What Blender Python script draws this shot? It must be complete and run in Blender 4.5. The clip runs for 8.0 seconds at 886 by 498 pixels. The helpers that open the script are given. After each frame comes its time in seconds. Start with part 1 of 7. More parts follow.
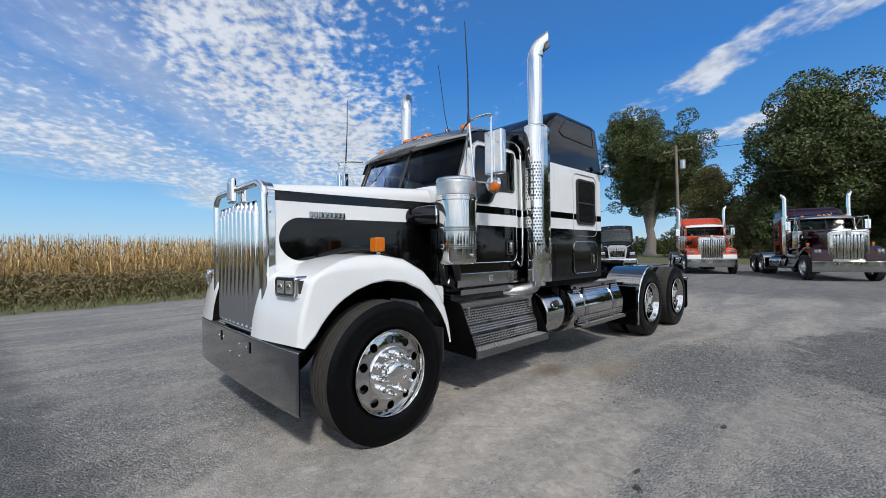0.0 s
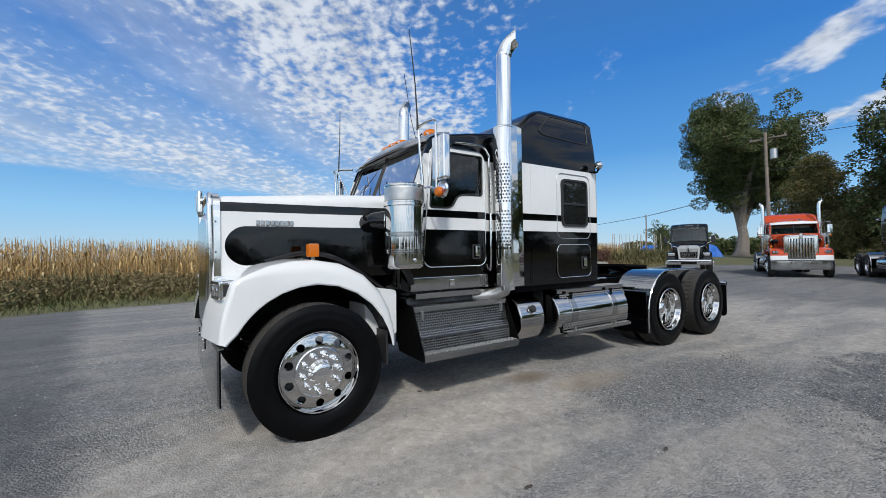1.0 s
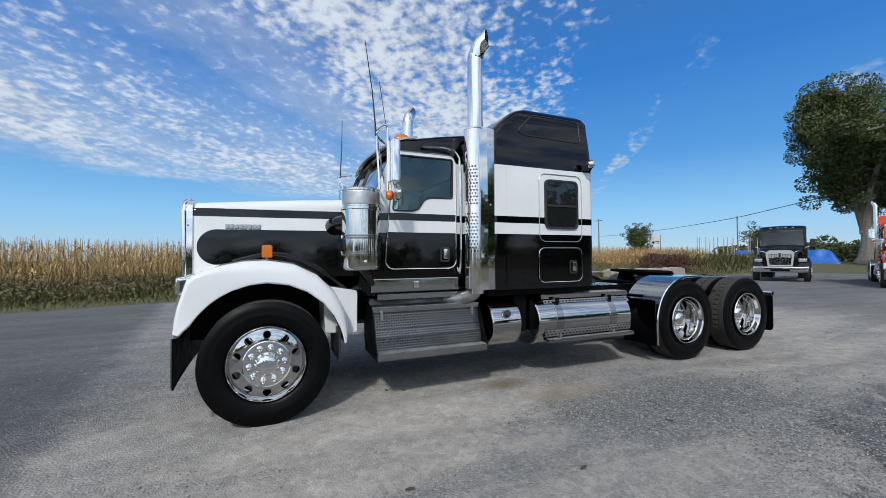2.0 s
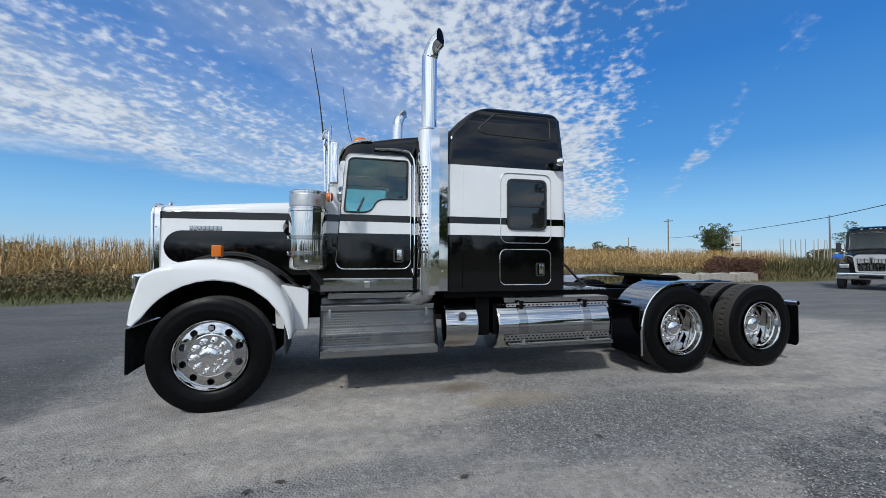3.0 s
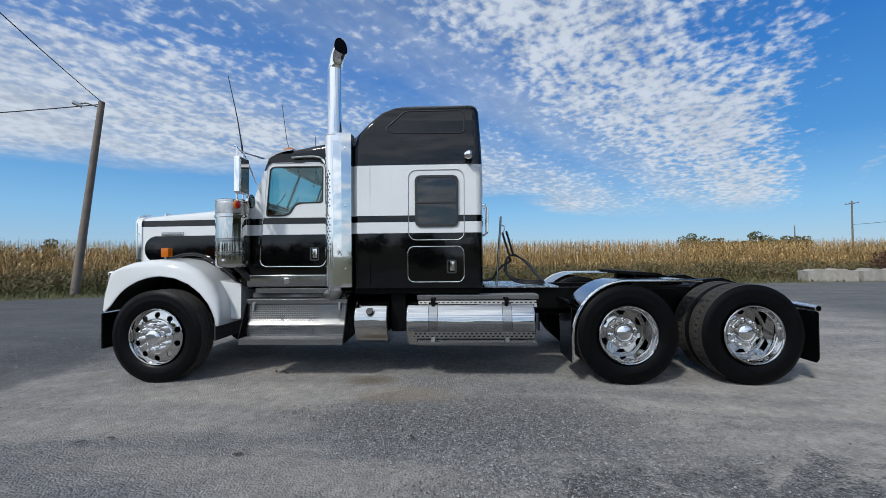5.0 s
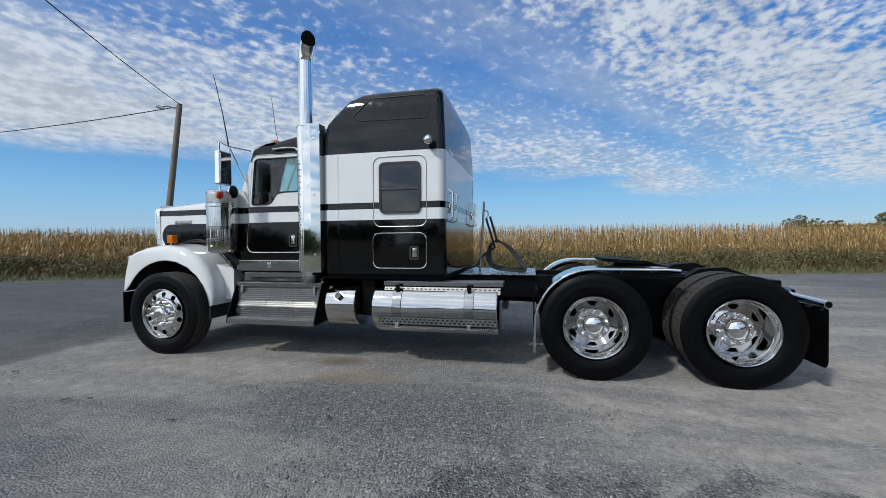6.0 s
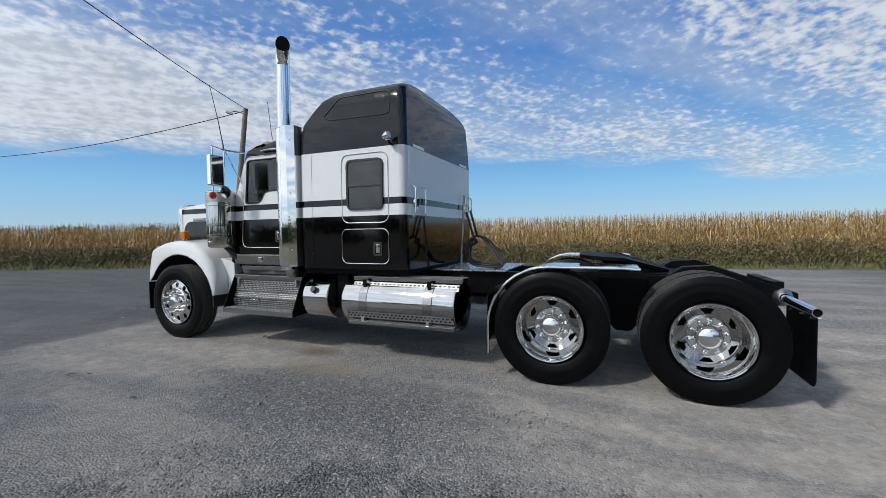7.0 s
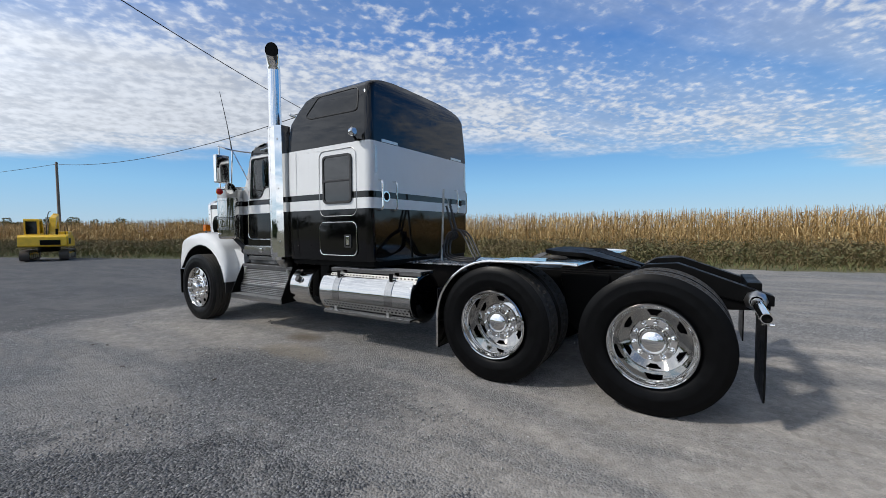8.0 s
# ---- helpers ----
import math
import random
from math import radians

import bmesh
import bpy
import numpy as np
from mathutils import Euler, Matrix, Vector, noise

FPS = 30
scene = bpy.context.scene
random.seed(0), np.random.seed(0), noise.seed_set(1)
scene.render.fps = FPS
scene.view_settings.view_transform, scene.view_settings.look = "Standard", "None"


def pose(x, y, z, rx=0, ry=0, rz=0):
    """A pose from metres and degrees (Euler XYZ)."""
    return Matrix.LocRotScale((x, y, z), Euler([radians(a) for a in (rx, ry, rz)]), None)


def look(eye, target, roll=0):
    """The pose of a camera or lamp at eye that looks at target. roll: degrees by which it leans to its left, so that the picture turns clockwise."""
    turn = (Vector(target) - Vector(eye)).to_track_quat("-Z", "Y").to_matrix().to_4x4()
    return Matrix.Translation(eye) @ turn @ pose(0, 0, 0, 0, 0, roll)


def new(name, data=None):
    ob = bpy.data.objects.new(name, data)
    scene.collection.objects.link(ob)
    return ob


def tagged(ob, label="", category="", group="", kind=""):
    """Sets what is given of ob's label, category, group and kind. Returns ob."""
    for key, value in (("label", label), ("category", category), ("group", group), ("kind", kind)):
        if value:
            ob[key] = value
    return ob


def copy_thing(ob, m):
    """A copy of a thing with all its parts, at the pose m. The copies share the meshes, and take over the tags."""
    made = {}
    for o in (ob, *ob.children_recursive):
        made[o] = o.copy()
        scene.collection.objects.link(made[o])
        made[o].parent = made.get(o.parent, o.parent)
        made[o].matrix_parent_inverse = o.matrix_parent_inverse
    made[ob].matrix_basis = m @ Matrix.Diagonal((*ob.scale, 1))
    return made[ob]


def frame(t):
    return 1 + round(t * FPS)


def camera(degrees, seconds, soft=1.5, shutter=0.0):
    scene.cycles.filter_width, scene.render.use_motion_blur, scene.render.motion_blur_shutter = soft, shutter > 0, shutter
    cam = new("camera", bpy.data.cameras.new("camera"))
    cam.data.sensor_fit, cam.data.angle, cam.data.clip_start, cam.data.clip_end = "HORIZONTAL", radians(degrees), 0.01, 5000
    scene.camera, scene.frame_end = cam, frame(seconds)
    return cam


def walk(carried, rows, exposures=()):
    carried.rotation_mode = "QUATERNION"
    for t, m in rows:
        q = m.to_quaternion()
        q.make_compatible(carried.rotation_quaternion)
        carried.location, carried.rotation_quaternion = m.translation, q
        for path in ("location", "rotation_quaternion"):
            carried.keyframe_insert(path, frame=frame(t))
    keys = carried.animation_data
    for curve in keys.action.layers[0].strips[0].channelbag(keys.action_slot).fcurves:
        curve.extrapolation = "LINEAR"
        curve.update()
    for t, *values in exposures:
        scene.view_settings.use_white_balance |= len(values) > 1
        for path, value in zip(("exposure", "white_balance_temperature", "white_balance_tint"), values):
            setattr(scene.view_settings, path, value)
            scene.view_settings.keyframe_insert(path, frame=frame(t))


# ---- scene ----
cam = camera(94.9, 8.0, soft=0.85)
PATH = [
    (0, (-1.838, -3.672, 1.385), (-0.45, -2.232, 1.399), -0.8),
    (0.5, (-1.401, -4.066, 1.38), (-0.129, -2.523, 1.403), -0.9),
    (1, (-0.986, -4.423, 1.402), (0.131, -2.765, 1.426), -1.0),
    (1.2, (-0.791, -4.529, 1.376), (0.257, -2.826, 1.408), -0.7),
    (2.3, (0.309, -5.141, 1.386), (1.02, -3.273, 1.433), -0.3),
    (2.5, (0.539, -5.203, 1.387), (1.191, -3.313, 1.438), -0.1),
    (3, (1.092, -5.384, 1.38), (1.608, -3.452, 1.429), 0.2),
    (3.5, (1.661, -5.527, 1.384), (2.033, -3.562, 1.437), 0.1),
    (4, (2.238, -5.6, 1.419), (2.468, -3.614, 1.473), -0.0),
    (4.5, (2.859, -5.722, 1.417), (2.942, -3.724, 1.461), -0.3),
    (4.7, (3.105, -5.729, 1.384), (3.127, -3.729, 1.422), -0.4),
    (5.8, (4.466, -5.587, 1.402), (4.091, -3.623, 1.389), -0.5),
    (6, (4.694, -5.535, 1.394), (4.26, -3.583, 1.355), -0.5),
    (6.5, (5.277, -5.319, 1.422), (4.667, -3.415, 1.358), -0.5),
    (7, (5.854, -5.133, 1.438), (5.085, -3.288, 1.357), -0.8),
    (7.5, (6.361, -4.834, 1.422), (5.44, -3.061, 1.333), -0.8),
    (8, (6.945, -4.585, 1.396), (5.863, -2.905, 1.298), -0.5),
]
walk(cam, [(t, look(eye, target, roll)) for t, eye, target, roll in PATH], exposures=[(0.0, -0.12, 6280, 10), (1.0, -0.12, 6230, 9), (2.5, -0.18, 6030, 8), (4.5, -0.29, 6010, 8), (6.0, -0.29, 6080, 8), (7.0, -0.22, 6230, 9), (8.0, -0.16, 6330, 10)])


# ---------- light ----------
SUN_EL, SUN_AZ = radians(41.0), math.atan2(-0.83, -0.55)
world = bpy.data.worlds.new("sky")
scene.world = world
world.use_nodes = True


def sky_nodes():
    nt = world.node_tree
    N, L = nt.nodes, nt.links
    N.clear()

    def math_node(op, a, b=None, c=None):
        n = N.new("ShaderNodeMath")
        n.operation = op
        for i, v in enumerate((a, b, c)):
            if v is None:
                continue
            if isinstance(v, (int, float)):
                n.inputs[i].default_value = v
            else:
                L.new(v, n.inputs[i])
        return n.outputs[0]

    def smooth(v, lo, hi, to0=0.0, to1=1.0):
        n = N.new("ShaderNodeMapRange")
        n.interpolation_type = "SMOOTHSTEP"
        L.new(v, n.inputs[0])
        for i, x in enumerate((lo, hi, to0, to1)):
            n.inputs[1 + i].default_value = x
        return n.outputs[0]

    def noise_node(vec, scale, detail, rough, sx=1.0, sy=1.0, turn=0.0, shift=0.0, distortion=0.0):
        first = N.new("ShaderNodeMapping")
        first.inputs["Rotation"].default_value = (0, 0, turn)
        L.new(vec, first.inputs[0])
        vec = first.outputs[0]
        m = N.new("ShaderNodeMapping")
        m.inputs["Scale"].default_value = (sx, sy, 1)
        m.inputs["Location"].default_value = (shift, shift * 0.7, shift * 0.3)
        L.new(vec, m.inputs[0])
        n = N.new("ShaderNodeTexNoise")
        n.inputs["Scale"].default_value = scale
        n.inputs["Detail"].default_value = detail
        n.inputs["Roughness"].default_value = rough
        n.inputs["Distortion"].default_value = distortion
        L.new(m.outputs[0], n.inputs["Vector"])
        return n.outputs[0]

    sky = N.new("ShaderNodeTexSky")
    sky.sky_type = "NISHITA"
    sky.sun_disc = False
    sky.sun_elevation = SUN_EL
    sky.sun_rotation = math.pi / 2 - SUN_AZ
    sky.air_density, sky.dust_density, sky.ozone_density = 1.0, 0.0, 3.0
    coord = N.new("ShaderNodeTexCoord")
    sep = N.new("ShaderNodeSeparateXYZ")
    L.new(coord.outputs["Generated"], sep.inputs[0])
    height = math_node("MAXIMUM", sep.outputs[2], 0.03)
    u, v = math_node("DIVIDE", sep.outputs[0], height), math_node("DIVIDE", sep.outputs[1], height)
    comb = N.new("ShaderNodeCombineXYZ")
    L.new(u, comb.inputs[0]), L.new(v, comb.inputs[1])
    flat = comb.outputs[0]
    # the cloud layer seen with some thickness: less squeezed towards the horizon
    lift = math_node("ADD", height, 0.17)
    dome = N.new("ShaderNodeCombineXYZ")
    L.new(math_node("DIVIDE", sep.outputs[0], lift), dome.inputs[0]), L.new(math_node("DIVIDE", sep.outputs[1], lift), dome.inputs[1])
    dome = dome.outputs[0]
    # the broad sheet lies north of a slanting line, in long lanes side by side, and ends far out over the fields
    wobble = noise_node(flat, 0.8, 3, 0.55)
    sway = math_node("SUBTRACT", wobble, 0.5)
    across = math_node("ADD", math_node("SUBTRACT", v, math_node("MULTIPLY", u, 1.3)), math_node("MULTIPLY", sway, 0.9))
    lanes = N.new("ShaderNodeValToRGB")
    L.new(math_node("DIVIDE", math_node("ADD", across, 1.0), 10.0), lanes.inputs[0])
    # red: how closely the small clouds stand; green: thin veil
    stops = ((0.03, 0.0, 0.0), (0.075, 0.38, 0.0), (0.13, 0.6, 0.04), (0.19, 0.77, 0.1), (0.25, 0.74, 0.16), (0.31, 0.5, 0.5), (0.35, 0.42, 0.42), (0.385, 0.36, 0.2), (0.42, 0.42, 0.3), (0.47, 0.52, 0.48), (0.6, 0.6, 0.52), (0.7, 0.6, 0.7), (0.8, 0.62, 0.95))
    el = lanes.color_ramp.elements
    while len(el) < len(stops):
        el.new(0.5)
    for e, (p, r, g) in zip(el, stops):
        e.position, e.color = p, (r, g, 0, 1)
    parts_ = N.new("ShaderNodeSeparateColor")
    L.new(lanes.outputs[0], parts_.inputs[0])
    close, thin = parts_.outputs[0], parts_.outputs[1]
    thick = math_node("MULTIPLY", smooth(u, -2.9, -1.25, 0.9, 0.0), smooth(across, 3.2, 4.7))
    far = math_node("ADD", math_node("SUBTRACT", v, math_node("MULTIPLY", u, 0.65)), math_node("MULTIPLY", sway, 3.0))
    far = math_node("SUBTRACT", far, smooth(u, 1.0, 3.0, 0.0, 2.2))
    reach = math_node("MULTIPLY", smooth(far, 5.2, 7.0, 1.0, 0.0), smooth(sep.outputs[2], 0.07, 0.12))
    broad = noise_node(dome, 1.6, 3, 0.55, 0.6, 1.3, -0.95, 3.1, 0.4)
    puffs = noise_node(dome, 22.0, 3.0, 0.5, 1.0, 1.05, -0.95, 0.0, 0.1)
    lumps = noise_node(dome, 7.5, 3, 0.5, 0.95, 1.1, -0.95, 6.0, 0.2)
    veil = noise_node(dome, 1.5, 6, 0.6, 0.35, 1.6, -0.92, 5.0, 0.5)
    body = math_node("ADD", math_node("MULTIPLY", puffs, 0.62), math_node("ADD", math_node("MULTIPLY", lumps, 0.3), math_node("MULTIPLY", broad, 0.42)))
    cover = smooth(math_node("ADD", body, math_node("MULTIPLY", math_node("SUBTRACT", close, 0.5), 0.4)), 0.61, 0.85, 0.0, 0.93)
    cover = math_node("MULTIPLY", cover, smooth(close, 0.0, 0.4))
    haze = math_node("MAXIMUM", math_node("MULTIPLY", thin, smooth(veil, 0.3, 0.62, 0.3, 0.95)), math_node("MULTIPLY", thick, smooth(veil, 0.25, 0.55, 0.62, 1.0)))
    cover = math_node("SUBTRACT", 1.0, math_node("MULTIPLY", math_node("SUBTRACT", 1.0, cover), math_node("SUBTRACT", 1.0, haze)))
    main = math_node("MULTIPLY", cover, reach)
    # stray rows of shreds in the clear part of the sky
    shred = noise_node(dome, 4.5, 4, 0.55, 0.8, 1.2, -0.9, 9.0, 0.3)

    def row(at, width, thick):
        off = math_node("ABSOLUTE", math_node("SUBTRACT", math_node("ADD", across, math_node("MULTIPLY", sway, -0.7)), at))
        return smooth(off, width * 0.3, width, thick, 0.0)

    early = smooth(v, 1.0, 1.8, 1.0, 0.0)
    rows_ = math_node("MAXIMUM", math_node("MULTIPLY", row(-1.3, 0.3, 0.75), smooth(v, 1.0, 1.5)), math_node("MULTIPLY", math_node("MAXIMUM", row(-2.95, 0.55, 0.95), row(-4.7, 0.7, 0.9)), early))
    stray = math_node("MULTIPLY", smooth(math_node("ADD", math_node("MULTIPLY", rows_, 0.3), math_node("ADD", math_node("MULTIPLY", shred, 0.75), math_node("MULTIPLY", puffs, 0.25))), 0.68, 0.92), smooth(rows_, 0.0, 0.4))
    stray = math_node("MULTIPLY", stray, smooth(sep.outputs[2], 0.1, 0.2, 0.0, 0.9))
    # thin bright cloud on the sunny side
    toward = N.new("ShaderNodeVectorMath")
    toward.operation = "DOT_PRODUCT"
    toward.inputs[1].default_value = (math.cos(SUN_AZ) * math.cos(SUN_EL), math.sin(SUN_AZ) * math.cos(SUN_EL), math.sin(SUN_EL))
    L.new(coord.outputs["Generated"], toward.inputs[0])
    near_sun = toward.outputs["Value"]
    sunny = math_node("MULTIPLY", smooth(near_sun, 0.6, 0.95, 0.0, 0.8), smooth(broad, 0.3, 0.55, 0.55, 1.0))
    sunny = math_node("MULTIPLY", sunny, smooth(sep.outputs[2], 0.02, 0.12))
    # broken bright cloud over the southern half of the sky
    heavy = noise_node(dome, 2.6, 4, 0.55, 1.0, 1.2, -0.4, 4.0, 0.3)
    south = math_node("MULTIPLY", smooth(sep.outputs[1], -0.4, -0.05, 0.95, 0.0), smooth(heavy, 0.42, 0.6, 0.25, 1.0))
    sunny = math_node("MAXIMUM", sunny, south)
    # the white veil goes on round the south-west
    west = math_node("MULTIPLY", smooth(u, -3.3, -1.9, 0.92, 0.0), math_node("MULTIPLY", smooth(v, -0.4, 1.0, 1.0, 0.0), smooth(sep.outputs[2], 0.03, 0.1)))
    sunny = math_node("MAXIMUM", sunny, west)
    total = math_node("MINIMUM", math_node("MAXIMUM", math_node("MAXIMUM", main, stray), sunny), 0.95)
    vivid = N.new("ShaderNodeHueSaturation")
    vivid.inputs["Saturation"].default_value = 1.35
    L.new(sky.outputs[0], vivid.inputs["Color"])
    grade = N.new("ShaderNodeValToRGB")
    for el, (p, c) in zip([grade.color_ramp.elements[0], grade.color_ramp.elements[1]] + [grade.color_ramp.elements.new(q) for q in (0.1, 0.22, 0.4)], ((0.0, (4.8, 6.7, 8.6, 1)), (1.0, (0.4, 1.6, 5.2, 1)), (0.1, (3.3, 6.4, 9.6, 1)), (0.22, (1.3, 3.9, 8.2, 1)), (0.4, (0.6, 2.5, 7.0, 1)))):
        el.position, el.color = p, c
    L.new(sep.outputs[2], grade.inputs[0])
    pale = N.new("ShaderNodeMix")
    pale.data_type = "RGBA"
    pale.inputs[0].default_value = 0.8
    L.new(vivid.outputs[0], pale.inputs[6])
    L.new(grade.outputs[0], pale.inputs[7])
    blue = N.new("ShaderNodeBackground")
    L.new(pale.outputs[2], blue.inputs[0])
    blue.inputs[1].default_value = SKY
    cloud = N.new("ShaderNodeBackground")
    cloud.inputs[0].default_value = (0.9, 0.94, 1.0, 1)
    L.new(math_node("MULTIPLY", smooth(near_sun, 0.2, 1.0, CLOUD, CLOUD * 2.0), smooth(math_node("ADD", math_node("MULTIPLY", puffs, 0.5), math_node("MULTIPLY", lumps, 0.5)), 0.35, 0.65, 0.82, 1.12)), cloud.inputs[1])
    mix = N.new("ShaderNodeMixShader")
    L.new(total, mix.inputs[0]), L.new(blue.outputs[0], mix.inputs[1]), L.new(cloud.outputs[0], mix.inputs[2])
    out = N.new("ShaderNodeOutputWorld")
    L.new(mix.outputs[0], out.inputs[0])


SKY, CLOUD = 0.1, 0.8
sky_nodes()
sun = new("sun", bpy.data.lights.new("sun", "SUN"))
sun.data.energy, sun.data.angle, sun.data.color = 2.75, radians(4.5), (1.0, 0.94, 0.85)
sun.matrix_world = look((math.cos(SUN_AZ) * 60, math.sin(SUN_AZ) * 60, math.tan(SUN_EL) * 60), (0, 0, 0))


# ---------- materials ----------
class Mat:
    """A node material under construction."""

    def __init__(self, name, color=(0.5, 0.5, 0.5), rough=0.5, metal=0.0, **extra):
        self.m = bpy.data.materials.new(name)
        self.m.use_nodes = True
        self.N, self.L = self.m.node_tree.nodes, self.m.node_tree.links
        self.b = self.N["Principled BSDF"]
        self.set("Base Color", (*color, 1)), self.set("Roughness", rough), self.set("Metallic", metal)
        for k, v in extra.items():
            self.set(k.replace("_", " "), v)

    def set(self, k, v):
        i = self.b.inputs[k]
        if hasattr(v, "links"):
            self.L.new(v, i)
        else:
            i.default_value = v
        return self

    def coord(self, which="Object"):
        return self.N.new("ShaderNodeTexCoord").outputs[which]

    def position(self):
        return self.N.new("ShaderNodeNewGeometry").outputs["Position"]

    def noise(self, vec, scale, detail=3, rough=0.5, stretch=(1, 1, 1), distortion=0.0):
        m = self.N.new("ShaderNodeMapping")
        m.inputs["Scale"].default_value = stretch
        self.L.new(vec, m.inputs[0])
        n = self.N.new("ShaderNodeTexNoise")
        n.inputs["Scale"].default_value, n.inputs["Detail"].default_value = scale, detail
        n.inputs["Roughness"].default_value, n.inputs["Distortion"].default_value = rough, distortion
        self.L.new(m.outputs[0], n.inputs["Vector"])
        return n.outputs[0]

    def noise_vec(self, vec, scale):
        n = self.N.new("ShaderNodeTexNoise")
        n.inputs["Scale"].default_value = scale
        self.L.new(vec, n.inputs["Vector"])
        return n.outputs["Color"]

    def voronoi(self, vec, scale, feature="F1", out="Distance"):
        n = self.N.new("ShaderNodeTexVoronoi")
        n.feature = feature
        n.inputs["Scale"].default_value = scale
        self.L.new(vec, n.inputs["Vector"])
        return n.outputs[out]

    def math(self, op, a, b=0.0, c=None):
        n = self.N.new("ShaderNodeMath")
        n.operation = op
        for i, v in enumerate((a, b, c)):
            if v is None:
                continue
            if hasattr(v, "links"):
                self.L.new(v, n.inputs[i])
            else:
                n.inputs[i].default_value = v
        return n.outputs[0]

    def xyz(self, vec):
        n = self.N.new("ShaderNodeSeparateXYZ")
        self.L.new(vec, n.inputs[0])
        return n.outputs

    def ramp(self, fac, *stops, constant=False):
        n = self.N.new("ShaderNodeValToRGB")
        n.color_ramp.interpolation = "CONSTANT" if constant else "LINEAR"
        e = n.color_ramp.elements
        while len(e) < len(stops):
            e.new(0.5)
        for el, (p, c) in zip(e, stops):
            el.position = p
            el.color = (*c, 1) if isinstance(c, tuple) else (c, c, c, 1)
        self.L.new(fac, n.inputs[0])
        return n.outputs[0]

    def span(self, v, lo, hi, a=0.0, b=1.0):
        n = self.N.new("ShaderNodeMapRange")
        n.interpolation_type = "SMOOTHSTEP"
        self.L.new(v, n.inputs[0])
        for i, x in enumerate((lo, hi, a, b)):
            n.inputs[1 + i].default_value = x
        return n.outputs[0]

    def mix(self, fac, a, b, blend="MIX"):
        n = self.N.new("ShaderNodeMix")
        n.data_type, n.blend_type = "RGBA", blend
        for i, v in ((0, fac), (6, a), (7, b)):
            if hasattr(v, "links"):
                self.L.new(v, n.inputs[i])
            elif i == 0:
                n.inputs[0].default_value = v
            else:
                n.inputs[i].default_value = (*v, 1)
        return n.outputs[2]

    def bump(self, h, strength=0.2, distance=0.01):
        n = self.N.new("ShaderNodeBump")
        n.inputs["Strength"].default_value, n.inputs["Distance"].default_value = strength, distance
        self.L.new(h, n.inputs["Height"])
        self.L.new(n.outputs[0], self.b.inputs["Normal"])
        return self

    def random(self):
        return self.N.new("ShaderNodeObjectInfo").outputs["Random"]

    def island(self):
        return self.N.new("ShaderNodeNewGeometry").outputs["Random Per Island"]


def worn(name, color, rough=0.5, metal=0.0, scale=8.0, vary=0.18, bump=0.0, fine=90.0, **extra):
    """A surface with broad tone changes, fine grain and uneven gloss."""
    k = Mat(name, color, rough, metal, **extra)
    c = k.coord()
    big, small = k.noise(c, scale, 4, 0.6), k.noise(c, fine, 2, 0.5)
    both = k.math("ADD", k.math("MULTIPLY", big, 0.7), k.math("MULTIPLY", small, 0.3))
    dark = tuple(v * (1 - vary) for v in color)
    light = tuple(min(1, v * (1 + vary)) for v in color)
    k.set("Base Color", k.ramp(both, (0.3, dark), (0.7, light)))
    k.set("Roughness", k.span(both, 0.3, 0.7, max(0.02, rough * 0.8), min(1, rough * 1.25)))
    if bump:
        k.bump(small, bump, 0.004)
    return k.m


def chrome(name, tone=0.88, rough=0.07, scale=5.0, wave=0.015):
    k = Mat(name, (tone, tone * 0.985, tone * 0.955), rough, 1.0)
    c = k.coord()
    smear = k.noise(c, scale, 4, 0.6)
    k.set("Roughness", k.span(smear, 0.35, 0.75, rough * 0.6, rough * 1.9))
    if wave:
        k.bump(k.noise(c, 2.0, 1), wave, 0.01)
    return k.m


def two_tone(name, base, dark, layout):
    """Gloss paint in two colours, laid out in the truck's own metres."""
    k = Mat(name, base, 0.1, 0.0, Specular_IOR_Level=0.5)
    c = k.coord()
    x, y, z = k.xyz(c)
    between = lambda v, lo, hi: k.math("MULTIPLY", k.math("GREATER_THAN", v, lo), k.math("LESS_THAN", v, hi))
    if layout == "cab":
        m = k.math("MAXIMUM", k.math("LESS_THAN", z, 1.645), between(z, 1.77, 1.845))
        m = k.math("MAXIMUM", m, k.math("GREATER_THAN", z, 2.42))
    elif layout == "door":
        m = k.math("MAXIMUM", k.math("LESS_THAN", z, 1.65), between(z, 1.775, 1.85))
    elif layout == "hood":
        dx, dz = k.math("SUBTRACT", x, -0.435), k.math("SUBTRACT", z, 1.50)
        r = k.math("SQRT", k.math("ADD", k.math("MULTIPLY", dx, dx), k.math("MULTIPLY", dz, dz)))
        blob = k.math("LESS_THAN", r, 0.168)
        body = k.math("MULTIPLY", between(z, 1.332, 1.668), k.math("GREATER_THAN", x, -0.435))
        m = k.math("MAXIMUM", blob, body)
        m = k.math("MAXIMUM", m, k.math("MULTIPLY", k.math("LESS_THAN", z, 1.668), k.math("GREATER_THAN", x, 0.1)))
        m = k.math("MAXIMUM", m, k.math("MULTIPLY", between(z, 1.79, 1.868), k.math("GREATER_THAN", x, -0.66)))
    elif layout == "skirt":
        m = k.math("LESS_THAN", z, 1.0)
    else:
        m = None
    grime = k.noise(c, 2.2, 5, 0.65)
    light = k.ramp(grime, (0.3, tuple(v * 0.94 for v in base)), (0.7, base))
    if m is None:
        k.set("Base Color", light)
    else:
        k.set("Base Color", k.mix(m, light, dark))
    k.set("Roughness", k.span(k.noise(c, 14, 4), 0.3, 0.8, 0.03, 0.1))
    k.bump(k.noise(c, 1.7, 2), 0.04, 0.02)
    return k.m


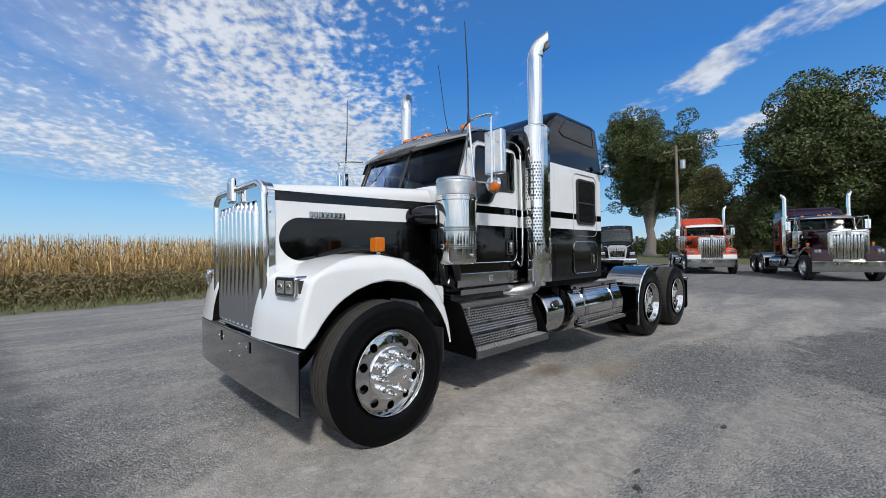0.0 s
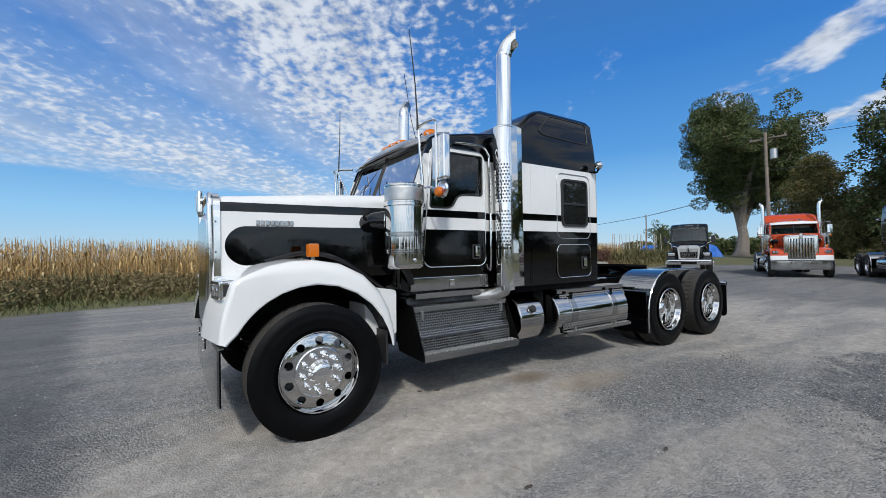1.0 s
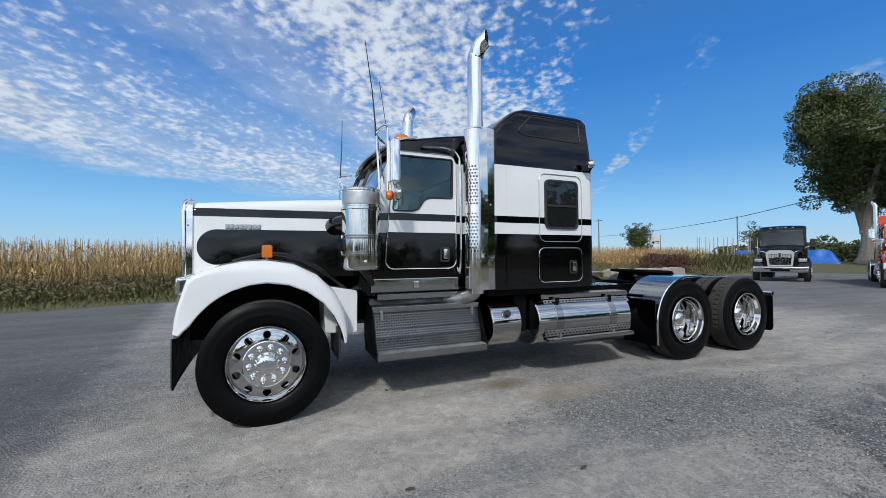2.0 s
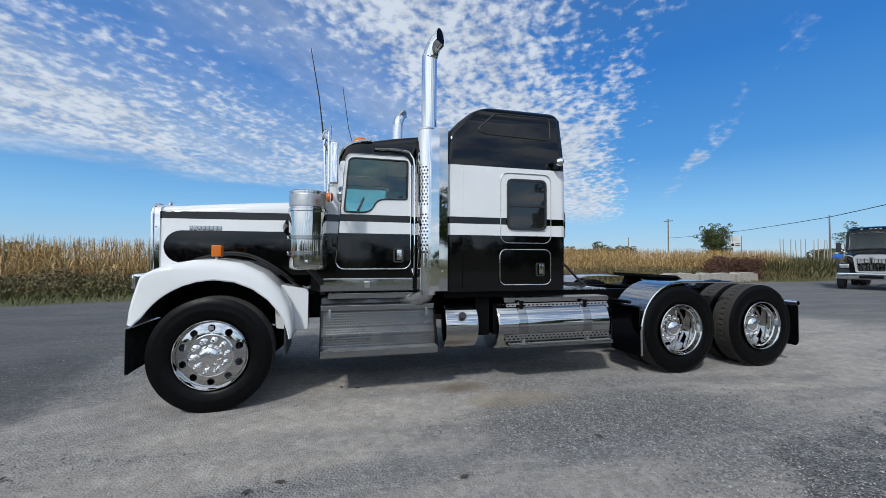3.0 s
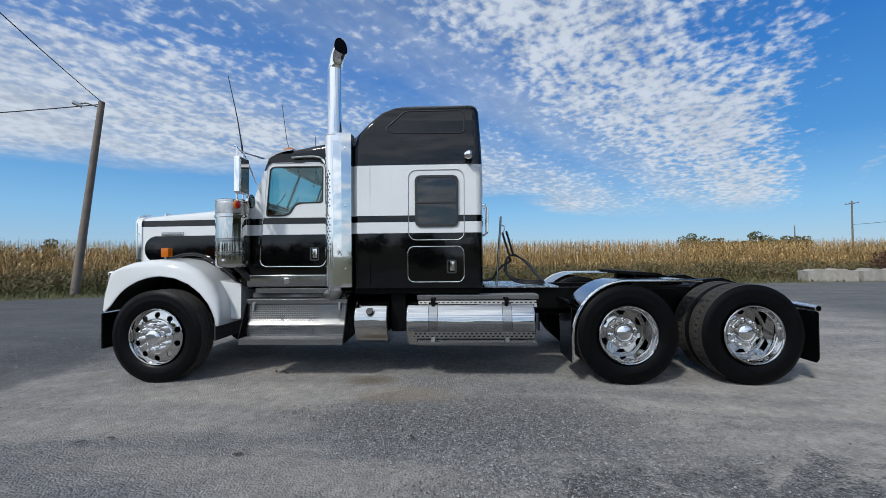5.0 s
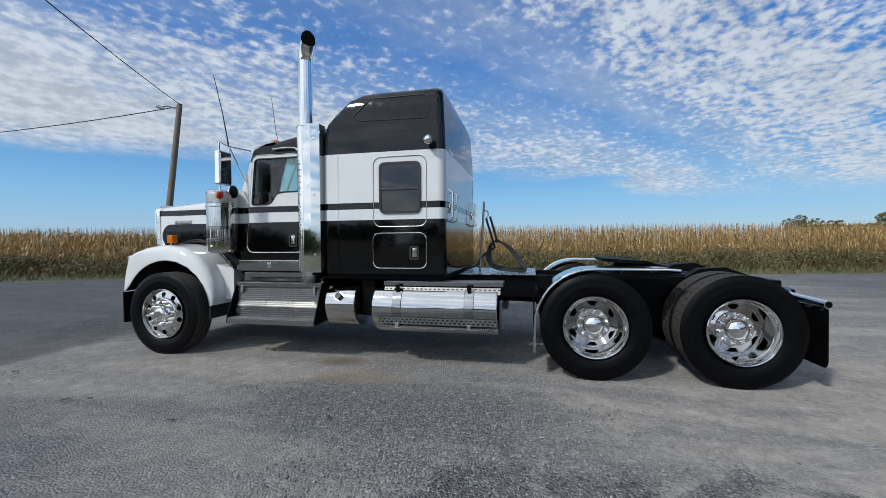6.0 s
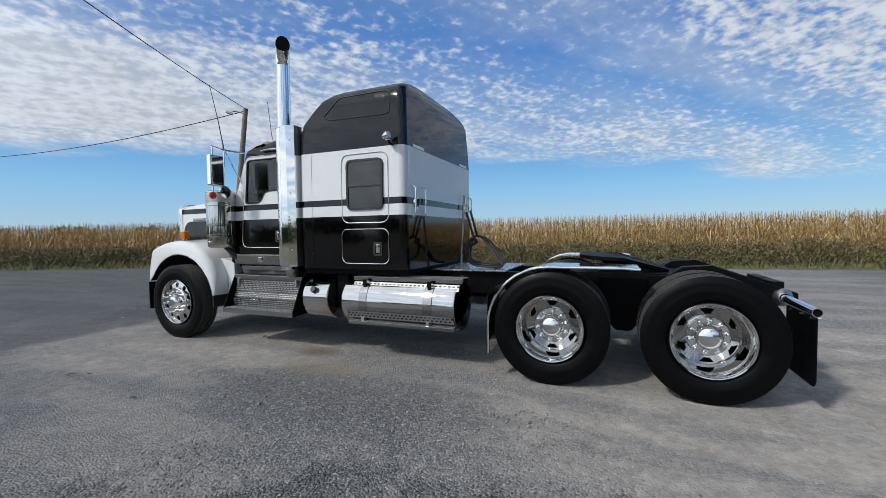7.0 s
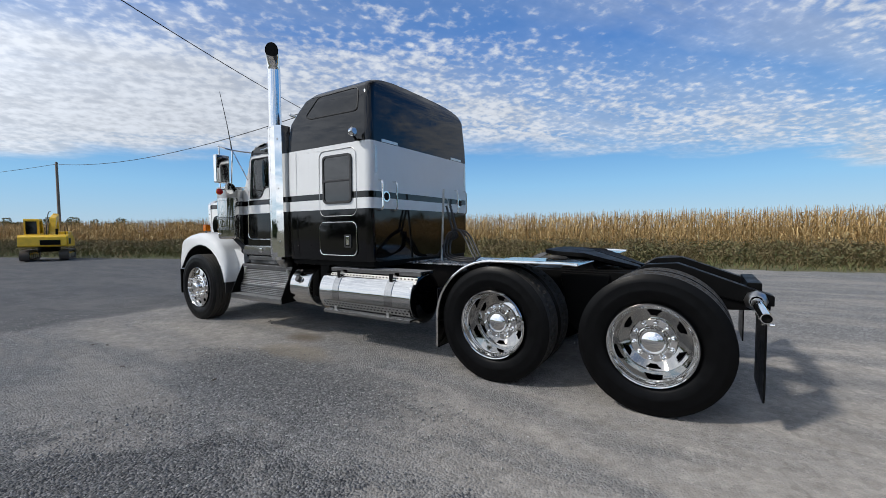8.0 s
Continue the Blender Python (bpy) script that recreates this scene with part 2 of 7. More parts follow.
WHITE, BLACK = (0.72, 0.73, 0.73), (0.0012, 0.0012, 0.0015)
PAINT = {
    "cab": two_tone("white and black cab paint", WHITE, BLACK, "cab"),
    "door": two_tone("white and black door paint", WHITE, BLACK, "door"),
    "hood": two_tone("white and black hood paint", WHITE, BLACK, "hood"),
    "plain": two_tone("white fender paint", WHITE, BLACK, ""),
    "roof": two_tone("black roof paint", (0.0012, 0.0012, 0.0015), BLACK, ""),
}
M_CHROME = chrome("polished chrome")
M_STAINLESS = chrome("stainless sheet", 0.46, 0.1)
# tread sheet toned near black; contrast with the marks' highlights is put into colour
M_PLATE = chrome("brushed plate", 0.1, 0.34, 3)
M_MIRRORSHEET = chrome("flat polished sheet", 0.82, 0.03, 3.0, 0.0)
M_ALU = chrome("polished aluminium", 0.64, 0.045, 9, 0.006)
M_DULL = worn("dull aluminium", (0.56, 0.555, 0.54), 0.34, 1.0, 12, 0.2)
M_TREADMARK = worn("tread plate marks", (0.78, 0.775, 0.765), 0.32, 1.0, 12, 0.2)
# darker copy for level faces: their sun glare is taken down in the colour
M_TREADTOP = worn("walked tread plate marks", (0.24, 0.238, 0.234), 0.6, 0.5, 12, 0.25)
M_GRIP = worn("open grip plate", (0.3, 0.297, 0.29), 0.5, 0.8, 14, 0.2)
M_CLEANER = chrome("polished air cleaner sheet", 0.66, 0.05, 6.0)
M_SILVER = worn("silver grille paint", (0.5, 0.5, 0.5), 0.35, 0.4, 12, 0.15)
M_BLACK = worn("black frame paint", (0.0025, 0.0025, 0.0026), 0.5, 0.0, 9, 0.35, 0.1, Specular_IOR_Level=0.1)
M_GLOSSBLACK = two_tone("gloss black panel", (0.0012, 0.0012, 0.0015), BLACK, "")
M_RUBBER = worn("tyre rubber", (0.0026, 0.0027, 0.003), 0.36, 0.0, 16, 0.3, 0.06, 160, Specular_IOR_Level=0.13)
M_TREAD = worn("dusty tread rubber", (0.04, 0.037, 0.033), 0.9, 0.0, 20, 0.35, 0.3, 120)
M_PLASTIC = worn("black plastic", (0.02, 0.02, 0.021), 0.5, 0.0, 20, 0.3)
M_AMBER = Mat("amber lens", (0.75, 0.2, 0.01), 0.15, 0.0, Transmission_Weight=0.3).m
M_RED = Mat("red lens", (0.45, 0.01, 0.012), 0.15, 0.0, Transmission_Weight=0.2).m
M_LENS = Mat("clear lamp lens", (0.6, 0.6, 0.6), 0.16, 0.7).m
M_INTERIOR = worn("grey cab lining", (0.11, 0.113, 0.112), 0.75, 0.0, 6, 0.2)
M_SEAT = worn("dark seat cloth", (0.05, 0.05, 0.055), 0.85, 0.0, 30, 0.3, 0.2)


def diamond_plate():
    k = Mat("diamond tread plate", (0.72, 0.72, 0.73), 0.3, 1.0)
    c = k.coord()
    x, y, z = k.xyz(c)
    run = k.math("ADD", k.math("MULTIPLY", z, 1.0), k.math("MULTIPLY", k.math("ABSOLUTE", y), 1.0))
    a = k.math("SINE", k.math("MULTIPLY", k.math("ADD", x, run), 150))
    b = k.math("SINE", k.math("MULTIPLY", k.math("SUBTRACT", x, run), 150))
    tilt = k.math("MULTIPLY", k.math("MAXIMUM", k.math("MULTIPLY", a, b), 0), 1.0)
    h = k.span(tilt, 0.15, 0.6)
    k.bump(h, 1.0, 0.008)
    k.set("Roughness", k.span(k.noise(c, 12, 4), 0.3, 0.7, 0.16, 0.34))
    k.set("Base Color", k.mix(h, (0.34, 0.34, 0.35), (0.9, 0.9, 0.91)))
    return k.m


M_DIAMOND = diamond_plate()


def glass(name, tint=(0.75, 0.85, 0.83), clear=0.75, rough=0.01, ior=1.35):
    """Thin glazing: mostly see-through, with a mirror share that grows at grazing angles."""
    m = bpy.data.materials.new(name)
    m.use_nodes = True
    N, L = m.node_tree.nodes, m.node_tree.links
    N.clear()
    t, g, fr, mx = N.new("ShaderNodeBsdfTransparent"), N.new("ShaderNodeBsdfGlossy"), N.new("ShaderNodeFresnel"), N.new("ShaderNodeMixShader")
    t.inputs[0].default_value = (*[v * clear for v in tint], 1)
    g.inputs["Roughness"].default_value = rough
    fr.inputs["IOR"].default_value = ior
    L.new(fr.outputs[0], mx.inputs[0]), L.new(t.outputs[0], mx.inputs[1]), L.new(g.outputs[0], mx.inputs[2])
    L.new(mx.outputs[0], N.new("ShaderNodeOutputMaterial").inputs[0])
    return m


M_GLASS = glass("tinted window glass", (0.76, 0.93, 0.89), 0.95, 0.01, 1.75)
M_SCREEN = glass("tinted windscreen glass", (0.62, 0.82, 0.79), 0.92, 0.01, 1.12)
M_PRIVACY = Mat("dark privacy pane", (0.012, 0.013, 0.013), 0.02, 0.0, Specular_IOR_Level=0.8).m
M_DARKGLASS = glass("dark privacy glass", (0.7, 0.75, 0.75), 0.75, 0.01, 1.55)


# ---------- mesh helpers ----------
def level(ob):
    """Keeps flat faces flat-looking beside rounded edges."""
    w = ob.modifiers.new("even", "WEIGHTED_NORMAL")
    w.keep_sharp = True


def part(name, bm, material, parent=None, label="", smooth=True, **tags):
    me = bpy.data.meshes.new(name)
    bmesh.ops.recalc_face_normals(bm, faces=bm.faces)
    bm.to_mesh(me)
    bm.free()
    for m in material if isinstance(material, (list, tuple)) else [material]:
        me.materials.append(m)
    if smooth:
        me.polygons.foreach_set("use_smooth", [True] * len(me.polygons))
        me.set_sharp_from_angle(angle=radians(38))
    ob = new(name, me)
    if smooth:
        level(ob)
    if parent:
        ob.parent = parent
    if label:
        tagged(ob, label=label)
    if tags:
        tagged(ob, **tags)
    return ob


def again(ob, m, name=None):
    """The same mesh once more, under the same parent, moved by m."""
    o = new(name or ob.name.split(".")[0], ob.data)
    o.parent = ob.parent
    o.matrix_basis = m
    level(o)
    for key in ("label",):
        if key in ob:
            o[key] = ob[key]
    for ch in ob.children:
        c = again(ch, ch.matrix_basis)
        c.parent = o
    return o


def bevelled(bm, width, segments=2):
    if width > 0:
        es = [e for e in bm.edges if len(e.link_faces) == 2 and e.calc_face_angle(0) > radians(25)]
        bmesh.ops.bevel(bm, geom=es, offset=width, segments=segments, affect="EDGES", profile=0.5, clamp_overlap=True)
    return bm


def box(x0, x1, y0, y1, z0, z1, bevel=0.0, bm=None, m=None, segments=2):
    own = bmesh.new()
    bmesh.ops.create_cube(own, size=1.0, matrix=Matrix.Translation(((x0 + x1) / 2, (y0 + y1) / 2, (z0 + z1) / 2)) @ Matrix.Diagonal((abs(x1 - x0), abs(y1 - y0), abs(z1 - z0), 1)))
    bevelled(own, bevel, segments)
    if m:
        own.transform(m)
    return join(bm, own)


def join(bm, own):
    if bm is None:
        return own
    me = bpy.data.meshes.new("tmp")
    own.to_mesh(me)
    own.free()
    bm.from_mesh(me)
    bpy.data.meshes.remove(me)
    return bm


def prism(pts, d0, d1, axis="y", bevel=0.0, bm=None, segments=2):
    """A polygon drawn in the two other axes, carried from d0 to d1 along the axis."""
    own = bmesh.new()

    def at(a, b, d):
        return {"y": (a, d, b), "x": (d, a, b), "z": (a, b, d)}[axis]

    lo = [own.verts.new(at(a, b, d0)) for a, b in pts]
    hi = [own.verts.new(at(a, b, d1)) for a, b in pts]
    own.faces.new(lo), own.faces.new(hi[::-1])
    for i in range(len(pts)):
        j = (i + 1) % len(pts)
        own.faces.new((lo[i], hi[i], hi[j], lo[j]))
    bmesh.ops.recalc_face_normals(own, faces=own.faces)
    bevelled(own, bevel, segments)
    return join(bm, own)


def axis_matrix(p, q):
    p, q = Vector(p), Vector(q)
    return Matrix.Translation(p) @ (q - p).to_track_quat("Z", "Y").to_matrix().to_4x4(), (q - p).length


def lathe(profile, p=(0, 0, 0), q=(0, 0, 1), seg=48, bm=None, closed=False):
    """Spins (radius, height) pairs round the line from p towards q; heights in metres from p."""
    own = bmesh.new()
    m, _ = axis_matrix(p, q)
    rings = []
    for r, h in profile:
        if r < 1e-5:
            rings.append([own.verts.new((0, 0, h))])
        else:
            rings.append([own.verts.new((r * math.cos(2 * math.pi * i / seg), r * math.sin(2 * math.pi * i / seg), h)) for i in range(seg)])
    pairs = list(zip(rings, rings[1:])) + ([(rings[-1], rings[0])] if closed else [])
    for a, b in pairs:
        for i in range(seg):
            j = (i + 1) % seg
            vs = [a[i % len(a)], a[j % len(a)], b[j % len(b)], b[i % len(b)]]
            vs = list(dict.fromkeys(vs))
            if len(vs) > 2:
                own.faces.new(vs)
    own.transform(m)
    return join(bm, own)


def rod(p, q, r, seg=12, bm=None, r2=None):
    n = (Vector(q) - Vector(p)).length
    r2 = r if r2 is None else r2
    return lathe([(0, 0), (r, 0), (r2, n), (0, n)], p, q, seg, bm)


def smooth_line(pts, n=8, closed=False):
    """A curve through the points (Catmull-Rom)."""
    P = [Vector(p) for p in pts]
    out = []
    count = len(P) if closed else len(P) - 1
    for i in range(count):
        g = lambda j: P[j % len(P)] if closed else P[min(max(j, 0), len(P) - 1)]
        a, b, c, d = g(i - 1), g(i), g(i + 1), g(i + 2)
        for s in range(n):
            t = s / n
            out.append(0.5 * (2 * b + (c - a) * t + (2 * a - 5 * b + 4 * c - d) * t * t + (3 * b - 3 * c + d - a) * t**3))
    if not closed:
        out.append(P[-1])
    return out


def tube(pts, r, seg=10, bm=None, closed=False, radii=None):
    own = bmesh.new()
    P = [Vector(p) for p in pts]
    rings, up = [], Vector((0.13, 0.21, 0.97)).normalized()
    for i, p in enumerate(P):
        if closed:
            t = P[(i + 1) % len(P)] - P[i - 1]
        else:
            t = P[min(i + 1, len(P) - 1)] - P[max(i - 1, 0)]
        t.normalize()
        a = t.cross(up)
        if a.length < 0.05:
            a = t.cross(Vector((1, 0, 0)))
        a.normalize()
        b = t.cross(a).normalized()
        up = -b if up.dot(b) < 0 else b
        a = up.cross(t).normalized()
        k = radii[i] if radii else r
        rings.append([own.verts.new(p + k * (math.cos(2 * math.pi * s / seg) * a + math.sin(2 * math.pi * s / seg) * up)) for s in range(seg)])
    for i in range(len(rings) if closed else len(rings) - 1):
        a, b = rings[i], rings[(i + 1) % len(rings)]
        for s in range(seg):
            own.faces.new((a[s], a[(s + 1) % seg], b[(s + 1) % seg], b[s]))
    if not closed:
        own.faces.new(rings[0]), own.faces.new(rings[-1][::-1])
    return join(bm, own)


def round_rect(a0, a1, b0, b1, r, n=5):
    out = []
    for ca, cb, start in ((a1 - r, b1 - r, 0), (a0 + r, b1 - r, 90), (a0 + r, b0 + r, 180), (a1 - r, b0 + r, 270)):
        for i in range(n + 1):
            t = radians(start + 90 * i / n)
            out.append((ca + r * math.cos(t), cb + r * math.sin(t)))
    return out


def round_poly(pts, r, n=4):
    """Rounds the corners of a polygon."""
    out = []
    for i, p in enumerate(pts):
        p, a, b = Vector(p), Vector(pts[i - 1]), Vector(pts[(i + 1) % len(pts)])
        ra = min(r, (a - p).length * 0.45, (b - p).length * 0.45)
        s, e = p + (a - p).normalized() * ra, p + (b - p).normalized() * ra
        for k in range(n + 1):
            t = k / n
            q = (1 - t) ** 2 * s + 2 * t * (1 - t) * p + t * t * e
            out.append((q.x, q.y))
    return out


def cast_loop(pts, centre, n):
    """n points where rays from the centre, at even turns, meet the outline."""
    out = []
    for k in range(n):
        t = 2 * math.pi * (k + 0.5) / n
        d = Vector((math.cos(t), math.sin(t)))
        best = None
        for i in range(len(pts)):
            p, q = Vector(pts[i - 1]) - Vector(centre), Vector(pts[i]) - Vector(centre)
            e = q - p
            det = d.x * -e.y + e.x * d.y
            if abs(det) < 1e-9:
                continue
            s = (p.x * -e.y + e.x * p.y) / det
            w = (d.x * p.y - d.y * p.x) / det
            if s > 0 and -1e-6 <= w <= 1 + 1e-6 and (best is None or s > best):
                best = s
        out.append((centre[0] + d.x * best, centre[1] + d.y * best))
    return out


def holed(outer, inner, d0, d1, axis="y", n=96, bend=None, bm=None):
    """A plate with a hole, from d0 to d1 along the axis."""
    own = bmesh.new()
    c = (sum(p[0] for p in inner) / len(inner), sum(p[1] for p in inner) / len(inner))
    o, i = cast_loop(outer, c, n), cast_loop(inner, c, n)

    def at(p, d):
        v = {"y": (p[0], d, p[1]), "x": (d, p[0], p[1]), "z": (p[0], p[1], d)}[axis]
        return bend(Vector(v)) if bend else v

    rings = [[own.verts.new(at(p, d)) for p in loop] for loop, d in ((o, d0), (i, d0), (i, d1), (o, d1))]
    for a in range(4):
        A, B = rings[a], rings[(a + 1) % 4]
        for k in range(n):
            own.faces.new((A[k], A[(k + 1) % n], B[(k + 1) % n], B[k]))
    return join(bm, own)


def loft(rings, caps=True, bm=None, closed=True):
    own = bmesh.new()
    R = [[own.verts.new(p) for p in ring] for ring in rings]
    n = len(R[0])
    for a, b in zip(R, R[1:]):
        for i in range(n if closed else n - 1):
            own.faces.new((a[i], a[(i + 1) % n], b[(i + 1) % n], b[i]))
    if caps:
        own.faces.new(R[0]), own.faces.new(R[-1][::-1])
    return join(bm, own)


def mirrored(ob):
    """The same part on the other side of the truck."""
    me = ob.data.copy()
    bm = bmesh.new()
    bm.from_mesh(me)
    bm.transform(Matrix.Diagonal((1, -1, 1, 1)))
    bmesh.ops.reverse_faces(bm, faces=bm.faces)
    bm.to_mesh(me)
    bm.free()
    o = new(ob.name.split(".")[0], me)
    o.parent = ob.parent
    if "label" in ob:
        o["label"] = ob["label"]
    for ch in ob.children:
        mirrored(ch).parent = o
    return o


def mesh_stuff(name, verts, faces, material, label, category, smooth=False, kind="stuff"):
    me = bpy.data.meshes.new(name)
    verts, faces = np.asarray(verts, dtype=np.float32), np.asarray(faces, dtype=np.int32)
    k = faces.shape[1]
    me.vertices.add(len(verts))
    me.vertices.foreach_set("co", verts.ravel())
    me.loops.add(faces.size)
    me.loops.foreach_set("vertex_index", faces.ravel())
    me.polygons.add(len(faces))
    me.polygons.foreach_set("loop_start", np.arange(0, faces.size, k, dtype=np.int32))
    me.update(calc_edges=True)
    me.validate()
    me.materials.append(material)
    ob = new(name, me)
    return tagged(ob, label, category, kind=kind)


# ---------- ground ----------
def edge_y(x):
    """Where the gravel lot ends and the grass begins."""
    pts = [(-120, -30), (-60, -10), (-30, 0.2), (-18, 4.6), (-9, 8.4), (-3, 10.7), (4, 11.2), (10, 12.0), (16, 13.2), (22, 14.2), (30, 14.0), (36, 14.5), (60, 20), (140, 40)]
    for (x0, y0), (x1, y1) in zip(pts, pts[1:]):
        if x <= x1:
            return y0 + (y1 - y0) * (max(x, x0) - x0) / (x1 - x0)
    return pts[-1][1]


# loose stone: middle x, y and half widths
LOOSE = ((5.5, -4.0, 2.3, 1.0), (3.5, -2.05, 1.7, 0.75), (-2.2, 0.5, 1.3, 1.6))


def lot_material():
    k = Mat("gravel lot", (0.2, 0.2, 0.2), 0.9, Diffuse_Roughness=0.5)
    p = k.position()
    x, y, z = k.xyz(p)
    big = k.noise(p, 0.22, 5, 0.6, distortion=0.6)
    mid = k.noise(p, 1.6, 5, 0.65, distortion=0.4)
    grain = k.noise(p, 60, 3, 0.6)
    stones = k.voronoi(p, 62)
    tone = k.voronoi(p, 62, "F1", "Color")
    # pale dusty ground round the truck's nose, fading out along its near side
    dx = k.math("MULTIPLY", k.math("ADD", x, -0.3), 0.27)
    dy = k.math("MULTIPLY", k.math("ADD", y, 1.3), 0.88)
    lane = k.math("SQRT", k.math("ADD", k.math("MULTIPLY", dx, dx), k.math("MULTIPLY", dy, dy)))
    lane = k.math("ADD", lane, k.math("MULTIPLY", k.math("SUBTRACT", k.noise(p, 0.55, 5, 0.6, distortion=0.8), 0.5), 1.5))
    worn_lane = k.span(lane, 0.55, 1.35, 1.0, 0.0)
    edge = k.math("MULTIPLY", k.math("SUBTRACT", k.noise(p, 1.1, 6, 0.7, distortion=0.5), 0.5), 2.2)

    def heap(cx, cy, rx, ry):
        a, b = k.math("DIVIDE", k.math("SUBTRACT", x, cx), rx), k.math("DIVIDE", k.math("SUBTRACT", y, cy), ry)
        return k.math("ADD", k.math("SQRT", k.math("ADD", k.math("MULTIPLY", a, a), k.math("MULTIPLY", b, b))), edge)

    # spreads of loose crushed stone, and darker ground ahead of the truck
    loose = k.span(heap(*LOOSE[0]), 0.85, 1.1, 1.0, 0.0)
    dark_loose = loose
    for h, share in ((LOOSE[1], 0.8), (LOOSE[2], 0.7)):
        loose = k.math("MAXIMUM", loose, k.span(heap(*h), 0.5, 1.15, share, 0.0))
    dark_ground = k.math("ADD", k.math("ADD", x, k.math("MULTIPLY", y, 0.12)), k.math("MULTIPLY", edge, 0.5))
    dark_ground = k.span(dark_ground, -1.95, -1.45, 1.0, 0.0)
    streak = k.noise(p, 0.9, 5, 0.65, (0.35, 1.5, 1), 0.6)
    patch = k.math("ADD", k.math("ADD", k.math("MULTIPLY", worn_lane, 0.6), k.math("MULTIPLY", k.span(x, 4.2, 6.2, 0.0, 0.35), k.span(y, 1.0, 4.0, 1.0, 0.0))), k.math("MULTIPLY", k.span(streak, 0.4, 0.62), 0.6))
    patch = k.math("MULTIPLY", k.math("MINIMUM", patch, 1.0), k.math("SUBTRACT", 1.0, k.math("MULTIPLY", loose, 0.93)))
    grey = k.ramp(tone, (0.0, (0.06, 0.062, 0.066)), (0.45, (0.21, 0.209, 0.205)), (0.8, (0.38, 0.377, 0.368)), (1.0, (0.7, 0.685, 0.66)))
    grey = k.mix(k.math("MULTIPLY", k.span(big, 0.35, 0.65, 0.1, 0.6), k.math("SUBTRACT", 1.0, loose)), grey, (0.22, 0.22, 0.221))
    grey = k.mix(k.math("MULTIPLY", dark_loose, 0.25), grey, (0.06, 0.064, 0.07))
    dark_ground = k.math("MAXIMUM", dark_ground, k.span(k.math("ADD", x, edge), 11.0, 14.0, 0.0, 0.8))
    grey = k.mix(k.math("MULTIPLY", dark_ground, 0.7), grey, (0.068, 0.072, 0.078))
    patch = k.math("MULTIPLY", patch, k.math("SUBTRACT", 1.0, k.math("MULTIPLY", dark_ground, 0.75)))
    dust = k.ramp(k.noise(p, 5, 5, 0.7), (0.3, (0.31, 0.28, 0.242)), (0.7, (0.52, 0.475, 0.42)))
    col = k.mix(patch, grey, dust)
    col = k.mix(k.math("MULTIPLY", k.span(grain, 0.45, 0.7), 0.22), col, (0.5, 0.49, 0.48))
    cracks = k.math("MULTIPLY", k.span(k.voronoi(k.mix(0.12, p, k.noise_vec(p, 2.0)), 1.1, "DISTANCE_TO_EDGE"), 0.0, 0.012, 1.0, 0.0), k.span(patch, 0.5, 0.9))
    col = k.mix(k.math("MULTIPLY", cracks, 0.3), col, (0.2, 0.185, 0.16))
    spots = k.voronoi(p, 24, "F1", "Color")
    col = k.mix(0.4, col, k.ramp(spots, (0.0, (0.3, 0.3, 0.3)), (1.0, (0.72, 0.71, 0.7))), "OVERLAY")
    oil = k.math("ADD", k.math("POWER", k.math("SUBTRACT", x, 2.45), 2.0), k.math("MULTIPLY", k.math("POWER", k.math("ADD", y, 1.05), 2.0), 2.5))
    oil = k.math("MULTIPLY", k.span(k.math("ADD", oil, k.math("MULTIPLY", mid, 0.12)), 0.05, 0.22, 1.0, 0.0), 0.7)
    col = k.mix(oil, col, (0.14, 0.09, 0.045))
    clay = k.span(heap(2.9, -1.55, 0.75, 0.28), 0.4, 1.2, 0.55, 0.0)
    col = k.mix(clay, col, (0.42, 0.34, 0.24))
    grass = k.ramp(k.noise(p, 2.5, 5, 0.7), (0.3, (0.065, 0.07, 0.025)), (0.6, (0.12, 0.115, 0.05)), (0.8, (0.19, 0.16, 0.09)))
    soil = k.N.new("ShaderNodeAttribute")
    soil.attribute_name = "verge"
    ragged = k.span(k.math("ADD", soil.outputs["Fac"], k.math("MULTIPLY", k.math("SUBTRACT", mid, 0.5), 0.5)), 0.42, 0.58)
    col = k.mix(1.0, col, (0.7, 0.71, 0.725), "MULTIPLY")
    k.set("Base Color", k.mix(ragged, col, grass))
    h = k.math("ADD", k.math("MULTIPLY", stones, -0.7), k.math("MULTIPLY", grain, 0.5))
    h = k.math("MULTIPLY", h, k.math("ADD", k.span(patch, 0.2, 0.9, 1.0, 0.5), k.math("MULTIPLY", loose, 0.9)))
    k.bump(h, 1.0, 0.02)
    k.set("Roughness", k.span(mid, 0.3, 0.7, 0.78, 0.97))
    return k.m


def settle(x, y, z=0.0):
    """The lot is worn into a shallow hollow where the big truck stands."""
    ramp_ = lambda v: max(0.0, min(1.0, v)) ** 2 * (3 - 2 * max(0.0, min(1.0, v)))
    k = ramp_((x + 3.0) / 1.5) * ramp_((9.5 - x) / 1.5) * ramp_((2.4 - abs(y)) / 1.0)
    return z * (1 - k) - 0.04 * k


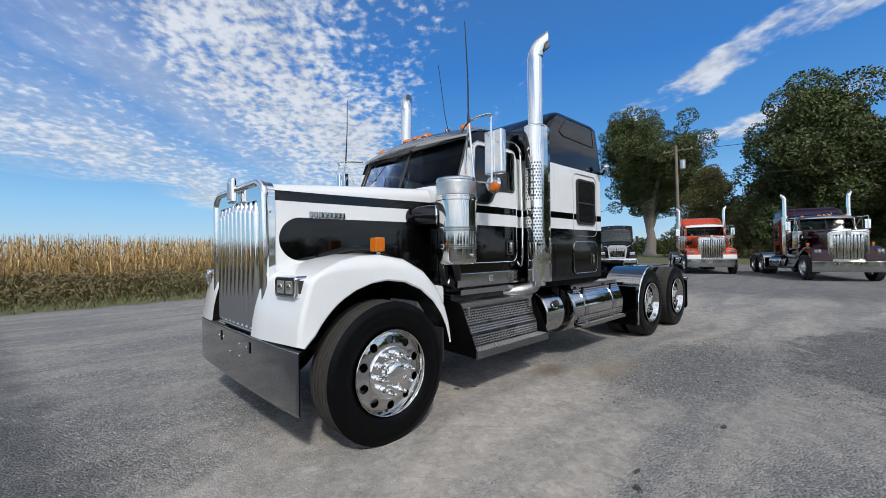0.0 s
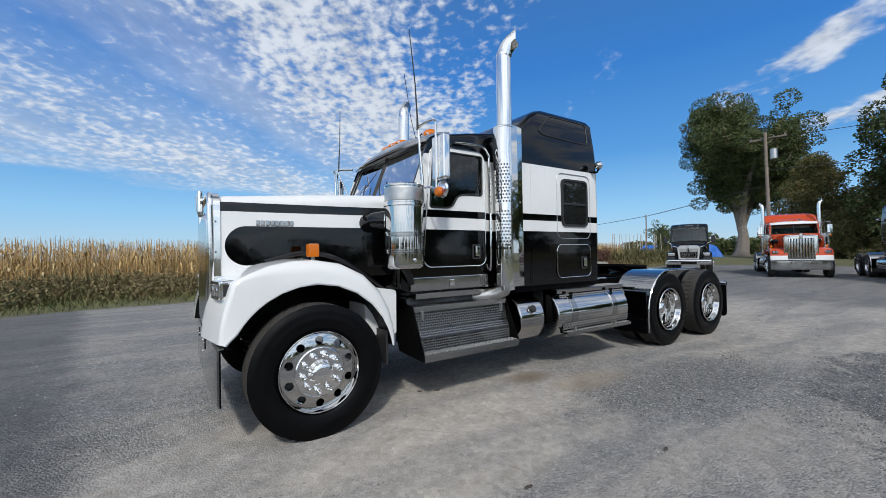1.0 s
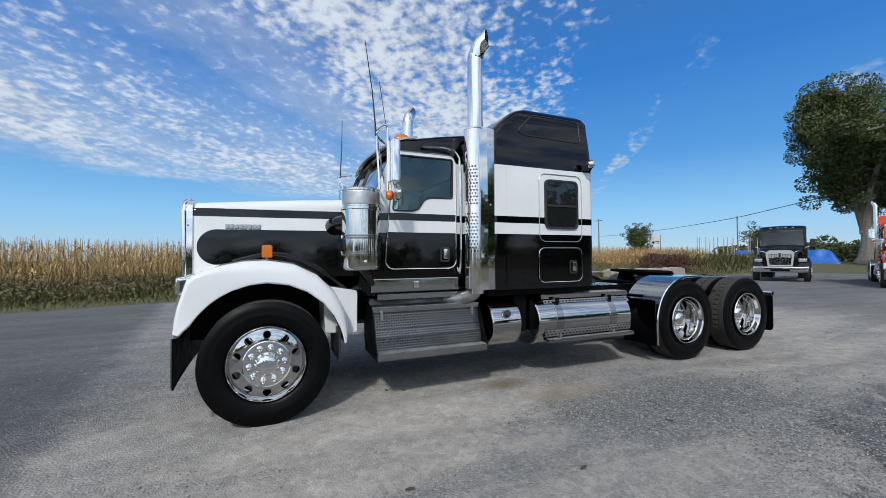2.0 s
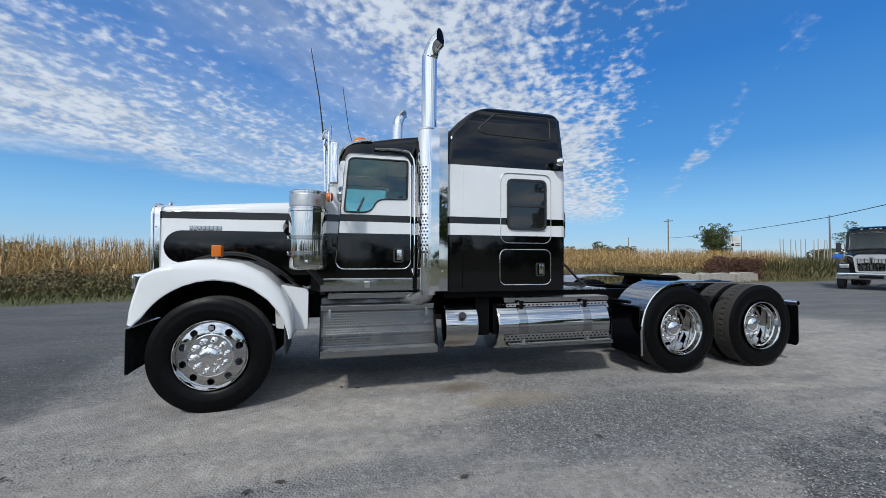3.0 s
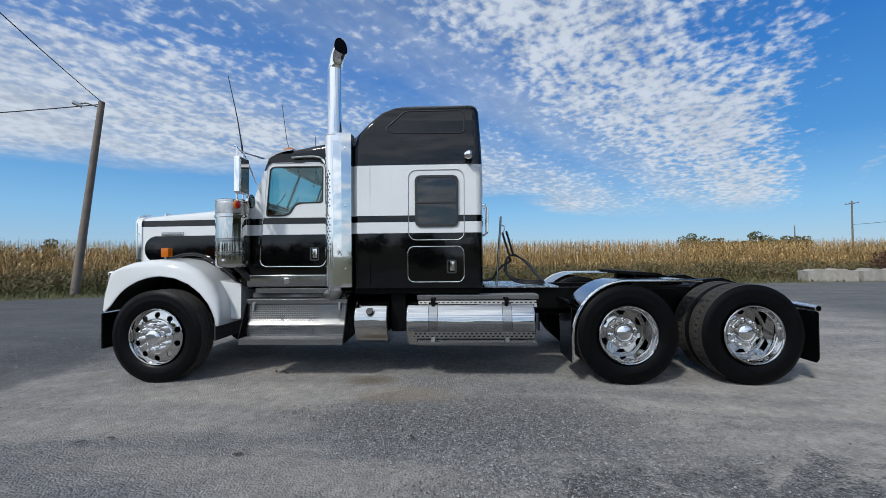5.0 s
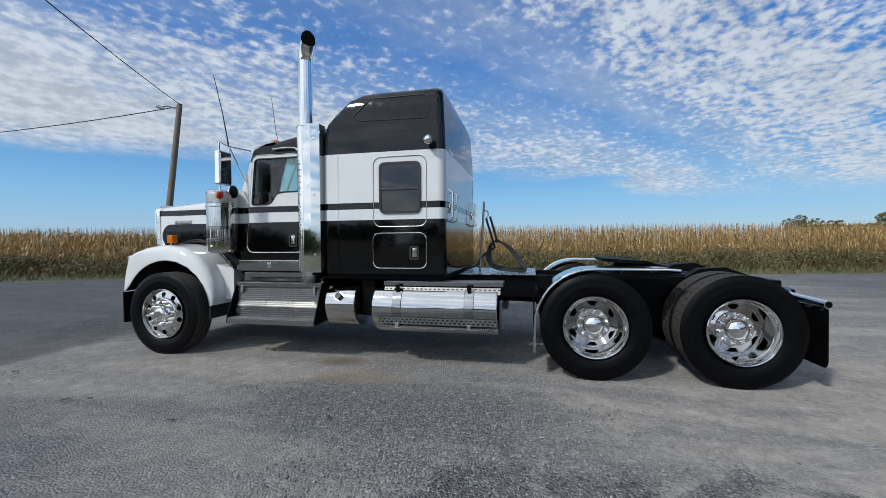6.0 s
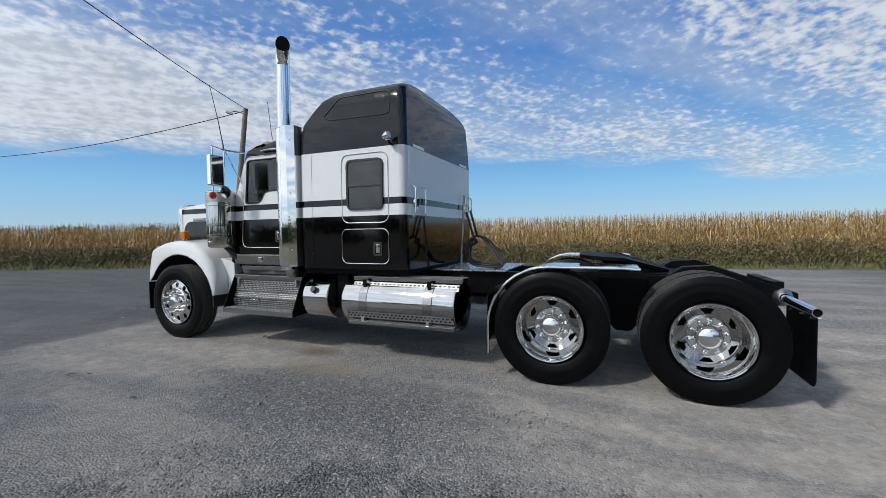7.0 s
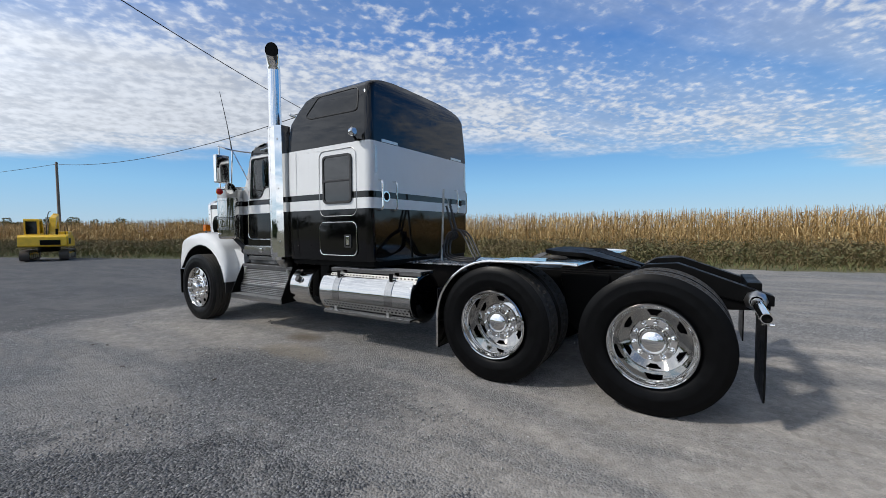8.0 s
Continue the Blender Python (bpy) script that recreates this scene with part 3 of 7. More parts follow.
def build_ground():
    xs = np.unique(np.concatenate([np.arange(-40, 50, 0.5), np.geomspace(50, 1500, 22), -np.geomspace(40, 1500, 22)]))
    ys = np.unique(np.concatenate([np.arange(-14, 24, 0.25), np.geomspace(24, 1500, 22), -np.geomspace(14, 1500, 22)]))
    X, Y = np.meshgrid(xs, ys)
    E = np.array([edge_y(x) for x in xs])[None, :] * np.ones_like(Y)
    far = np.clip((Y - E) / 1.2, -1, 1)
    # the unseen grass south of y -17 is added to darken low panel reflections
    east = np.maximum(np.clip((X - 40) / 1.5, -1, 1), np.clip((-17 - Y) / 1.5, -1, 1))
    verge = np.maximum(far, np.where(Y < E, east, -1))
    d = np.clip(Y - E, 0, 6)
    near = (np.abs(X) < 60) & (np.abs(Y) < 40)
    bumps = np.array([noise.noise((float(a) * 0.35, float(b) * 0.35, 0.0)) for a, b in zip(X.ravel(), Y.ravel())]).reshape(X.shape)
    Z = np.where(near, bumps * 0.012, 0.0) - 0.012 + 0.03 * d / 6
    Z = np.array([settle(float(a), float(b), float(c)) for a, b, c in zip(X.ravel(), Y.ravel(), Z.ravel())]).reshape(X.shape)
    n = len(xs)
    verts = np.stack([X, Y, Z], -1).reshape(-1, 3)
    i = (np.arange(len(ys) - 1)[:, None] * n + np.arange(n - 1)[None, :]).ravel()
    faces = np.stack([i, i + 1, i + n + 1, i + n], 1)
    ob = mesh_stuff("ground", verts, faces, lot_material(), "grey gravel lot with dusty worn patches and grass verge", "ground", kind="structure")
    at = ob.data.attributes.new("verge", "FLOAT", "POINT")
    at.data.foreach_set("value", (0.5 + 0.5 * verge).astype(np.float32).ravel())
    ob.data.polygons.foreach_set("use_smooth", [True] * len(ob.data.polygons))
    return ob


build_ground()


# ---------- corn and verge ----------
def leafy(name, colors, rough=0.75, through_light=0.25):
    k = Mat(name, colors[1], rough)
    r = k.island()
    k.set("Base Color", k.ramp(r, *[(i / (len(colors) - 1), c) for i, c in enumerate(colors)]))
    return k.m


def strips(base, direction, length, width, droop, rng, rise=0.6, segs=3):
    """Arching leaves: arrays of roots, headings, sizes; returns vertices and quads."""
    n = len(base)
    side = np.stack([-direction[:, 1], direction[:, 0], np.zeros(n)], 1)
    rows = []
    for s in range(segs + 1):
        t = s / segs
        up = rise * t - droop * t * t
        c = base + length[:, None] * (direction * (t * 0.75) + np.array([0, 0, 1.0]) * up[:, None])
        w = (width * (1 - 0.92 * t**1.5))[:, None] * side * 0.5
        rows += [c - w, c + w]
    V = np.stack(rows, 1)
    k = 2 * (segs + 1)
    f = np.concatenate([np.stack([np.arange(n) * k + 2 * s, np.arange(n) * k + 2 * s + 1, np.arange(n) * k + 2 * s + 3, np.arange(n) * k + 2 * s + 2], 1) for s in range(segs)])
    return V.reshape(-1, 3), f


def gathered(chunks):
    V, F, o = [], [], 0
    for v, f in chunks:
        V.append(v), F.append(f + o)
        o += len(v)
    return np.concatenate(V), np.concatenate(F)


def leaf_clumps(centres, radii, per, size, rng):
    """Many small leaves spread through and over lumpy clumps."""
    V = []
    for c, r in zip(centres, radii):
        k = max(12, int(per * r * r))
        u = rng.normal(size=(k, 3))
        u /= np.linalg.norm(u, axis=1)[:, None]
        p = np.asarray(c) + u * (r * rng.uniform(0.55, 1.08, k) ** 0.6)[:, None] * np.array([1, 1, 0.8])
        a, b = rng.normal(size=(k, 3)), rng.normal(size=(k, 3))
        a /= np.linalg.norm(a, axis=1)[:, None]
        b -= a * (a * b).sum(1)[:, None]
        b /= np.linalg.norm(b, axis=1)[:, None]
        s = (size * rng.uniform(0.6, 1.4, k))[:, None]
        V.append(np.stack([p - a * s, p + b * s * 0.55, p + a * s, p - b * s * 0.55], 1))
    V = np.concatenate(V).reshape(-1, 3)
    return V, np.arange(len(V)).reshape(-1, 4)


def corn_front(x):
    return edge_y(x) + (6.2 if x > -25 else 7.0)


def build_corn():
    rng = np.random.default_rng(5)
    roots = []
    for row in range(11):
        step = 0.14 if row < 4 else 0.28
        for x in np.arange(-75, 45, step):
            if x > 41 + row * 0.3:
                continue
            roots.append((x + rng.normal(0, 0.05), corn_front(x) + row * 0.76 + rng.normal(0, 0.06)))
    for x in np.arange(-150, 110, 0.8):
        for row in range(12):
            y = corn_front(x) + 8.5 + row * 4 + rng.normal(0, 1)
            if x < 41 + (y - 21) * 1.1:
                roots.append((x, y))
    roots = np.array(roots)
    n = len(roots)
    ground = np.concatenate([roots, np.zeros((n, 1))], 1)
    high = rng.normal(2.2, 0.05, n)
    lean = rng.normal(0, 0.05, (n, 2))
    top = ground + np.concatenate([lean * high[:, None], high[:, None]], 1)
    chunks = []
    # stalks: crossed slender blades
    for a in (0.0, 1.6):
        s = np.array([math.cos(a), math.sin(a), 0]) * 0.014
        v = np.stack([ground - s, ground + s, top + s * 0.4, top - s * 0.4], 1).reshape(-1, 3)
        chunks.append((v, np.arange(4 * n).reshape(-1, 4)))
    for j in range(11):
        t = 0.2 + 0.07 * j + rng.normal(0, 0.02, n)
        base = ground + (top - ground) * t[:, None]
        ang = rng.uniform(0, 2 * math.pi, n)
        d = np.stack([np.cos(ang), np.sin(ang), np.zeros(n)], 1)
        chunks.append(strips(base, d, rng.uniform(0.28, 0.55, n), rng.uniform(0.03, 0.06, n), rng.uniform(0.7, 1.9, n), rng))
    # tassels
    for j in range(3):
        ang = rng.uniform(0, 2 * math.pi, n)
        d = np.stack([np.cos(ang), np.sin(ang), np.zeros(n)], 1)
        chunks.append(strips(top, d * 0.4, rng.uniform(0.05, 0.11, n), np.full(n, 0.018), rng.uniform(0.1, 0.6, n), rng, 1.2))
    V, F = gathered(chunks)
    m = leafy("dry corn leaves", [(0.19, 0.11, 0.04), (0.46, 0.3, 0.115), (0.64, 0.46, 0.21), (0.4, 0.245, 0.085), (0.17, 0.13, 0.045)])
    mesh_stuff("corn_field", V, F, m, "ripe dry golden corn standing in rows", "corn field")
    # husked cobs hanging on the nearest rows
    near = rng.choice(np.where(roots[:, 1] < np.array([corn_front(x) for x in roots[:, 0]]) + 2.5)[0], 1500, replace=False)
    c = ground[near] + (top[near] - ground[near]) * rng.uniform(0.4, 0.55, len(near))[:, None]
    ang = rng.uniform(0, 2 * math.pi, len(near))
    d = np.stack([np.cos(ang), np.sin(ang), np.zeros(len(near))], 1)
    V, F = gathered([strips(c, d, rng.uniform(0.2, 0.28, len(near)), np.full(len(near), 0.075), rng.uniform(0.9, 1.6, len(near)), rng), strips(c + 0.01, d, rng.uniform(0.2, 0.28, len(near)), np.full(len(near), 0.06), rng.uniform(0.8, 1.4, len(near)), rng)])
    mesh_stuff("corn_cobs", V, F, leafy("corn husks", [(0.5, 0.38, 0.18), (0.66, 0.54, 0.3)]), "pale husked cobs hanging on dry corn", "corn cobs")


def build_verge():
    rng = np.random.default_rng(8)
    # short grass at the edge, then ragged weeds up to the corn
    n = 70000
    x = rng.uniform(-60, 45, n)
    d = rng.uniform(0, 1, n) ** 0.75 * 6.4
    y = np.array([edge_y(a) for a in x]) + d + rng.normal(0, 0.12, n)
    patch = np.array([noise.noise((a * 0.35, b * 0.35, 3.0)) for a, b in zip(x, y)])
    tall = np.clip((d - 1.6) / 2.2, 0, 1)
    h = (0.1 + 0.12 * rng.random(n)) * (1 - tall) + tall * (0.38 + 0.5 * rng.random(n)) * (1 + 0.6 * patch)
    base = np.stack([x, y, np.full(n, -0.02)], 1)
    ang = rng.uniform(0, 2 * math.pi, n)
    dr = np.stack([np.cos(ang), np.sin(ang), np.zeros(n)], 1)
    w = rng.uniform(0.012, 0.03, n) + 0.03 * tall * rng.random(n)
    green = rng.random(n) < np.clip(0.85 - 0.75 * tall + 0.8 * patch - 0.35 * np.clip((x + 3) / 6, 0, 1), 0.05, 0.95)
    for name, pick, cols, label, cat in (
        ("verge_grass", green, [(0.055, 0.075, 0.016), (0.095, 0.115, 0.03), (0.16, 0.15, 0.06)], "green grass and low weeds along the lot edge", "grass"),
        ("dry_weeds", ~green, [(0.1, 0.055, 0.025), (0.2, 0.15, 0.06), (0.14, 0.12, 0.045), (0.26, 0.2, 0.1)], "brown dry weeds in front of the corn", "weeds"),
    ):
        V, F = strips(base[pick], dr[pick], h[pick] * 1.2, w[pick], rng.uniform(0.0, 0.5, pick.sum()), rng, 1.0)
        mesh_stuff(name, V, F, leafy(name.replace("_", " "), cols), label, cat)
    # leafy weeds in low mounds
    for name, seed, count, cols, label in (
        ("green_weeds", 3, 480, [(0.055, 0.058, 0.018), (0.105, 0.1, 0.035), (0.16, 0.13, 0.055)], "leafy green weeds on the verge"),
        ("brown_weeds", 4, 900, [(0.1, 0.07, 0.034), (0.18, 0.135, 0.062), (0.13, 0.115, 0.046), (0.24, 0.185, 0.09)], "brown seeding weeds on the verge"),
    ):
        r2 = np.random.default_rng(seed)
        cx = r2.uniform(-55, 30, count)
        cd = r2.uniform(1.8, 5.8, count) if seed == 3 else r2.uniform(2.6, 6.2, count)
        cr = r2.uniform(0.22, 0.55, count)
        hi = r2.uniform(0.08, 0.36, count) + (0.24 if seed == 4 else 0.12) * (cd > 3.6)
        cs = [(a, edge_y(a) + b, h) for a, b, h in zip(cx, cd, hi)]
        V, F = leaf_clumps(cs, cr, 620, 0.05, r2)
        mesh_stuff(name, V, F, leafy(name.replace("_", " "), cols), label, "weeds")
    # rusty dock and sumac behind the concrete blocks
    r3 = np.random.default_rng(12)
    cx = r3.normal(28.2, 1.15, 170).clip(25.6, 31.0)
    cz = r3.uniform(0.2, 1.35, 170) * np.clip(1.25 - ((cx - 28.2) / 2.9) ** 2, 0.25, 1)
    V, F = leaf_clumps([(a, 16.6 + b, c) for a, b, c in zip(cx, r3.uniform(-0.6, 1.4, 170), cz)], r3.uniform(0.25, 0.5, 170), 420, 0.06, r3)
    mesh_stuff("rusty_weeds", V, F, leafy("rusty weeds", [(0.07, 0.03, 0.02), (0.115, 0.05, 0.03), (0.09, 0.05, 0.03)]), "rust-brown weed thicket behind concrete blocks", "weeds")


def build_brush():
    """Waist-high brush where the corn ends, below the stakes."""
    r = np.random.default_rng(61)
    n = 26000
    x = r.uniform(34, 58, n)
    y = np.array([edge_y(a) for a in x]) + 2.0 + r.random(n) ** 0.7 * 11
    base = np.stack([x, y, np.zeros(n)], 1)
    ang = r.uniform(0, 2 * math.pi, n)
    d = np.stack([np.cos(ang), np.sin(ang), np.zeros(n)], 1)
    V, F = strips(base, d, r.uniform(0.9, 2.0, n) * np.clip((y - 16) / 4, 0.4, 1), r.uniform(0.04, 0.09, n), r.uniform(0, 0.4, n), r, 1.0)
    mesh_stuff("olive_brush", V, F, leafy("olive brush", [(0.06, 0.065, 0.02), (0.13, 0.12, 0.045), (0.09, 0.095, 0.03), (0.19, 0.15, 0.07)]), "olive and tan brush beside the corn", "brush")


build_corn()
build_verge()
build_brush()


# ---------- trees ----------
M_BARK = worn("tree bark", (0.2, 0.175, 0.15), 0.9, 0.0, 3, 0.4, 0.6, 22)
LEAF_GREEN = leafy("green autumn leaves", [(0.028, 0.05, 0.011), (0.05, 0.08, 0.018), (0.08, 0.105, 0.028), (0.12, 0.105, 0.035)])
LEAF_BROWN = leafy("olive and rust leaves", [(0.045, 0.065, 0.016), (0.09, 0.1, 0.028), (0.14, 0.115, 0.035), (0.15, 0.1, 0.035)])


def tree(name, at, height, spread, bole, seed, leaf, label, clumps=90, per=70, size=0.17, low=0.25, conic=False, trunk_r=None, group="", limbs_=0):
    rng = np.random.default_rng(seed)
    root = new(name)
    root.location = at
    tagged(root, label, "tree", group)
    tr = trunk_r or height * 0.028
    bm = bmesh.new()
    wob = lambda s: Vector((rng.normal(0, s), rng.normal(0, s), 0))
    line = [Vector((0, 0, -0.1)), Vector((0, 0, bole * 0.5)) + wob(0.1), Vector((0, 0, bole)) + wob(0.2)]
    top = Vector((wob(0.5).x, wob(0.5).y, height * (0.95 if conic else 0.72)))
    line += [(line[-1] + top) / 2 + wob(0.4), top]
    pts = smooth_line(line, 5)
    tube(pts, tr, 9, bm, radii=[tr * (1.25 if i < 2 else 1) * (1 - 0.85 * i / (len(pts) - 1)) for i in range(len(pts))])
    cs, rs, limbs = [], [], []
    if conic:
        for i in range(clumps):
            t = rng.random() ** 1.3
            z = low * height + (1 - low) * height * t
            r = spread * (1 - t) ** 0.75 * rng.uniform(0.35, 1.0)
            a = rng.uniform(0, 2 * math.pi)
            cs.append((r * math.cos(a), r * math.sin(a), z))
            rs.append(rng.uniform(0.5, 1.0) * spread * 0.26)
    else:
        mid, half = height * (low + 1) / 2, height * (1 - low) / 2
        count = limbs_ or (13 if spread < 10 else 21)
        for i in range(count):
            h = mid + half * (-0.75 + 1.7 * ((i * (0.755 if limbs_ else 0.618) + 0.3 * rng.random()) % 1.0))
            a = i * 2.4 + rng.normal(0, 0.3)
            r = spread * math.sqrt(max(0.03, 1 - ((h - mid) / half) ** 2)) * rng.uniform(0.62, 1.05)
            end = Vector((r * math.cos(a), r * math.sin(a), h))
            start = Vector((0, 0, bole * rng.uniform(0.75, 1.35)))
            mid_pt = start.lerp(end, 0.5) + Vector((-0.12 * end.x, -0.12 * end.y, 0.06 * height)) + wob(0.3)
            p = smooth_line([start, mid_pt, end], 6)
            thick = tr * rng.uniform(0.4, 0.62)
            tube(p, thick, 7, bm, radii=[thick * (1 - 0.88 * k / (len(p) - 1)) for k in range(len(p))])
            for k in range(max(4, clumps // count)):
                q = p[int(len(p) * rng.uniform(0.42, 1.0)) - 1]
                far_ = q + Vector(rng.normal(0, spread * 0.135, 3)) + Vector((0, 0, spread * 0.04))
                far_.z = max(far_.z, height * low + 0.3)
                cs.append(tuple(far_)), rs.append(spread * rng.uniform(0.1, 0.23))
                if k % 3 == 0:
                    tube([q, q.lerp(far_, 0.6) + wob(0.1), far_], 0.03, 5, bm, radii=[thick * 0.25, thick * 0.16, 0.02])
    part("trunk", bm, M_BARK, root, "grey-brown trunk with spreading limbs")
    V, F = leaf_clumps(cs, rs, per, size, rng)
    ob = mesh_stuff("crown", V, F, leaf, "", "", kind="")
    ob.parent = root
    return root


tree("deciduous_tree", (82, 25.4, 0), 28.4, 10.8, 5.5, 3, LEAF_GREEN, "tall green maple with spreading crown beyond the lot", 420, 125, 0.17, 0.3, trunk_r=1.15)
tree("deciduous_tree", (68.3, -1.6, 0), 20.5, 12.4, 3.6, 4, LEAF_GREEN, "broad dark green tree behind parked trucks", 400, 125, 0.18, 0.04)
tree("deciduous_tree", (71.5, 12.8, 0), 13.6, 6.7, 1.8, 6, LEAF_BROWN, "olive and rust bushy tree by the utility pole", 150, 170, 0.13, 0.0, conic=True)
tree("deciduous_tree", (68.3, 5.7, 0), 10.4, 6.4, 1.8, 7, LEAF_BROWN, "olive and rust bushy tree behind parked trucks", 150, 170, 0.13, 0.0, conic=True)
tree("deciduous_tree", (65, -20.5, 0), 21.0, 11.0, 4.0, 9, LEAF_GREEN, "dark green tree at the lot edge", 260, 100, 0.2, 0.02)
tree("deciduous_tree", (60, 27, 0), 5.0, 3.4, 1.5, 12, LEAF_GREEN, "low scrubby tree beyond the grass", 120, 200, 0.1, 0.1)
tree("deciduous_tree", (92.9, 74.9, 0), 10.4, 3.8, 2.2, 16, LEAF_GREEN, "round green tree standing far in the field", 300, 110, 0.17, 0.12, limbs_=40)


# ---------- wheels ----------
def polar_disc(profile_y, r0, r1, na, nr, keep, bm=None, snap=None):
    """A thin disc in the xz plane as a polar grid; keep(r, angle) leaves openings."""
    own = bmesh.new()
    V = {}
    for i in range(nr + 1):
        r = r0 + (r1 - r0) * i / nr
        for j in range(na):
            a = 2 * math.pi * j / na
            x, z = r * math.cos(a), r * math.sin(a)
            if snap:
                x, z = snap(x, z)
            V[i, j] = own.verts.new((x, profile_y(math.hypot(x, z)), z))
    for i in range(nr):
        for j in range(na):
            r, a = r0 + (r1 - r0) * (i + 0.5) / nr, 2 * math.pi * (j + 0.5) / na
            if keep(r, a):
                own.faces.new((V[i, j], V[i, (j + 1) % na], V[i + 1, (j + 1) % na], V[i + 1, j]))
    loose = [v for v in own.verts if not v.link_faces]
    bmesh.ops.delete(own, geom=loose, context="VERTS")
    bmesh.ops.remove_doubles(own, verts=own.verts[:], dist=0.0006)
    rim_edges = [e for e in own.edges if e.is_boundary]
    for e in rim_edges:
        e.smooth = False
    wall = bmesh.ops.extrude_edge_only(own, edges=rim_edges)["geom"]
    for v in wall:
        if isinstance(v, bmesh.types.BMVert):
            v.co.y += 0.014
    return join(bm, own)


def tyre_mesh(R, rim, half, grooves=4):
    """Sidewalls, shoulders and a grooved tread, round the y axis."""
    prof = [(rim, -half * 0.62), (rim + 0.012, -half * 0.8), (rim + 0.05, -half * 0.96), (rim + 0.10, -half), (rim + 0.108, -half * 1.012), (rim + 0.116, -half), (R - 0.06, -half * 0.97), (R - 0.052, -half * 0.985), (R - 0.03, -half * 0.93), (R - 0.008, -half * 0.86)]
    w = half * 0.84
    prof.append((R, -w))
    for g in range(grooves):
        c = -w + 2 * w * (g + 1) / (grooves + 1)
        prof += [(R, c - 0.009), (R - 0.012, c - 0.006), (R - 0.012, c + 0.006), (R, c + 0.009)]
    prof.append((R, w))
    prof += [(r, -h) for r, h in reversed(prof[:10])]
    bm = lathe(prof, (0, 0, 0), (0, 1, 0), 80)
    bm.faces.ensure_lookup_table()
    for f in bm.faces:
        c = f.calc_center_median()
        f.material_index = 1 if math.hypot(c.x, c.z) > R - 0.02 and abs(c.y) < half * 0.82 else 0
    return bm


def lug_tyre(R, rim, half):
    """A tyre whose tread is cut into staggered blocks, in one skin."""
    side = [(rim, -half * 0.62), (rim + 0.012, -half * 0.8), (rim + 0.05, -half * 0.96), (rim + 0.10, -half), (rim + 0.108, -half * 1.012), (rim + 0.116, -half), (R - 0.06, -half * 0.97), (R - 0.052, -half * 0.985), (R - 0.03, -half * 0.93), (R - 0.012, -half * 0.88)]
    w = half * 0.84
    rows = [-w, -w + 0.052, -w + 0.056, -0.035, -0.031, 0.031, 0.035, w - 0.056, w - 0.052, w]
    tread = []
    for k, y in enumerate(rows):
        tread.append((R, y))
    prof = side + tread + [(r, -h) for r, h in reversed(side)]
    seg = 180
    bm = lathe(prof, (0, 0, 0), (0, 1, 0), seg)
    for v in bm.verts:
        r = math.hypot(v.co.x, v.co.z)
        if r < R - 0.002:
            continue
        a = math.atan2(v.co.z, v.co.x) / (2 * math.pi) * seg
        band = sum(v.co.y > c for c in (-w + 0.054, -0.033, 0.033, w - 0.054))
        i = int(round(a + 2 * (band % 2) + v.co.y * 60)) % 4 if 0 < band < 4 else 9
        edge = any(abs(v.co.y - c) < 0.003 for c in (-w + 0.054, -0.033, 0.033, w - 0.054))
        if i == 0:
            k = (R - 0.014) / r
            v.co.x *= k
            v.co.z *= k
        elif edge and i == 1:
            k = (R - 0.006) / r
            v.co.x *= k
            v.co.z *= k
    for f in bm.faces:
        c = f.calc_center_median()
        f.material_index = 1 if math.hypot(c.x, c.z) > R - 0.02 and abs(c.y) < half * 0.82 else 0
    return bm


def nut(x, y, z, out, r=0.018, length=0.05):
    return lathe([(r * 1.35, 0), (r * 1.35, 0.008), (r, 0.012), (r, length * 0.6), (r * 0.75, length * 0.85), (0, length)], (x, y, z), (x, y + out, z), 8)


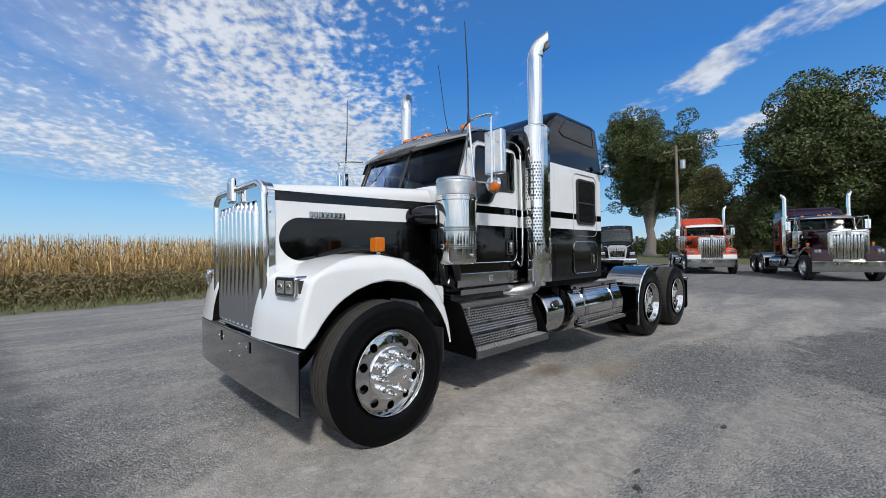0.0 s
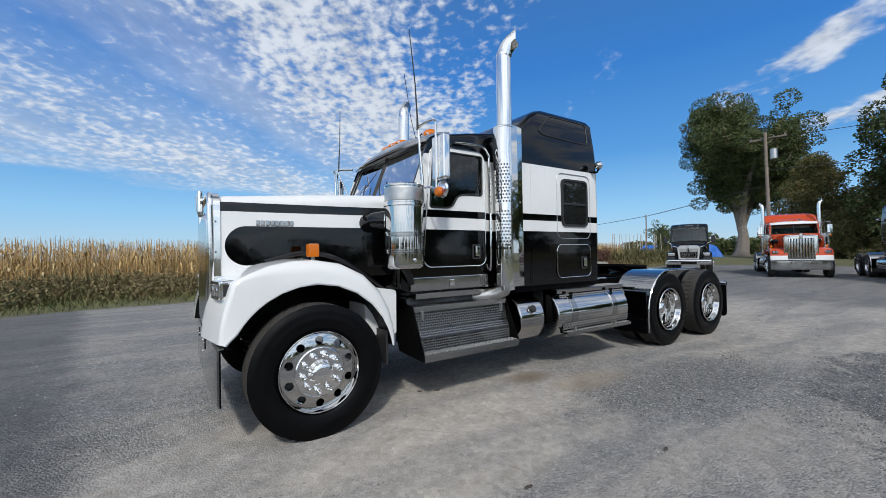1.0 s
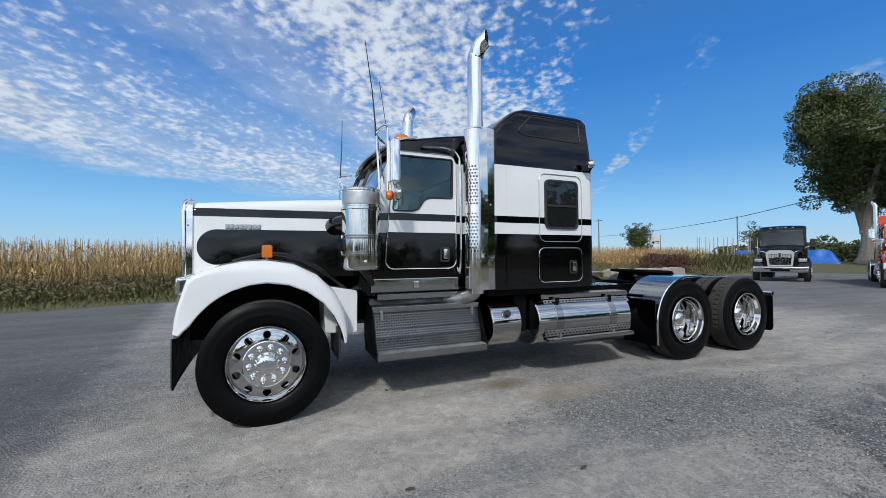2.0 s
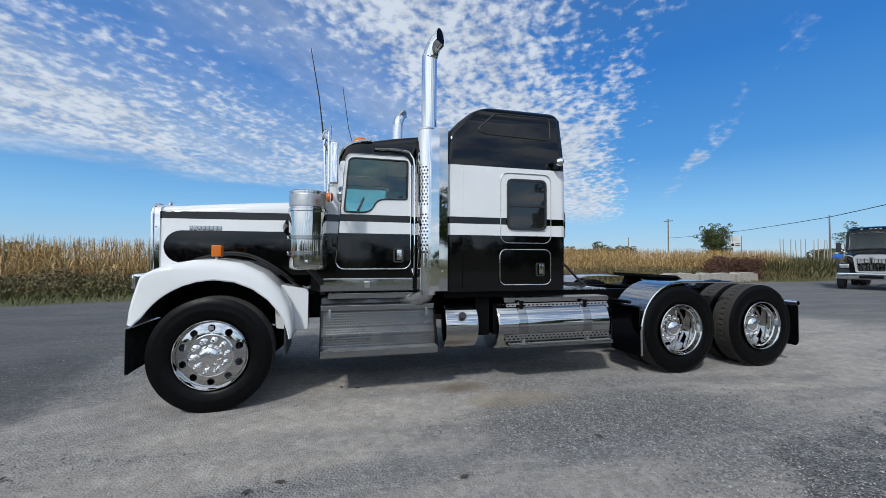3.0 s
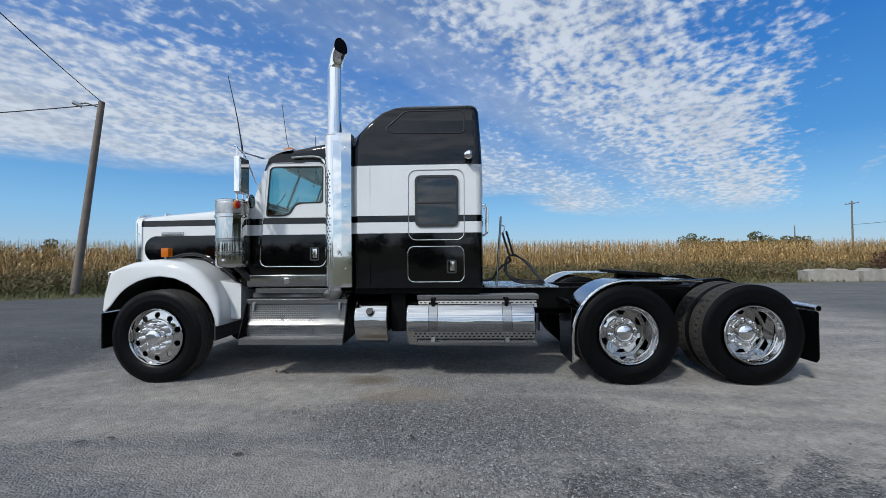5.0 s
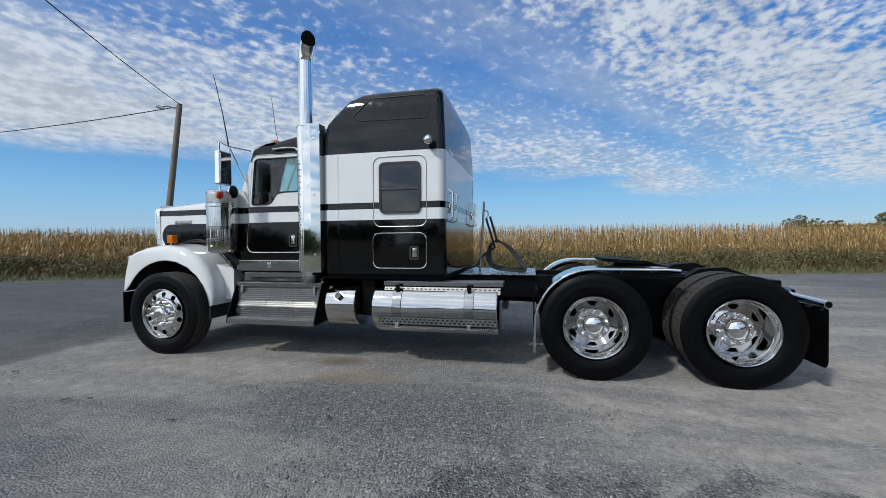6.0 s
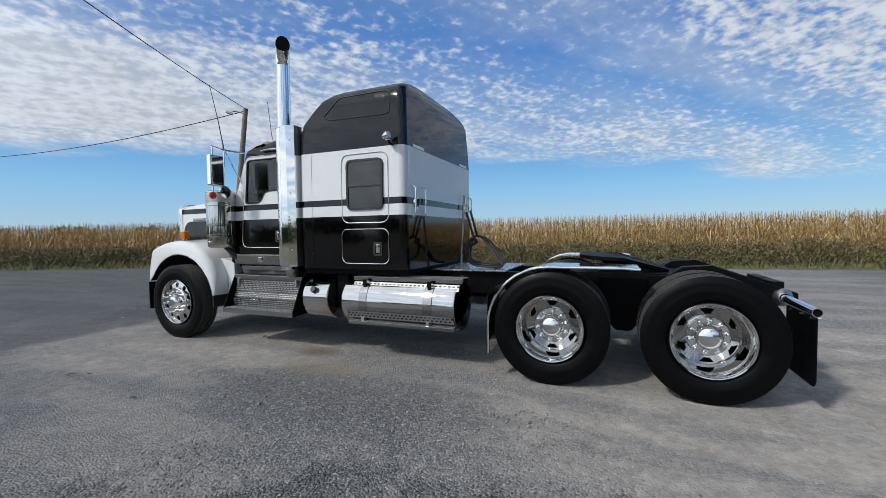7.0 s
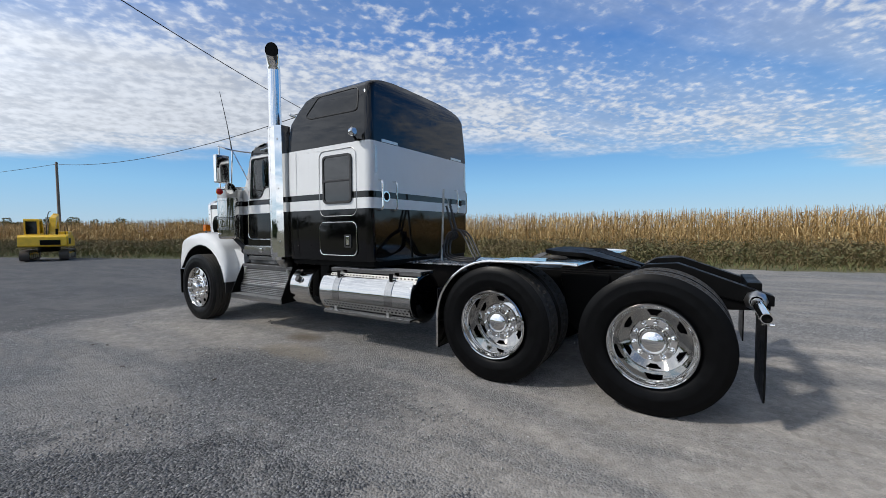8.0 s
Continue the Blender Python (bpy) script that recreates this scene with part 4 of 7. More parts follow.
def steer_wheel(parent, x, side):
    """Front wheel with ten round hand holes and a hub cover; side -1 or 1."""
    bm = bmesh.new()
    holes = [(0.247 * math.cos(2 * math.pi * (k + 0.5) / 10), 0.247 * math.sin(2 * math.pi * (k + 0.5) / 10)) for k in range(10)]
    rh = 0.033

    def snap(px, pz):
        for hx, hz in holes:
            d = math.hypot(px - hx, pz - hz)
            if rh * 0.55 < d < rh * 1.4:
                return hx + (px - hx) * rh / d, hz + (pz - hz) * rh / d
        return px, pz

    def keep(r, a):
        px, pz = r * math.cos(a), r * math.sin(a)
        return all(math.hypot(px - hx, pz - hz) > rh * 0.8 for hx, hz in holes)

    polar_disc(lambda r: -0.118 + 0.02 * ((r - 0.15) / 0.146) ** 2, 0.10, 0.299, 200, 16, keep, bm, snap)
    lathe([(0.297, -0.10), (0.308, -0.135), (0.316, -0.142), (0.32, -0.138), (0.32, -0.128), (0.304, -0.1), (0.295, 0.12), (0.31, 0.14), (0.32, 0.14)], (0, 0, 0), (0, 1, 0), 64, bm)
    wheel = part("wheel", bm, M_ALU, parent, "polished aluminium front wheel with round holes")
    wheel.matrix_basis = pose(x, -1.066, 0.486) if side < 0 else pose(x, 1.066, 0.486, 0, 0, 180)
    t = part("tyre", tyre_mesh(0.531, 0.312, 0.142), [M_RUBBER, M_TREAD], wheel, "black ribbed front tyre")
    hub = lathe([(0.196, -0.112), (0.196, -0.126), (0.188, -0.133), (0.1, -0.136), (0.094, -0.15), (0.088, -0.18), (0.075, -0.196), (0.05, -0.202), (0, -0.204)], (0, 0, 0), (0, 1, 0), 48)
    part("hub_cover", hub, M_CHROME, wheel, "chrome hub cover")
    part("brake_drum", lathe([(0, 0.13), (0.2, 0.13), (0.2, -0.08), (0.1, -0.1), (0, -0.1)], (0, 0, 0), (0, 1, 0), 32), M_BLACK, wheel, "black brake drum")
    first = part("lug_nut", nut(0, -0.132, 0, -1, 0.02, 0.1), M_CHROME, wheel)
    for k in range(10):
        a = 2 * math.pi * k / 10 + 0.1
        m = pose(0.143 * math.cos(a), 0, 0.143 * math.sin(a))
        if k:
            again(first, m)
        else:
            first.matrix_basis = m
    return wheel


def drive_wheel(parent, x, side):
    """Rear pair of wheels: a deep outer rim with trapezoid windows, two lugged tyres."""
    bm = bmesh.new()

    def keep(r, a):
        f = (a / (2 * math.pi) * 6) % 1
        return not (0.196 < r < 0.244 and abs(f - 0.5) < 0.13 + (r - 0.196) * 2.0)

    polar_disc(lambda r: 0.05 + 0.4 * max(0.0, r - 0.15), 0.09, 0.262, 192, 15, keep, bm)
    lathe([(0.262, 0.11), (0.264, 0.06), (0.27, 0.0), (0.273, -0.05), (0.276, -0.085), (0.29, -0.1), (0.294, -0.14), (0.306, -0.156), (0.314, -0.158), (0.32, -0.15), (0.318, -0.14), (0.3, -0.135), (0.292, -0.02), (0.285, 0.12)], (0, 0, 0), (0, 1, 0), 72, bm)
    wheel = part("wheel", bm, M_ALU, parent, "deep polished aluminium drive wheel with trapezoid windows")
    wheel.matrix_basis = pose(x, -1.07, 0.506) if side < 0 else pose(x, 1.07, 0.506, 0, 0, 180)
    for y, mats in ((0.0, None), (0.33, None)):
        tb = lug_tyre(0.54, 0.31, 0.146)
        tb.transform(Matrix.Translation((0, y, 0)))
        part("tyre", tb, [M_RUBBER, M_TREAD], wheel, "black lugged drive tyre")
    hub = lathe([(0.172, 0.058), (0.172, 0.044), (0.165, 0.036), (0.122, 0.034), (0.116, 0.028), (0.112, 0.0), (0.104, -0.028), (0.082, -0.05), (0.045, -0.063), (0, -0.067)], (0, 0, 0), (0, 1, 0), 48)
    part("hub_cap", hub, M_CHROME, wheel, "domed chrome hub cap")
    part("brake_drum", lathe([(0, 0.34), (0.24, 0.34), (0.24, 0.15), (0.1, 0.12), (0, 0.12)], (0, 0, 0), (0, 1, 0), 32), M_BLACK, wheel, "black brake drum")
    first = part("lug_nut", nut(0, 0.037, 0, -1, 0.017, 0.046), M_CHROME, wheel)
    for k in range(10):
        a = 2 * math.pi * k / 10 + 0.2
        m = pose(0.144 * math.cos(a), 0, 0.144 * math.sin(a))
        if k:
            again(first, m)
        else:
            first.matrix_basis = m
    return wheel


# ---------- the conventional truck ----------
def hood_ring(x, w, top, low, r=0.1, crown=0.035):
    """A cross-section of the hood: upright sides, rounded shoulders and a crowned top."""
    pts = [(-w, low), (-w, (low + top) / 2), (-w, top - r)]
    for i in range(1, 7):
        a = radians(180 - 90 * i / 6)
        pts.append((-w + r + r * math.cos(a), top - r + r * math.sin(a)))
    for i in range(1, 8):
        y = (-w + r) * (1 - i / 4)
        pts.append((y, top + crown * (1 - (y / (w - r)) ** 2)))
    half = pts[:9]
    full = pts + [(-y, z) for y, z in reversed(half)]
    return [(x, y, z) for y, z in full]


def lozenges(start, u, v, out, nu, nv, gap=0.036, bm=None):
    """Raised tread marks in alternate slants over a flat patch; u, v, out are unit directions."""
    own = bmesh.new()
    start, u, v, out = Vector(start), Vector(u), Vector(v), Vector(out)
    for j in range(nv):
        for i in range(nu):
            c = start + u * gap * (i + 0.5) + v * gap * (j + 0.5)
            t = 0.75 if (i + j) % 2 else -0.75
            a, b = (u * math.cos(t) + v * math.sin(t)) * gap * 0.56, (v * math.cos(t) - u * math.sin(t)) * gap * 0.2
            q = [own.verts.new(c + a), own.verts.new(c + b), own.verts.new(c - a), own.verts.new(c - b)]
            top = [own.verts.new(c + a * 0.6 + out * 0.005), own.verts.new(c + b * 0.5 + out * 0.005), own.verts.new(c - a * 0.6 + out * 0.005), own.verts.new(c - b * 0.5 + out * 0.005)]
            own.faces.new(top)
            for k in range(4):
                own.faces.new((q[k], q[(k + 1) % 4], top[(k + 1) % 4], top[k]))
    return join(bm, own)


def grip_strip(x0, x1, low, high, rows=5, cell=0.013):
    """A strip of open-grip plate between two long edges (y, z), its holes staggered in two rows."""
    bm = bmesh.new()
    n = int((x1 - x0) / cell)
    grid = []
    for j in range(rows + 1):
        f = j / rows
        y, z = low[0] + (high[0] - low[0]) * f, low[1] + (high[1] - low[1]) * f
        grid.append([bm.verts.new((x0 + (x1 - x0) * i / n, y, z)) for i in range(n + 1)])
    for j in range(rows):
        for i in range(n):
            if j % 2 and (i + j) % 4 < 2:
                continue
            bm.faces.new((grid[j][i], grid[j][i + 1], grid[j + 1][i + 1], grid[j + 1][i]))
    return bm


def fender_mesh(side=-1):
    c = (0.0, 0.5)
    R = {8: 0.70, 14: 0.725, 22: 0.75, 32: 0.79, 45: 0.825, 60: 0.85, 75: 0.865, 90: 0.872, 102: 0.885, 113: 0.905, 122: 0.918, 127: 0.928, 130: 0.928, 132: 0.912, 137: 0.868, 143: 0.828, 150: 0.788, 155: 0.76, 158: 0.75}
    rings = []
    for deg, ro in R.items():
        a = radians(deg)
        ri = 0.672 if deg < 150 else 0.672 + (deg - 150) * 0.004
        t = ro - ri
        # the nose of the fender is flat and squarish, the crown is well rounded
        f = 0.11 if deg < 105 else max(0.03, 0.11 - (deg - 105) * 0.004)
        f = min(f, t * 0.9)
        prof = [(-0.5, ro + 0.005), (-0.7, ro + 0.012)]
        prof += [(-1.14 + f - f * math.sin(radians(q)) * 1.0, ro - f + f * math.cos(radians(q))) for q in (0, 18, 36, 54, 72, 90)]
        prof += [(-1.148, ri + 0.012), (-1.14, ri), (-1.1, ri + 0.002), (-0.8, ri + 0.01), (-0.5, ri + 0.01)]
        # in plan the nose sweeps back towards its outer corner
        ahead = min(1.0, max(0.0, (deg - 112) / 18))
        rings.append([(c[0] + r * math.cos(a) - ahead * min(0.075, max(0.0, 1.14 + y) * 0.32) * (r > ri + 0.03), -y * side, c[1] + r * math.sin(a)) for y, r in prof])
    bm = loft(rings)
    bm.faces.ensure_lookup_table()
    n = len(rings[0])
    for k, f in enumerate(bm.faces[: (len(rings) - 1) * n]):
        f.material_index = 1 if k % n >= 9 else 0
    return bm


def sleeper_ring(z, x0, x1, hw, r):
    pts = []
    for cx, cy, start in ((x1 - r, hw - r, 0), (x0 + r, hw - r, 90), (x0 + r, -hw + r, 180), (x1 - r, -hw + r, 270)):
        for i in range(7):
            a = radians(start + 90 * i / 6)
            pts.append((cx + r * math.cos(a), cy + r * math.sin(a), z))
    return pts


def outline(pts, r, y, parent, name, mat, label=""):
    """A thin bright bead along a closed outline drawn on the truck's side."""
    return part(name, tube([(a, y, b) for a, b in pts], r, 6, closed=True), mat, parent, label)


def handle_set(parent, x0, x1, z0, z1, y):
    h = part("handle", holed(round_rect(x0, x1, z0, z1, 0.02), round_rect(x0 + 0.016, x1 - 0.016, z0 + 0.016, z1 - 0.016, 0.012), y, y - 0.012, n=40), M_PLASTIC, parent, "black latch surround")
    part("latch", box(x0 + 0.035, x1 - 0.02, y - 0.022, y - 0.004, z0 + 0.03, z1 - 0.02, 0.006), M_CHROME, h, "chrome paddle latch")
    return h


def build_truck(name, at, label, paint, sleeper=True, turn=0.0, badge=True, visor=None):
    root = new(name)
    root.matrix_basis = pose(*at, 0, 0, turn)
    tagged(root, label, "truck")
    P = lambda n, bm, mat, lab="", parent=root: part(n, bm, mat, parent, lab)

    # chassis
    for s in (-1, 1):
        P("frame_rail", prism([(-0.55, 0.72), (0.6, 0.7), (7.1, 0.7), (7.4, 0.72), (7.4, 0.82), (7.0, 0.955), (6.85, 0.97), (-0.55, 0.97)], 0.39 * s, 0.47 * s, "y", 0.008), M_BLACK, "black steel frame rail")
    for x in (0.35, 2.2, 3.4, 4.55, 5.98, 7.3):
        P("cross_member", box(x - 0.05, x + 0.05, -0.39, 0.39, 0.74, 0.93, 0.01), M_BLACK)
    for x in (0.0, 5.3, 6.62):
        b = rod((x, -1.0, 0.515), (x, 1.0, 0.515), 0.07)
        if x > 1:
            lathe([(0, -0.24), (0.12, -0.22), (0.22, -0.1), (0.24, 0), (0.22, 0.1), (0.12, 0.22), (0, 0.24)], (x, 0, 0.515), (x + 1, 0, 0.515), 20, b)
        P("axle", b, M_BLACK, "black axle housing")
    P("engine", box(-0.45, 0.8, -0.36, 0.36, 0.62, 1.35, 0.06), M_BLACK, "black engine block under the hood")
    P("drive_shaft", rod((0.8, 0, 0.75), (5.1, 0, 0.62), 0.06), M_BLACK)
    for s in (-1, 1):
        for x in (5.3, 6.62):
            P("suspension_bag", lathe([(0, 0), (0.11, 0), (0.135, 0.05), (0.11, 0.1), (0.135, 0.15), (0.11, 0.2), (0, 0.2)], (x + 0.3, 0.43 * s, 0.52), (x + 0.3, 0.43 * s, 1), 20), M_PLASTIC)
            P("spring_beam", box(x - 0.55, x + 0.5, 0.38 * s, 0.48 * s, 0.5, 0.57, 0.01), M_BLACK)

    # solid black blocks added to hide lit ground between the drive axles
    for s in (-1, 1):
        P("suspension_saddle", prism(round_poly([(5.72, 0.95), (6.2, 0.95), (6.12, 0.5), (6.04, 0.38), (5.88, 0.38), (5.8, 0.5)], 0.04), 0.3 * s, 0.5 * s, "y", 0.01), M_BLACK, "black block added to darken the gap between the drive axles")
    for s in (-1, 1):
        steer_wheel(root, 0.0, s)
        drive_wheel(root, 5.3, s)
        drive_wheel(root, 6.62, s)

    # hood, grille, fenders, bumper
    st = [(-0.66, 0.59, 1.88), (-0.645, 0.607, 1.91), (-0.6, 0.615, 1.925), (-0.2, 0.63, 1.955), (0.3, 0.672, 1.987), (0.62, 0.705, 2.0), (0.86, 0.735, 2.01)]
    P("hood", loft([hood_ring(x, w, t, 1.2) for x, w, t in st]), paint["hood"], "long square hood with dark stripe")
    for s in (-1, 1):
        f = P("fender", fender_mesh(s), [paint["plain"], M_BLACK], "broad rounded front fender")
        part("fender_extension", prism(round_poly([(0.52, 0.66), (0.83, 0.64), (0.835, 1.06), (0.5, 1.12)], 0.03), 0.9 * s, 0.5 * s, "y", 0.015), paint["plain"], f)
        part("mud_guard", box(0.62, 0.64, 0.55 * s, 1.1 * s, 0.42, 0.72, 0.004), M_PLASTIC, f, "black rubber guard")
        aim = Matrix.Translation((-0.655, 0.945 * s, 1.162)) @ Matrix.Rotation(radians(-9 * s), 4, "Z") @ Matrix.Diagonal((0.85, 0.85, 0.9, 1))
        lamp = P("headlight", box(-0.055, 0.09, -0.14, 0.14, -0.082, 0.08, 0.022, m=aim, segments=3), M_CHROME, "chrome headlight housing with two square lamps")
        bez = holed(round_rect(-0.134, 0.134, -0.074, 0.072, 0.022), round_rect(-0.122, 0.122, -0.062, 0.06, 0.016), -0.062, -0.052, "x", 60)
        bez.transform(aim)
        part("bezel", bez, M_CHROME, lamp, "bright lamp rim")
        part("backing", box(-0.0575, -0.05, -0.126, 0.126, -0.067, 0.065, 0.002, m=aim), M_PLASTIC, lamp, "dark lamp backing")
        for y in (-0.06, 0.06):
            part("lens", box(-0.064, -0.054, y - 0.046, y + 0.046, -0.05, 0.048, 0.009, m=aim), M_LENS, lamp, "clear square lamp")
            part("bulb", lathe([(0, 0.006), (0.02, 0.004), (0.024, 0)], aim @ Vector((-0.064, y, 0)), aim @ Vector((-0.3, y, 0)), 14), M_CHROME, lamp)
        part("side_lens", box(-0.03, 0.04, 0.137 * s, 0.1435 * s, -0.05, 0.048, 0.003, m=aim), M_PLASTIC, lamp, "dark side lens")
        mk = P("marker_lamp", box(-0.045, 0.045, 0.985 * s, 1.07 * s, 1.395, 1.505, 0.012), M_AMBER, "amber fender turn lamp")
        part("lamp_base", rod((0, 1.04 * s, 1.355), (0, 1.04 * s, 1.41), 0.018), M_CHROME, mk)
        P("splash_trim", tube(smooth_line([(-0.3, 0.635 * s, 1.36), (0.0, 0.66 * s, 1.43), (0.25, 0.70 * s, 1.40), (0.5, 0.76 * s, 1.27), (0.78, 0.82 * s, 1.05)], 6), 0.022, 8), M_GLOSSBLACK, "gloss black trim above the fender")

    sur = holed(round_poly([(-0.625, 0.77), (0.625, 0.77), (0.625, 1.895), (0.5, 1.955), (-0.5, 1.955), (-0.625, 1.895)], 0.05), round_poly([(-0.47, 0.83), (0.47, 0.83), (0.47, 1.80), (-0.47, 1.80)], 0.03), -0.705, -0.635, "x", 120)
    grille = P("grille", sur, M_CHROME, "tall chrome grille with vertical bars")
    part("mesh_screen", box(-0.665, -0.655, -0.49, 0.49, 0.81, 1.82), M_BLACK, grille, "black screen behind the bars")
    for i in range(9):
        y = -0.42 + 0.84 * i / 8
        top = 0.995 + 0.04 * (1 - abs(i - 4) / 4)
        bar = lathe([(0, 0), (0.04, 0.0), (0.047, 0.03), (0.047, top - 0.1), (0.04, top - 0.06), (0.024, top - 0.02), (0, top + 0.02)], (-0.69, y, 0.8), (-0.69, y, 2), 14)
        part("grille_bar", bar, M_CHROME, grille)
    part("grille_rim", tube([(-0.70, y, z) for y, z in round_poly([(-0.6, 0.8), (0.6, 0.8), (0.6, 1.88), (0.49, 1.935), (-0.49, 1.935), (-0.6, 1.88)], 0.05)], 0.03, 12, closed=True), M_CHROME, grille, "rolled chrome rim")
    for s in (-1, 1):
        for z in (0.95, 1.2, 1.45, 1.7):
            part("screw", lathe([(0, 0.005), (0.008, 0.003), (0.009, 0)], (-0.67, 0.625 * s, z), (-0.67, 3 * s, z), 8), M_STAINLESS, grille)
    badge_ob = part("emblem", box(-0.768, -0.722, -0.06, 0.06, 1.81, 2.03, 0.022, segments=3), M_CHROME, grille, "chrome shield-shaped emblem")
    part("emblem_field", box(-0.775, -0.76, -0.038, 0.038, 1.84, 1.985, 0.008), M_DULL, badge_ob)
    # raised bright name plate, without letters
    if badge:
        for s in (-1, 1):
            for i in range(8):
                x = -0.365 + i * 0.039
                P("name_plate_block", box(x, x + 0.033, (0.61 + 0.003 * i) * s, (0.634 + 0.003 * i) * s, 1.672, 1.72, 0.004), M_STAINLESS)
    edge = [(-0.70, -1.14), (-0.712, -1.12), (-0.725, -0.9), (-0.735, -0.4), (-0.738, 0.0), (-0.735, 0.4), (-0.725, 0.9), (-0.712, 1.12), (-0.70, 1.14)]
    rings = []
    for z, dx in ((0.328, 0.012), (0.334, 0.003), (0.35, 0.0), (0.735, 0.0), (0.748, 0.006), (0.756, 0.025), (0.75, 0.06)):
        rings.append([(x + dx, y, z) for x, y in edge] + [(x + max(dx, 0.0) + 0.012, y * 0.995, z - (0.004 if z > 0.7 else -0.004)) for x, y in reversed(edge)])
    bl = loft(rings)
    bmesh.ops.recalc_face_normals(bl, faces=bl.faces)
    # rear faces black: the unpolished back, with its shade put into the colour
    for f in bl.faces:
        f.material_index = 1 if f.normal.x > 0.3 else 0
    bumper = P("bumper", bl, [M_STAINLESS, M_BLACK], "tall flat chrome bumper")
    # no opening is cut: black blocks stand for the slots' inner shade
    for y in (-0.36, 0.36):
        part("tow_hole", box(-0.741, -0.72, y - 0.018, y + 0.018, 0.62, 0.71, 0.006), M_BLACK, bumper, "black block standing for the shaded tow-hook slot")
    for y, z in ((-0.12, 0.56), (0.12, 0.56), (-0.3, 0.66), (0.3, 0.66), (-0.12, 0.66), (0.42, 0.66)):
        part("bolt", lathe([(0, 0.008), (0.011, 0.005), (0.012, 0)], (-0.738, y, z), (-1.5, y, z), 10), M_CHROME, bumper)
    P("bumper_bracket", box(-0.68, -0.5, -0.45, 0.45, 0.6, 0.82, 0.02), M_BLACK)

    # cab: shell with openings, glass, lining
    side_out = round_poly([(0.86, 1.03), (2.3, 1.03), (2.3, 2.62), (1.35, 2.62), (1.21, 2.58), (1.005, 2.03), (0.86, 1.98)], 0.03)
    win = round_poly([(1.185, 1.875), (1.40, 1.875), (1.47, 1.9), (1.53, 2.0), (1.6, 2.025), (1.86, 2.03), (1.865, 2.455), (1.275, 2.455), (1.235, 2.43)], 0.03)
    hole = round_poly([(1.15, 1.84), (1.9, 1.84), (1.9, 2.48), (1.22, 2.48)], 0.04)
    for s in (-1, 1):
        P("cab_side", holed(side_out, hole, 0.93 * s, 0.955 * s), paint["cab"], "cab side wall")
        out = round_rect(1.105, 1.9, 1.27, 2.5, 0.09)
        out = [(x + max(0, (z - 1.9)) * 0.17 * (x < 1.5) * (1.5 - x) / 0.4, z) for x, z in out]
        d = P("door", holed(out, win, 0.955 * s, 0.978 * s, n=120), paint["door"], "cab door with notched window")
        outline(out, 0.0055, 0.979 * s, d, "door_trim", M_CHROME, "bright door edge bead")
        part("window_glass", prism(win, 0.963 * s, 0.967 * s), M_GLASS, d, "tinted side glass")
        outline(win, 0.009, 0.979 * s, d, "window_seal", M_PLASTIC, "black rubber seal")
        handle_set(d, 1.71, 1.82, 1.34, 1.5, -0.978) if s < 0 else None
        rk = P("rocker_panel", box(0.95, 1.93, 0.955 * s, 0.985 * s, 1.035, 1.175, 0.012), M_STAINLESS, "polished rocker panel under the door")
        # latch handle at the middle of the panel, as a plain chrome block
        part("rocker_lamp", box(1.4, 1.46, 0.985 * s, 1.0 * s, 1.07, 1.14, 0.01), M_CHROME, rk)
        P("door_hinge", box(1.07, 1.11, 0.955 * s, 0.985 * s, 1.5, 1.6, 0.008), M_GLOSSBLACK)
        P("grab_bar", tube(smooth_line([(1.5, 0.99 * s, 2.56), (1.78, 1.02 * s, 2.56), (1.9, 1.03 * s, 2.5), (1.93, 1.03 * s, 2.3), (1.93, 1.03 * s, 1.3), (1.92, 0.96 * s, 1.27)], 6), 0.013, 8), M_CHROME, "long chrome grab bar")
    # cowl and pillars
    P("cowl", loft([[(x, y * w, z) for y, z in ((-1, lo), (-1, t - 0.05), (-0.94, t), (0, t + 0.03), (0.94, t), (1, t - 0.05), (1, lo))] for x, w, t, lo in ((0.83, 0.74, 1.99, 1.0), (0.9, 0.86, 2.0, 1.0), (1.0, 0.95, 2.04, 1.0))]), paint["hood"], "cowl below the windscreen")
    front = lambda y, t: (0.985 + 0.215 * t + 0.035 * (abs(y) / 0.93) ** 2, y, 2.04 + 0.53 * t)
    wo = round_poly([(-0.95, 0.0), (0.95, 0.0), (0.92, 1.06), (-0.92, 1.06)], 0.02)
    wi = round_poly([(-0.915, 0.06), (0.915, 0.06), (0.88, 0.985), (-0.88, 0.985)], 0.09)
    fr = holed(wo, wi, 0.0, 0.03, "x", 120)
    for v in fr.verts:
        x, y, z = front(v.co.y, v.co.z)
        v.co = Vector((x + v.co.x, y, z))
    ws = P("windscreen_frame", fr, paint["plain"], "windscreen surround")
    gl = bmesh.new()
    grid = [[gl.verts.new(Vector(front(-0.92 + 1.84 * i / 12, 0.04 + 0.95 * j / 4)) + Vector((0.015, 0, 0))) for i in range(13)] for j in range(5)]
    for j in range(4):
        for i in range(12):
            gl.faces.new((grid[j][i], grid[j][i + 1], grid[j + 1][i + 1], grid[j + 1][i]))
    part("windscreen_glass", gl, M_SCREEN, ws, "tinted windscreen")
    part("centre_post", tube([Vector(front(0, t / 5)) + Vector((0.01, 0, 0)) for t in range(6)], 0.018, 8), M_PLASTIC, ws)
    outline_pts = [front(a, b) for a, b in wi]
    part("screen_seal", tube([Vector(p) - Vector((0.004, 0, 0)) for p in outline_pts], 0.013, 6, closed=True), M_PLASTIC, ws, "black screen seal")
